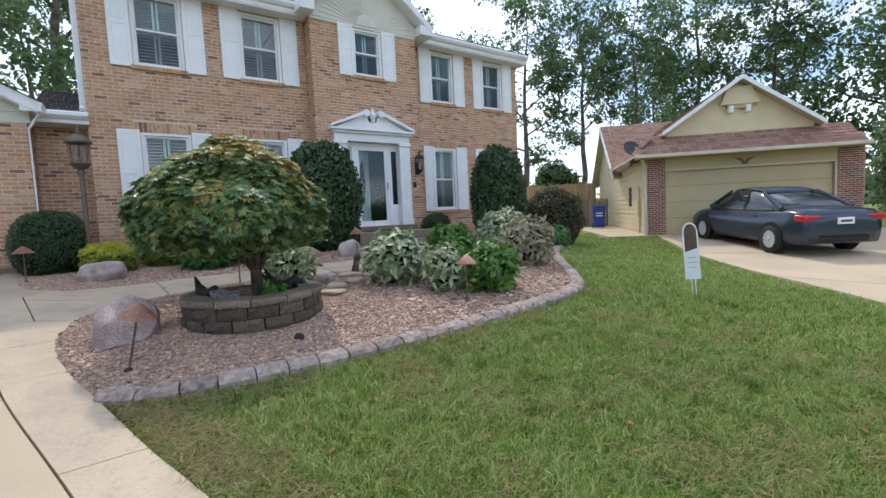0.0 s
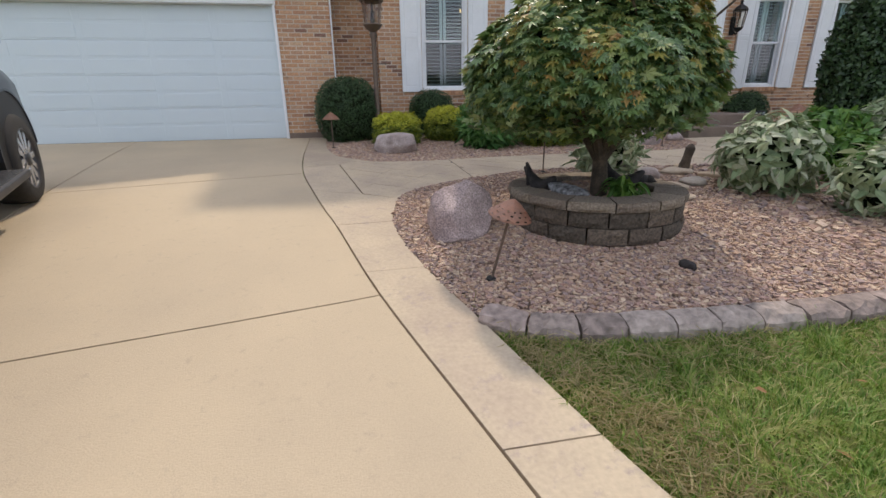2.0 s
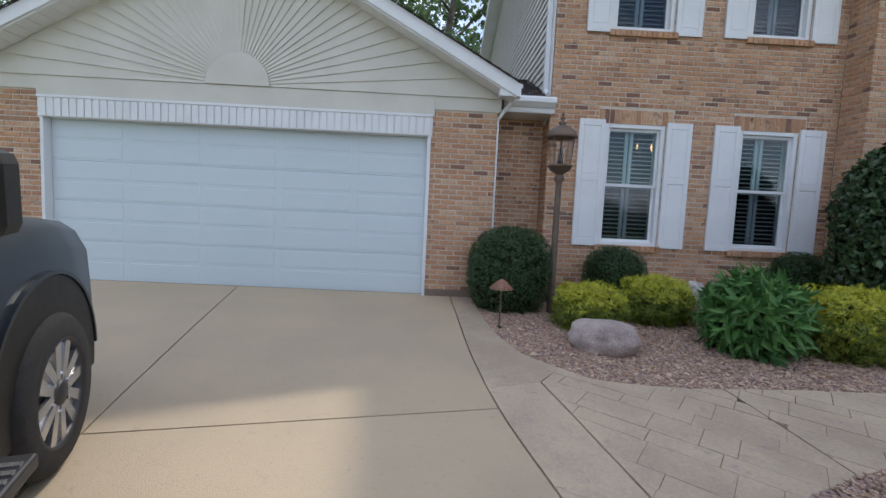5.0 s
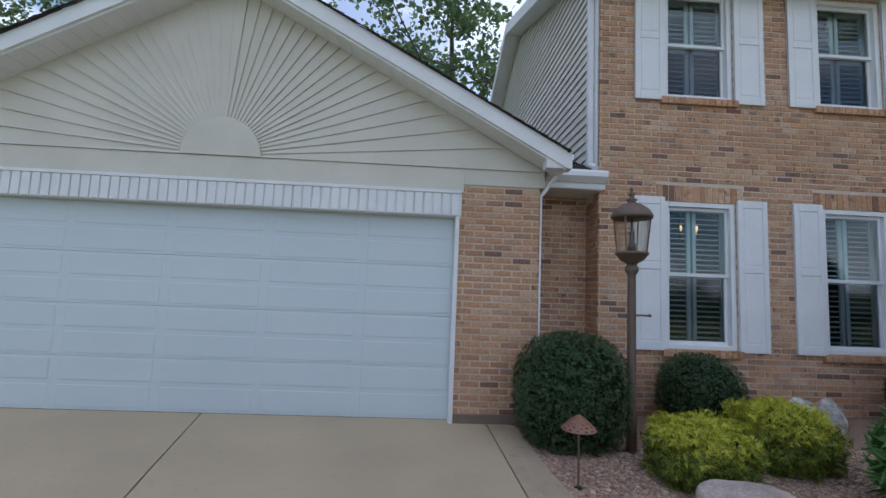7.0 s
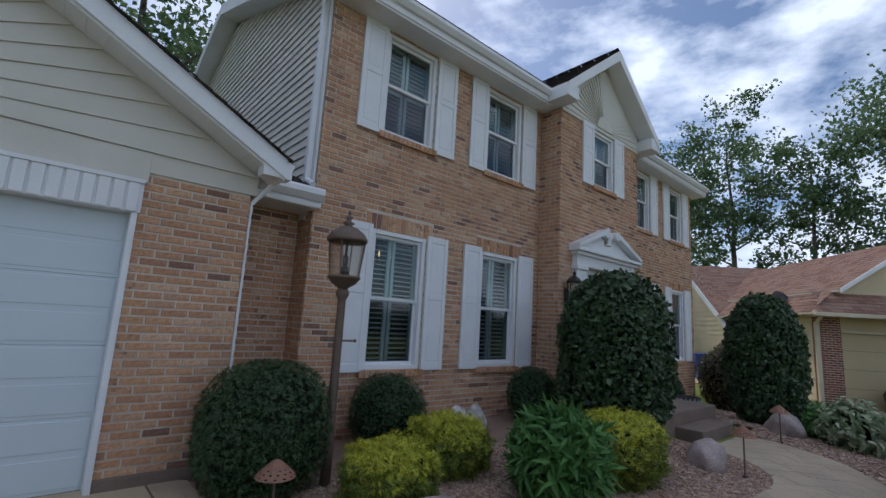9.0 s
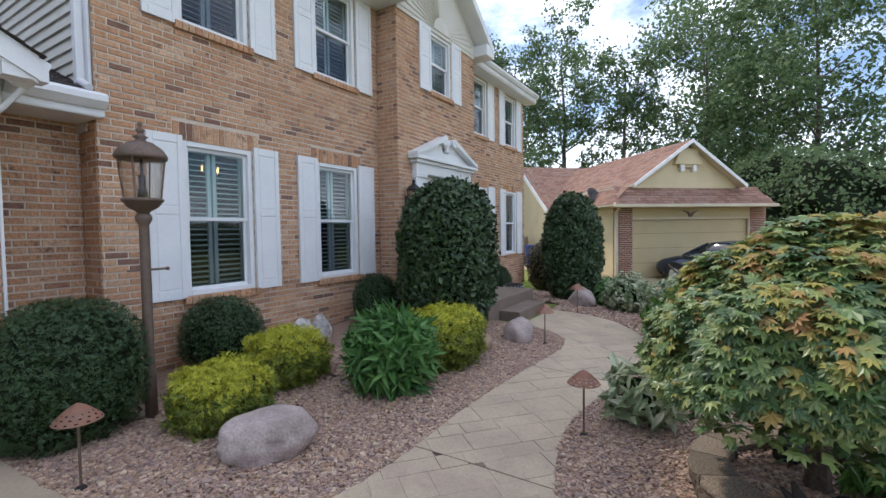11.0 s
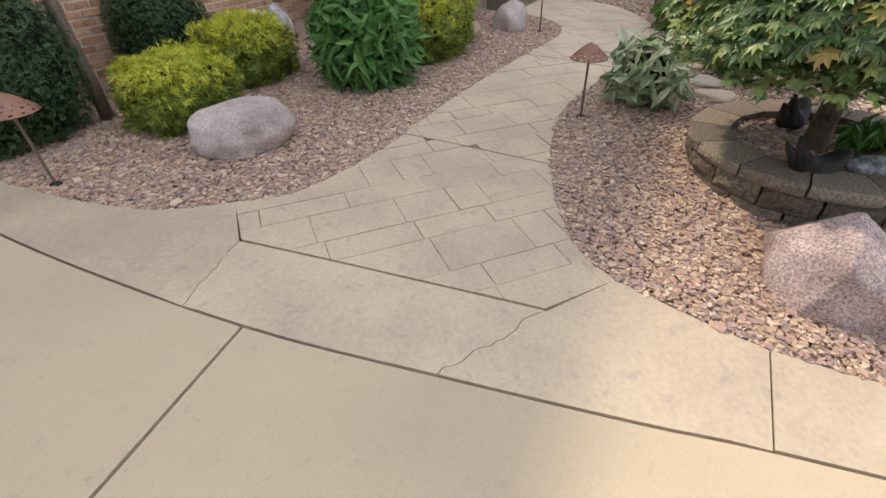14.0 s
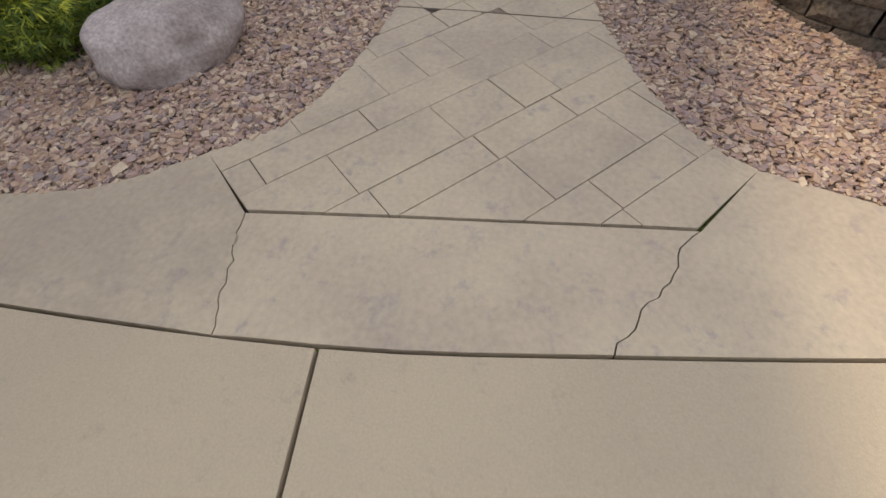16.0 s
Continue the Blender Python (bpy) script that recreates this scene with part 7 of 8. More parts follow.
for x, y, z in ((5.03, BAY_Y, 2.75), (7.47, BAY_Y, 2.72)):
    wl = thing("wall_lantern", "dark metal wall lantern beside the front door", "wall lamp", pose(x, y - 0.008, z), "wall lanterns")
    bm = bmesh.new()
    box(bm, (-0.05, -0.03, -0.16), (0.05, 0, 0.16), 0.01)
    tube(bm, (0, -0.02, -0.08), (0, -0.14, -0.16), 0.014)
    tube(bm, (0, -0.14, -0.16), (0, -0.16, -0.10), 0.014)
    part("bracket", bm, "black", wl)
    bm = bmesh.new()
    lathe(bm, [(0.02, -0.12), (0.05, -0.10), (0.085, -0.06), (0.09, -0.045), (0.06, -0.045)], 8, (0, -0.16, 0))
    lathe(bm, [(0.125, 0.24), (0.13, 0.255), (0.09, 0.31), (0.03, 0.35), (0.02, 0.38), (0.035, 0.40), (0.01, 0.43), (0.0, 0.46)], 8, (0, -0.16, 0))
    for k in range(8):
        a = 2 * math.pi * k / 8
        tube(bm, (0.08 * math.cos(a), -0.16 + 0.08 * math.sin(a), -0.05), (0.118 * math.cos(a), -0.16 + 0.118 * math.sin(a), 0.25), 0.006, n=6)
    part("lantern", bm, "black", wl)
    bm = bmesh.new()
    lathe(bm, [(0.076, -0.045), (0.112, 0.245)], 8, (0, -0.16, 0), False)
    part("glass", bm, "lamp_glass", wl)
    bm = bmesh.new()
    tube(bm, (0, -0.16, -0.04), (0, -0.16, 0.10), 0.016)
    part("bulb", bm, "bulb", wl)
bm = bmesh.new()
box(bm, (7.34, BAY_Y - 0.014, 2.22), (7.44, BAY_Y - 0.006, 2.36), 0.003)
tagged(part("house_number_plate", bm, "black"), "small dark plaque on the brick beside the door", "plaque")

# latticed pot by the porch
pot = thing("plant_pot", "grey latticed pot with a low plant beside the porch", "plant pot", pose(7.35, 10.15, ground_at(7.3, 10.15)))
bm = bmesh.new()
lathe(bm, [(0.12, 0), (0.19, 0.14), (0.20, 0.30), (0.165, 0.30), (0.15, 0.16), (0.0, 0.1)], 18)
part("pot", bm, "iron", pot, smooth=True)
for k in range(18):
    for s in (-1, 1):
        a = 2 * math.pi * k / 18
        bm = bmesh.new()
        b = a + s * 0.5
        tube(bm, (0.15 * math.cos(a), 0.15 * math.sin(a), 0.06), (0.205 * math.cos(b), 0.205 * math.sin(b), 0.28), 0.006, n=5)
        part("lattice", bm, "louver", pot)

# ---- foliage ----
def star_leaf(lobes=5, notch=0.20):
    """A palmate leaf about 1 long, tip towards +y: a fan round its base."""
    v = [(0, 0.30, 0.03)]
    angs = np.linspace(-115, 115, lobes)
    for i, a in enumerate(angs):
        ln = 0.74 - 0.0024 * abs(a)
        v.append((ln * math.sin(radians(a)), 0.30 + ln * math.cos(radians(a)), -0.10))
        if i < lobes - 1:
            m = (a + angs[i + 1]) / 2
            v.append((notch * math.sin(radians(m)), 0.30 + notch * math.cos(radians(m)), 0.0))
    v.append((0, 0.06, 0))
    n = len(v)
    return np.array(v), np.array([(0, i, i + 1) for i in range(1, n - 1)] + [(0, n - 1, 1)])


def oval_leaf(w=0.5):
    v = [(0, 0, 0), (w * 0.42, 0.3, 0.06), (w * 0.5, 0.55, 0.04), (0, 1.0, -0.06), (-w * 0.5, 0.55, 0.04), (-w * 0.42, 0.3, 0.06), (0, 0.5, -0.02)]
    return np.array(v), np.array([(6, 0, 1), (6, 1, 2), (6, 2, 3), (6, 3, 4), (6, 4, 5), (6, 5, 0)])


def lance_leaf(w=0.28, bend=0.35):
    v, f = [], []
    prof = [(0, 0.25), (0.3, 1.0), (0.65, 0.75), (1.0, 0.03)]
    for y, k in prof:
        z = -bend * y * y
        v += [(-w / 2 * k, y, z + 0.03 * k), (0, y, z - 0.02), (w / 2 * k, y, z + 0.03 * k)]
    for i in range(3):
        a = 3 * i
        f += [(a, a + 1, a + 4), (a, a + 4, a + 3), (a + 1, a + 2, a + 5), (a + 1, a + 5, a + 4)]
    return np.array(v), np.array(f)


def sprig():
    """A feathery tuft: three narrow blades."""
    v, f = [], []
    for k, a in enumerate((-0.5, 0.0, 0.5)):
        c, s = math.cos(a), math.sin(a)
        b = len(v)
        for x, y, z in ((-0.06, 0, 0), (0.06, 0, 0), (0.05, 0.6, 0.06), (0.0, 1.0, -0.02), (-0.05, 0.6, 0.06)):
            v.append((x * c + y * s, y * c - x * s, z))
        f += [(b, b + 1, b + 2), (b, b + 2, b + 4), (b + 4, b + 2, b + 3)]
    return np.array(v), np.array(f)


def unit(a):
    return a / np.maximum(np.linalg.norm(a, axis=-1, keepdims=True), 1e-9)


def scatter(name, template, pos, normal, tip, size, mat, parent, seed=0):
    """Leaves at pos, faces along normal, tips along tip."""
    r = np.random.RandomState(seed)
    tv, tf = template
    n = unit(normal)
    t = unit(tip - n * (tip * n).sum(-1, keepdims=True) + 1e-6)
    b = np.cross(t, n)
    s = (size * np.exp(r.normal(0, 0.2, len(pos))))[:, None, None]
    v = pos[:, None, :] + s * (tv[None, :, 0, None] * b[:, None] + tv[None, :, 1, None] * t[:, None] + tv[None, :, 2, None] * n[:, None])
    f = tf[None] + (np.arange(len(pos)) * len(tv))[:, None, None]
    ob = raw(name, v.reshape(-1, 3), f.reshape(-1, tf.shape[1]), mat, parent)
    return ob


def lumps(d, seed, amp, freq):
    return np.array([noise.noise(Vector(p) * freq + Vector((seed * 2.7, seed, seed * 0.6))) for p in d]) * amp


def shell_points(n, radii, seed, low=-0.6, amp=0.08, freq=2.2, depth=0.14, power=2.0):
    """Points in the outer skin of a rounded body, and their outward ways; power over 2 squares the body off."""
    r = np.random.RandomState(seed)
    d = unit(r.normal(size=(int(n * 1.8), 3)))
    d = d[d[:, 2] > low][:n]
    k = 1.0 / (np.abs(d) ** power).sum(-1) ** (1 / power)
    k = k * (1 + lumps(d, seed, amp, freq)) * (1 - depth * r.uniform(0, 1, len(d)) ** 1.6)
    p = d * k[:, None] * np.array(radii)
    return p, unit(d / np.array(radii))


def core_mesh(radii, seed, low=-0.6, amp=0.08, freq=2.2, power=2.0, shrink=0.86):
    bm = bmesh.new()
    bmesh.ops.create_icosphere(bm, subdivisions=4, radius=1)
    for v in bm.verts:
        d = v.co.normalized()
        k = 1.0 / sum(abs(c) ** power for c in d) ** (1 / power)
        k *= 1 + amp * noise.noise(d * freq + Vector((seed * 2.7, seed, seed * 0.6)))
        p = d * k * shrink
        p.z = max(p.z, low)
        v.co = Vector((p.x * radii[0], p.y * radii[1], p.z * radii[2]))
    return bm


def bush(name, label, at, radii, count, leaf, size, mat, seed, low=-0.75, amp=0.07, freq=2.2, depth=0.14, power=2.0, up=0.25, spread=0.55, group="", cat="shrub", droop=0.0, stem=True, outward=0.35, shrink=0.86, crest=None):
    """A shrub: stem, near-black core for the shade inside, and leaves in its skin."""
    x, y = at
    z = ground_at(x, y)
    b = thing(name, label, cat, pose(x, y, z - 0.02), group)
    cz = radii[2] * abs(low) * 0.98 + 0.02
    if stem:
        bm = bmesh.new()
        tube(bm, (0, 0, -0.05), (0.01, 0, cz), 0.03, 0.02, 8)
        part("stem", bm, "bark", b)
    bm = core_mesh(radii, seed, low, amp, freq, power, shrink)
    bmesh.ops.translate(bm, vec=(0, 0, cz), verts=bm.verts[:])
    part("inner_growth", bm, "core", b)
    p, n = shell_points(count, radii, seed, low, amp, freq, depth, power)
    r = np.random.RandomState(seed + 500)
    face = unit(n + r.normal(0, spread, n.shape) + np.array([0, 0, up]))
    tip = r.normal(0, 0.7, n.shape) + n * outward + np.array([0, 0, -droop + 0.3 * (droop == 0)])
    p[:, 2] += cz
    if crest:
        # crest: paler leaves on the tips that face upwards
        upward = n[:, 2] + r.normal(0, 0.28, len(n)) > 0.38
        scatter("new_growth", leaf, p[upward], face[upward], tip[upward], size, crest, b, seed + 1)
        p, face, tip = p[~upward], face[~upward], tip[~upward]
    scatter("foliage", leaf, p, face, tip, size, mat, b, seed)
    return b


# clipped dark shrubs by the house
bush("boxwood", "large dark green clipped yew beside the lamp post", (0.10, 10.72), (0.52, 0.46, 0.55), 9500, sprig(), 0.038, "box", 2, -0.85, 0.05, 2.0, power=2.6)
bush("boxwood", "small dark clipped round shrub under the window", (1.58, 11.08), (0.41, 0.38, 0.41), 6000, sprig(), 0.034, "box", 3, -0.9, 0.05, power=2.3)
bush("boxwood", "small dark clipped round shrub under the window", (4.03, 11.0), (0.37, 0.34, 0.40), 5500, sprig(), 0.034, "box", 4, -0.9, 0.05, power=2.3)
bush("boxwood", "low dark clipped shrub beside the porch", (7.75, 10.75), (0.42, 0.36, 0.36), 3600, sprig(), 0.045, "box", 5, -0.8, 0.06)
# tall clipped hollies
bush("holly", "tall dark glossy clipped holly beside the front door", (4.45, 9.98), (0.73, 0.68, 1.11), 14500, oval_leaf(0.6), 0.066, "holly", 6, -0.95, 0.09, 3.4, power=2.5, spread=0.7, up=0.1)
bush("holly", "tall dark glossy clipped holly at the end of the house", (8.64, 9.30), (0.65, 0.62, 1.22), 12500, oval_leaf(0.6), 0.068, "holly", 7, -0.93, 0.08, 3.0, power=2.3, spread=0.7, up=0.1)
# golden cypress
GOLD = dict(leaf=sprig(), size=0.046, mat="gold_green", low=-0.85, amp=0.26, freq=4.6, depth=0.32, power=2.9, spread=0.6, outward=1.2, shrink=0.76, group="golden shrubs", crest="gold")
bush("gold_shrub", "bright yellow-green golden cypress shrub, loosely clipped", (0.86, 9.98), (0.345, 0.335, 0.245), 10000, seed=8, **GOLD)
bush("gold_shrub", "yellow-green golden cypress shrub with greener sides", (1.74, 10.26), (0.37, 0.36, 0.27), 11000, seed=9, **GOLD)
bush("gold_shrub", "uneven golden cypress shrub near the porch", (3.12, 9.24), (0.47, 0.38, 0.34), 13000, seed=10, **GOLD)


def clump(name, label, at, n, length, width, mat, seed, rise=0.55, cat="plant", spread=0.12, group="", bend=0.6, levels=(0.35, 1.0)):
    """A perennial: stems from one root, long arching leaves all along them."""
    r = np.random.RandomState(seed)
    z = ground_at(*at)
    b = thing(name, label, cat, pose(at[0], at[1], z - 0.01), group)
    ns = max(8, n // 14)
    a = r.uniform(0, 2 * np.pi, ns)
    lean = r.uniform(0.05, 1.0, ns) ** 0.7
    h = rise * r.uniform(0.75, 1.1, ns) * (1 - 0.35 * lean)
    top = np.stack([np.cos(a) * lean * length * 1.25, np.sin(a) * lean * length * 1.25, h], 1)
    foot = np.stack([np.cos(a) * spread * lean, np.sin(a) * spread * lean, 0 * a], 1)
    for k in range(min(ns, 22)):
        bm = bmesh.new()
        tube(bm, foot[k], top[k], 0.006, 0.003, 5)
        part("stem", bm, "box", b)
    i = r.randint(0, ns, n)
    k = r.uniform(levels[0], levels[1], n)[:, None]
    p = foot[i] * (1 - k) + top[i] * k
    out = unit(np.stack([np.cos(a[i]), np.sin(a[i]), 0 * a[i]], 1) * (0.3 + lean[i][:, None]) + r.normal(0, 0.75, (n, 3)) * np.array([1, 1, 0.35]))
    tip = out + np.array([0, 0, 0.6])
    face = unit(np.array([0, 0, 1.0]) + r.normal(0, 0.35, (n, 3)) + out * 0.35)
    scatter("foliage", lance_leaf(width / length, bend), p, face, tip, length, mat, b, seed)
    return b


bush("peony", "bushy green peony with broad pointed leaves in gravel", (2.18, 9.28), (0.39, 0.38, 0.37), 1900, lance_leaf(0.25, 0.16), 0.165, "peony", 11, -0.9, 0.34, 4.2, 0.5, 2.0, 0.3, 0.75, outward=1.5, shrink=0.55, cat="perennial")
bush("leafy_shrub", "grey-green leafy shrub beside the planter", (2.88, 7.12), (0.31, 0.29, 0.26), 430, lance_leaf(0.30, 0.16), 0.145, "silver", 12, -0.9, 0.25, 3.0, 0.4, 2.0, 0.4, 0.55, "leafy shrubs", outward=1.1, shrink=0.5)
for k, (x, y, rad, h, n, ln, mat, lab) in enumerate((
        (4.04, 6.30, 0.42, 0.38, 1000, 0.115, "silver", "broad grey-green leafy shrub in the gravel"),
        (4.32, 5.58, 0.27, 0.31, 420, 0.105, "silver", "smaller grey-green shrub by the garden light"),
        (4.78, 5.25, 0.33, 0.32, 720, 0.110, "lime", "bright green leafy shrub near the lawn"),
        (5.50, 7.05, 0.40, 0.34, 900, 0.125, "lime", "bright green perennial behind the grey shrub"),
        (5.05, 6.40, 0.24, 0.26, 380, 0.110, "lime", "bright green perennial behind the grey shrub"),
        (6.40, 6.25, 0.46, 0.42, 1000, 0.110, "dry", "pale drying shrub with drooping leaves"),
        (6.70, 7.10, 0.46, 0.44, 1050, 0.115, "silver", "grey-green shrub with pale leaves"),
        (7.75, 8.0, 0.48, 0.38, 1100, 0.115, "silver", "grey-green shrub with pale leaves"),
        (8.25, 8.35, 0.36, 0.28, 800, 0.115, "peony", "dark green perennial by the boulder"),
        (10.2, 8.95, 0.45, 0.30, 800, 0.12, "peony", "dark green perennial at the end of the bed"))):
    bush("leafy_shrub", lab, (x, y), (rad, rad * 0.92, h), n, lance_leaf(0.42, 0.3), ln, mat, 60 + k, -0.9, 0.26, 3.0, 0.35, 2.0, 0.5, 0.55, "leafy shrubs", outward=1.0, shrink=0.62)
bush("red_maple", "low dark purple-green maple mound behind the bed", (12.2, 10.7), (1.0, 0.95, 1.0), 6000, oval_leaf(0.4), 0.085, "red_maple", 30, -0.8, 0.14, 2.2, droop=0.6, cat="tree", spread=0.6)
clump("planter_plant", "small green plant at the maple's foot", (2.30, 5.80), 130, 0.10, 0.03, "lime", 80, 0.22, "plant", 0.06).location.z += 0.20


# ---- the dwarf maple in the planter ----
def maple():
    z = pz + 0.185
    t = thing("japanese_maple", "dwarf maple with a dense green dome of pointed leaves", "tree", pose(2.2, 6.05, z))
    r = np.random.RandomState(77)
    bm = bmesh.new()
    tube(bm, (0.02, 0, -0.05), (0.0, 0.0, 0.36), 0.075, 0.055, 12)
    part("trunk", bm, "bark", t, "dark twisting trunk")
    for k in range(7):
        a = k * 2 * math.pi / 7 + 0.3
        p0 = Vector((0, 0, 0.30))
        p1 = Vector((0.22 * math.cos(a), 0.22 * math.sin(a), 0.64 + 0.08 * (k % 3)))
        p2 = Vector((0.58 * math.cos(a + 0.2), 0.58 * math.sin(a + 0.2), 1.0 + 0.1 * (k % 2)))
        bm = bmesh.new()
        tube(bm, p0, p1, 0.042, 0.028, 9)
        tube(bm, p1, p2, 0.028, 0.012, 8)
        for s in (-0.5, 0.5):
            p3 = Vector((0.82 * math.cos(a + s), 0.82 * math.sin(a + s), 0.94 + 0.22 * (k % 3)))
            tube(bm, p1.lerp(p2, 0.6), p3, 0.014, 0.006, 6)
        part("limb", bm, "bark", t)
    # crown: an uneven dome, hollow below, with hanging edges
    R = np.array([0.88, 0.90, 0.85])
    c = np.array([-0.17, 0.02, 0.79])
    # solid near-black dome painted as the crown's inner shade
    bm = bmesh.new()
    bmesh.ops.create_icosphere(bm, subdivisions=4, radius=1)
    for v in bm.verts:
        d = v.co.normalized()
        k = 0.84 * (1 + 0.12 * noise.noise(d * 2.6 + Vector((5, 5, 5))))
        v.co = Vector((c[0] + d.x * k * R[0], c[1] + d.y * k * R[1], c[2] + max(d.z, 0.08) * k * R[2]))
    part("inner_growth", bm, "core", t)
    n = 14500
    d = unit(r.normal(size=(n * 2, 3)))
    d = d[d[:, 2] > -0.04 + 0.16 * lumps(d, 33, 1.0, 2.2)][:n]
    k = (1 + lumps(d, 9, 0.15, 2.8) + lumps(d, 4, 0.05, 6.0)) * (1 - 0.16 * r.uniform(0, 1, len(d)) ** 1.5)
    p = c + d * k[:, None] * R
    face = unit(d * 0.8 + np.array([0, 0, 0.75]) + r.normal(0, 0.38, d.shape))
    tip = d * np.array([1, 1, 0]) * 0.9 + np.array([0, 0, -0.55]) + r.normal(0, 0.5, d.shape)
    # sunlit top and some haze put into leaf colour, among burnt tips
    lit_and_burnt = (lumps(d, 21, 1.0, 3.2) + 0.85 * d[:, 2] + r.normal(0, 0.22, len(d))) > 0.80
    lit_and_burnt |= r.uniform(0, 1, len(d)) < 0.08
    scatter("foliage", star_leaf(7, 0.36), p[~lit_and_burnt], face[~lit_and_burnt], tip[~lit_and_burnt], 0.072, "maple", t, 1)
    scatter("sunburnt_leaves", star_leaf(7, 0.36), p[lit_and_burnt], face[lit_and_burnt], tip[lit_and_burnt], 0.068, "maple_tip", t, 2)["label"] = "yellow and orange leaf tips"
    # inner leaves seen from below
    n = 2600
    a, q = r.uniform(0, 2 * np.pi, n), np.sqrt(r.uniform(0.05, 0.8, n))
    p = np.stack([c[0] + np.cos(a) * q, c[1] + np.sin(a) * q, c[2] - 0.02 + r.uniform(-0.34, 0.15, n) * (1 - 0.55 * q)], 1)
    scatter("inner_leaves", star_leaf(5, 0.34), p, unit(r.normal(0, 0.5, (n, 3)) + np.array([0, 0, 1])), r.normal(0, 1, (n, 3)), 0.066, "maple", t, 3)


maple()


# ---- tall trees behind ----
def tall_tree(name, label, seed, height, spread, leaves, leaf_size, bare=0.35, dense=1.0, mat="tree_leaf", limbs=15):
    r = random.Random(seed)
    rr = np.random.RandomState(seed)
    t = thing(name, label, "tree", None, "tall trees")
    bm = bmesh.new()
    p = Vector((0, 0, -0.3))
    pts = [p]
    for k in range(8):
        p = p + Vector((r.uniform(-0.25, 0.25), r.uniform(-0.25, 0.25), height * 0.92 / 8))
        pts.append(p)
    r0 = height * 0.016
    for k in range(8):
        tube(bm, pts[k], pts[k + 1], r0 * (1 - k / 8.6), r0 * (1 - (k + 1) / 8.6), 9, False)
    tips = []
    for k in range(limbs):
        f = bare + (0.98 - bare) * (k + r.random()) / limbs
        i = min(int(f * 8), 7)
        a = pts[i].lerp(pts[i + 1], f * 8 - i)
        an = k * 2.4 + r.uniform(-0.4, 0.4)
        ln = spread * (1.15 - 0.75 * abs(f - 0.55)) * r.uniform(0.7, 1.1)
        b = a + Vector((math.cos(an) * ln, math.sin(an) * ln, ln * r.uniform(0.45, 0.95)))
        m = a.lerp(b, 0.5) + Vector((0, 0, -0.08 * ln))
        rb = r0 * 0.42 * (1.1 - f)
        tube(bm, a, m, rb, rb * 0.7, 6, False)
        tube(bm, m, b, rb * 0.7, rb * 0.2, 6, False)
        tips += [(m, 0.5), (b, 0.8), (a.lerp(b, 0.75), 0.8)]
        for _ in range(2):
            e = m.lerp(b, r.random()) + Vector((r.uniform(-1, 1), r.uniform(-1, 1), r.uniform(-0.2, 0.8))) * ln * 0.42
            tube(bm, m.lerp(b, 0.3), e, rb * 0.4, rb * 0.12, 5, False)
            tips.append((e, 0.75))
    tips.append((pts[-1], 0.8))
    part("trunk", bm, "pale_bark", t)
    cen = np.array([q[0][:] for q in tips])
    wid = np.array([q[1] for q in tips])
    i = rr.randint(0, len(cen), leaves)
    sub = rr.normal(size=(len(cen), 5, 3)) * 0.55 * spread * 0.38
    j = rr.randint(0, 5, leaves)
    p = cen[i] + (sub[i, j] + rr.normal(size=(leaves, 3)) * np.array([1, 1, 0.75]) * spread * 0.13 * dense) * wid[i][:, None]
    face = unit(rr.normal(size=(leaves, 3)) + np.array([0, 0, 0.5]))
    scatter("crown", (np.array([(0, 0, 0), (0.36, 0.5, 0.08), (0, 1.0, -0.1), (-0.36, 0.5, 0.08)]), np.array([(0, 1, 2), (0, 2, 3)])), p, face, rr.normal(size=(leaves, 3)) + np.array([0, 0, -0.4]), leaf_size, mat, t, seed)
    return t


kinds = [tall_tree("tall_tree", "tall slender tree with airy green crown and gaps", 1, 21, 4.2, 7500, 0.29, 0.28, 0.80),
         tall_tree("tall_tree", "tall slender tree with airy green crown and gaps", 2, 19, 3.6, 6200, 0.28, 0.35, 0.75),
         tall_tree("tall_tree", "broad dense tall tree with dark green crown", 3, 22, 6.0, 13000, 0.34, 0.12, 1.0, limbs=22)]
spots = [(0, 26.5, 25.5, 0, 1.0), (1, 29.5, 22.5, 60, 1.0), (1, 33.0, 20.5, 200, 1.05), (0, 36.0, 17.5, 120, 1.05), (1, 36.0, 13.0, 300, 1.0), (2, 38.0, 7.5, 30, 1.0),
         (2, 34.0, 1.5, 150, 0.95), (0, 24.0, 33.0, 80, 0.95), (1, 19.0, 36.0, 10, 0.85), (0, -2.5, 34.0, 250, 0.85), (0, -0.5, 25.0, 130, 1.05), (1, 4.5, 36.5, 140, 0.95), (2, -12.0, 36.0, 70, 0.9), (2, -24, 30, 10, 0.9), (1, 45, 26, 210, 1.0),
         (2, 46, 5, 90, 1.0), (2, 38, -12, 30, 0.95)]
used = set()
for k, x, y, turn, s in spots:
    m = pose(x, y, ground_at(x, y), 0, 0, turn)
    if k in used:
        ob = copy_thing(kinds[k], m)
    else:
        ob = kinds[k]
        ob.matrix_basis = m
        used.add(k)
    ob.scale = (s * 0.84, s * 0.84, s * 0.84)
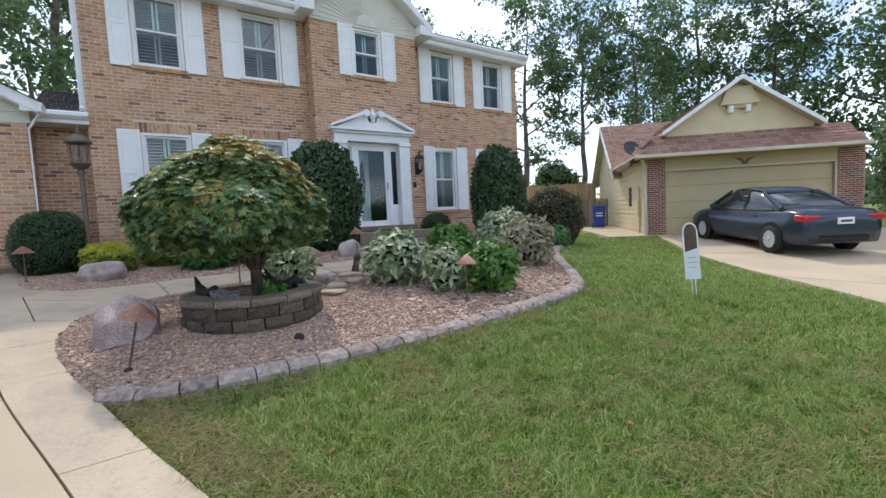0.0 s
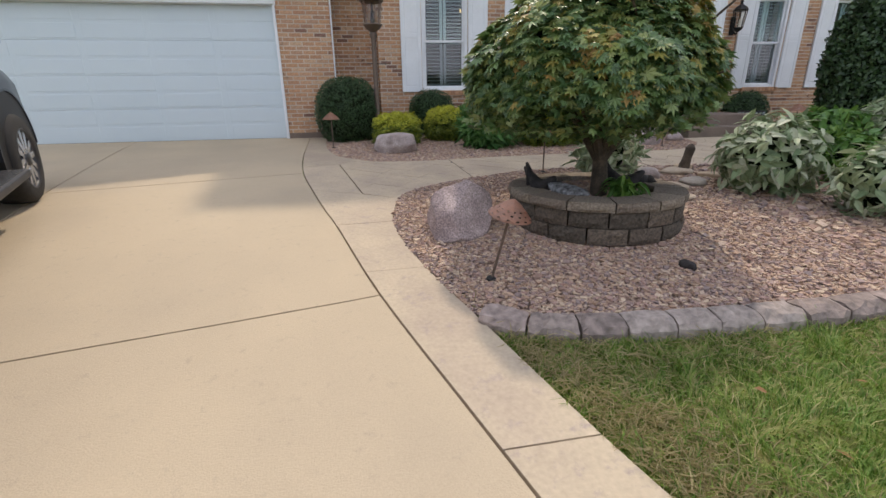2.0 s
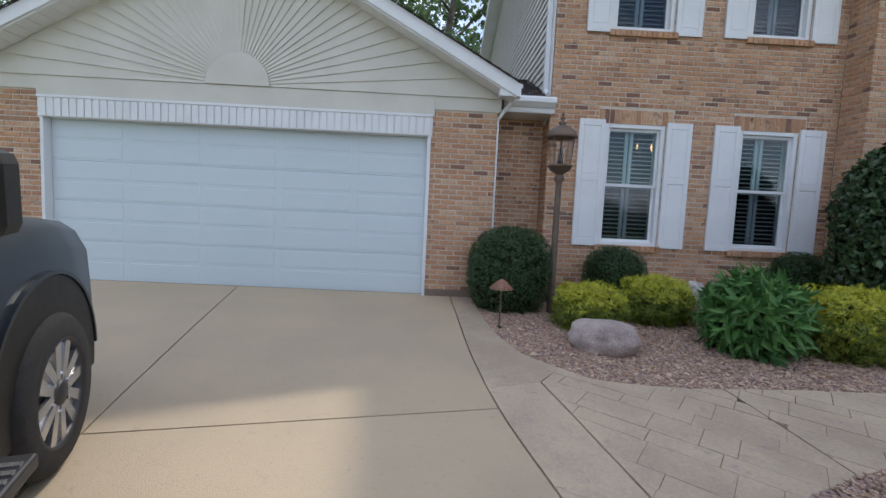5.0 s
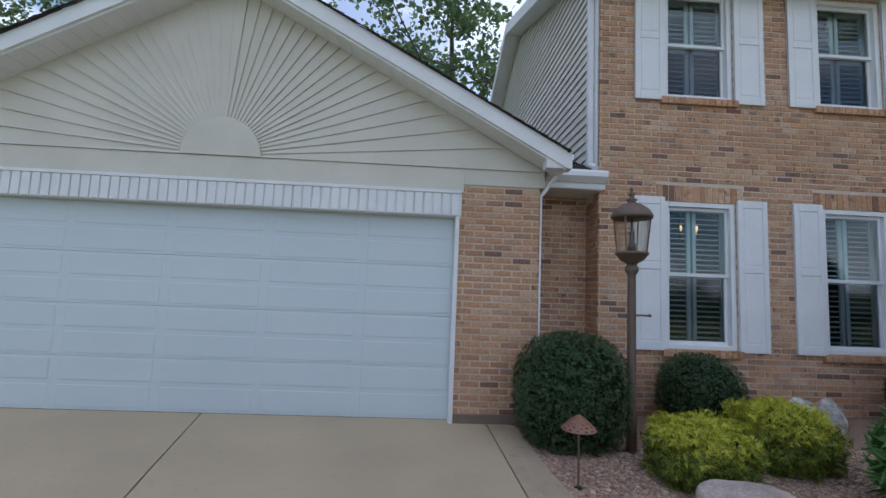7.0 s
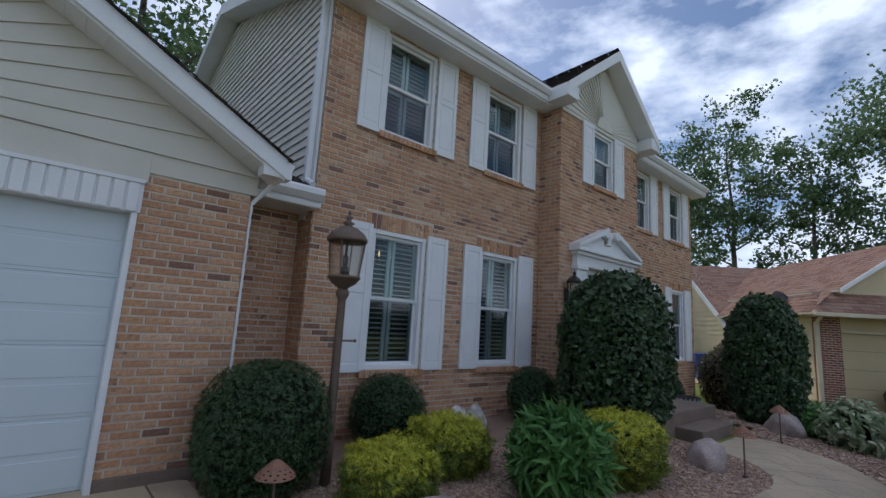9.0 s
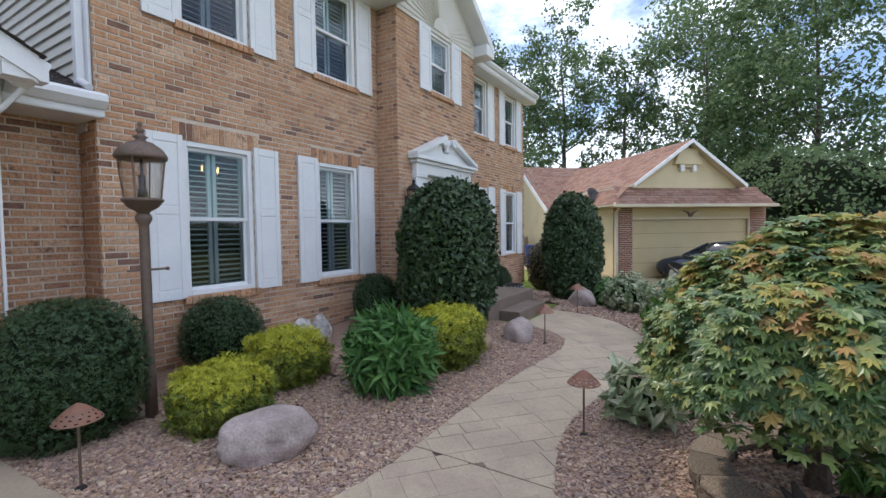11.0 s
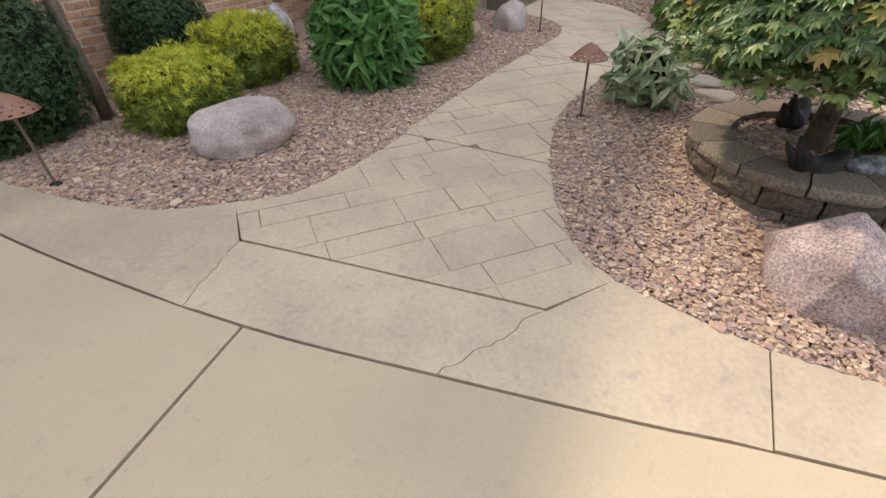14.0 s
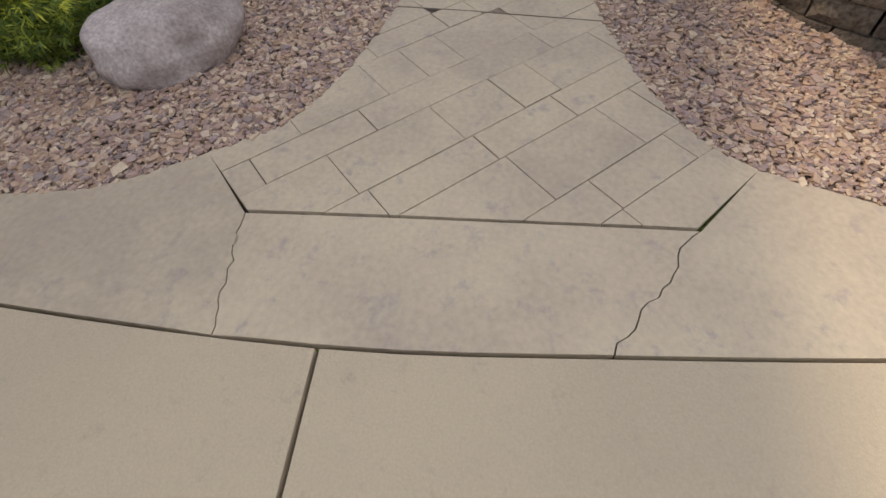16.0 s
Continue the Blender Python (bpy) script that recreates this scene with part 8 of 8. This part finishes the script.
# leafy masses beside and behind the yellow house
for k, (u, n, rad, seed) in enumerate(((11.6, 2.6, (4.4, 3.2, 2.8), 41), (12.5, 5.5, (3.0, 2.8, 3.2), 42), (-7.0, 15.5, (2.4, 2.0, 1.9), 43), (-13, 17, (3.0, 2.2, 2.2), 44), (-3.0, 15.5, (1.8, 1.6, 2.2), 45), (8.8, -2.5, (1.6, 1.4, 0.9), 46))):
    x, y = nxy(u, n)
    bush("tree_shrub", "large loose green shrub beside the yellow house", (x, y), rad, 8000, oval_leaf(0.55), 0.20 if rad[2] > 1 else 0.12, "tree_leaf", seed, -0.85, 0.30, 2.6, 0.34, cat="tree", spread=0.9, group="tall shrubs")
# far woods close the view all round
bm = bmesh.new()
r = np.random.RandomState(3)
woods_p, woods_n = [], []
for k in range(150):
    a = 2 * math.pi * k / 150 + r.uniform(-0.02, 0.02)
    d = r.uniform(58, 75)
    c = np.array([10 + d * math.cos(a), 10 + d * math.sin(a), 0.0])
    h = r.uniform(2.5, 5)
    p, n = shell_points(260, (4.5, 4.5, h), 300 + k, -0.1, 0.3, 2.0, 0.35)
    woods_p.append(p + c)
    woods_n.append(n)
woods_p, woods_n = np.concatenate(woods_p), np.concatenate(woods_n)
tagged(scatter("far_woods", oval_leaf(0.7), woods_p, unit(woods_n + r.normal(0, 0.6, woods_n.shape)), r.normal(size=woods_n.shape), 1.25, "tree_leaf", None, 8), "distant green woods round the gardens", "woods", kind="stuff")

# ---- grass ----
def grass(name, x0, x1, y0, y1, per_m2, tall, wide, seed, label):
    r = np.random.RandomState(seed)
    n = int((x1 - x0) * (y1 - y0) * per_m2)
    x, y = r.uniform(x0, x1, n), r.uniform(y0, y1, n)
    # not on the drive, the border, the beds, or the drive next door
    edge = np.interp(y, [p[1] for p in EDGE_LOW][::-1], [p[0] for p in EDGE_LOW][::-1])
    ok = x > edge + 0.01 + 0.02 * np.sin(y * 9)
    ok &= ~inside(BED_FRONT + [], x, y) & ~inside([(p[0], p[1] - 0.07) for p in STONE_LINE] + [(11.4, 12), (0.9, 12)], x, y)
    u = (x - NEXT[0]) * NEXT_U[0] + (y - NEXT[1]) * NEXT_U[1]
    m = (x - NEXT[0]) * NEXT_N[0] + (y - NEXT[1]) * NEXT_N[1]
    ok &= ~((u > -0.4) & (u < 6.7) & (m < 0.3)) & ~((u > -2.2) & (m > -0.2))
    patch = np.array([noise.noise(Vector((a * 0.9, b * 0.9, 3.3))) for a, b in zip(x[ok], y[ok])]) if ok.sum() < 400000 else 0
    x, y = x[ok], y[ok]
    n = len(x)
    h = tall * np.exp(r.normal(0, 0.3, n)) * (1 + 0.35 * patch)
    # blades of one tuft lean the same way
    tuft = np.array([noise.noise(Vector((p * 6.5, q * 6.5, 8.1))) for p, q in zip(x, y)]) if n < 400000 else np.zeros(n)
    h = h * (1 + 0.55 * tuft)
    a = r.normal(0, 0.9, n) + 7.0 * tuft
    lean = r.uniform(0.2, 1.6, n) * h
    s = np.stack([np.cos(a + 1.57), np.sin(a + 1.57), 0 * a], 1) * (wide * r.uniform(0.7, 1.3, n))[:, None]
    foot = np.stack([x, y, land(x, y) - 0.037], 1)
    o = np.stack([np.cos(a), np.sin(a), 0 * a], 1)
    up = np.array([0, 0, 1.0])
    v = np.stack([foot - s, foot + s, foot + o * (lean * 0.35)[:, None] + up * (h * 0.65)[:, None] + s * 0.7, foot + o * (lean * 0.35)[:, None] + up * (h * 0.65)[:, None] - s * 0.7,
                  foot + o * lean[:, None] + up * (h * 0.92)[:, None]], 1)
    i = (np.arange(n) * 5)[:, None]
    f = [tuple(q) for q in (i + np.array([0, 1, 2, 3])).tolist()] + [tuple(q) for q in (i + np.array([3, 2, 4])).tolist()]
    return tagged(raw(name, v.reshape(-1, 3), f, "blade", None), label, "grass", kind="stuff")


grass("grass", 0.9, 5.2, 0.6, 4.9, 9500, 0.042, 0.0027, 1, "dense green lawn grass with straw-coloured blades")
grass("grass", 5.2, 9.0, -0.5, 7.6, 3600, 0.045, 0.0040, 2, "dense green lawn grass")
grass("grass", 1.6, 5.2, -2.0, 0.6, 2600, 0.048, 0.0042, 3, "dense green lawn grass")
grass("grass", 9.0, 17.0, -4.0, 12.5, 900, 0.045, 0.008, 4, "green lawn grass farther off")
grass("grass", 5.2, 9.0, -4.0, -0.5, 900, 0.060, 0.008, 5, "green lawn grass farther off")


# dry straw-coloured tufts in patches, and a few fallen leaves
M["straw"] = leaf_material("dry_grass_blades", [(0.40, 0.33, 0.16), (0.50, 0.42, 0.24), (0.32, 0.27, 0.12)], 0.7, 0.3, 0.2)


def straw(seed, n):
    r = np.random.RandomState(seed)
    cx, cy = r.uniform(1.2, 6.5, 110), r.uniform(1.0, 4.6, 110)
    ey = r.uniform(1.0, 4.8, 45)
    cx[:45], cy[:45] = np.interp(ey, [p[1] for p in EDGE_LOW][::-1], [p[0] for p in EDGE_LOW][::-1]) + 0.12, ey
    i = r.randint(0, 110, n)
    x, y = cx[i] + r.normal(0, 0.14, n), cy[i] + r.normal(0, 0.12, n)
    edge = np.interp(y, [p[1] for p in EDGE_LOW][::-1], [p[0] for p in EDGE_LOW][::-1])
    ok = (x > edge + 0.02) & ~inside([(p[0], p[1] - 0.09) for p in STONE_LINE] + [(11.4, 12), (0.9, 12)], x, y)
    x, y = x[ok], y[ok]
    n = len(x)
    p = np.stack([x, y, land(x, y) - 0.015 + r.uniform(0.0, 0.03, n)], 1)
    face = unit(r.normal(0, 0.5, (n, 3)) + np.array([0, 0, 1]))
    tip = r.normal(size=(n, 3)) * np.array([1, 1, 0.25]) + np.array([0, 0, 0.25])
    tagged(scatter("dry_grass", lance_leaf(0.06, 0.2), p, face, tip, 0.055, "straw", None, seed), "dry straw-coloured grass in patches on the lawn", "grass", kind="stuff")


straw(31, 24000)
M["brown_leaf"] = leaf_material("brown_fallen_leaf", [(0.25, 0.12, 0.05), (0.32, 0.17, 0.07), (0.20, 0.10, 0.05)], 0.7, 0.2)
fallen = None
fr = random.Random(12)
spots_leaf = [(fr.uniform(1.6, 6.0), fr.uniform(1.2, 4.2)) for _ in range(26)]
for x, y in spots_leaf:
    if x < float(np.interp(y, [p[1] for p in EDGE_LOW][::-1], [p[0] for p in EDGE_LOW][::-1])) + 0.1:
        continue
    m = pose(x, y, float(land(x, y)) + 0.012, fr.uniform(-25, 25), fr.uniform(-25, 25), fr.uniform(0, 360))
    if fallen is None:
        v, f = oval_leaf(0.6)
        fallen = raw("fallen_leaf", v * 0.055, f, "brown_leaf")
        fallen.matrix_basis = m
        tagged(fallen, "curled brown fallen leaf lying on the lawn", "leaf", "fallen leaves")
    else:
        copy_thing(fallen, m)

# ---- the bricks of the walls, last ----
def lay_bricks():
    r = random.Random(11)
    single = {}
    count = 0
    for w, bl, to_world, seed in stuff_bricks:
        rest = []
        near = w in (pier_right,) or w is front_left
        for b in bl:
            full = abs((b[1] - b[0]) - (LONG - MORTAR)) < 0.003 and abs((b[3] - b[2]) - (COURSE - MORTAR)) < 0.003
            inside_stretch = w is pier_right or (w is front_left and b[0] < 1.1 and 1.0 < b[2] < 4.2)
            if near and full and inside_stretch and count < 290:
                if "b" not in single:
                    hx, hz = (LONG - MORTAR) / 2, (COURSE - MORTAR) / 2
                    v, f = brick_mesh([(-hx, hx, -hz, hz)], lambda q: q, 0.0075, 3)
                    me = bpy.data.meshes.new("brick")
                    me.from_pydata(v.tolist(), [], f.tolist())
                    me.materials.append(M["brick_piece"])
                    single["b"] = me
                ob = new("brick", single["b"])
                at = to_world(np.array([[(b[0] + b[1]) / 2, r.uniform(-0.0015, 0.0015), (b[2] + b[3]) / 2]]))[0]
                ob.location = at
                ob.parent = w
                count += 1
            else:
                rest.append(b)
        v, f = brick_mesh(rest, to_world, 0.007, seed)
        tagged(raw("brickwork", v, f, "brick", w), kind="stuff")


lay_bricks()
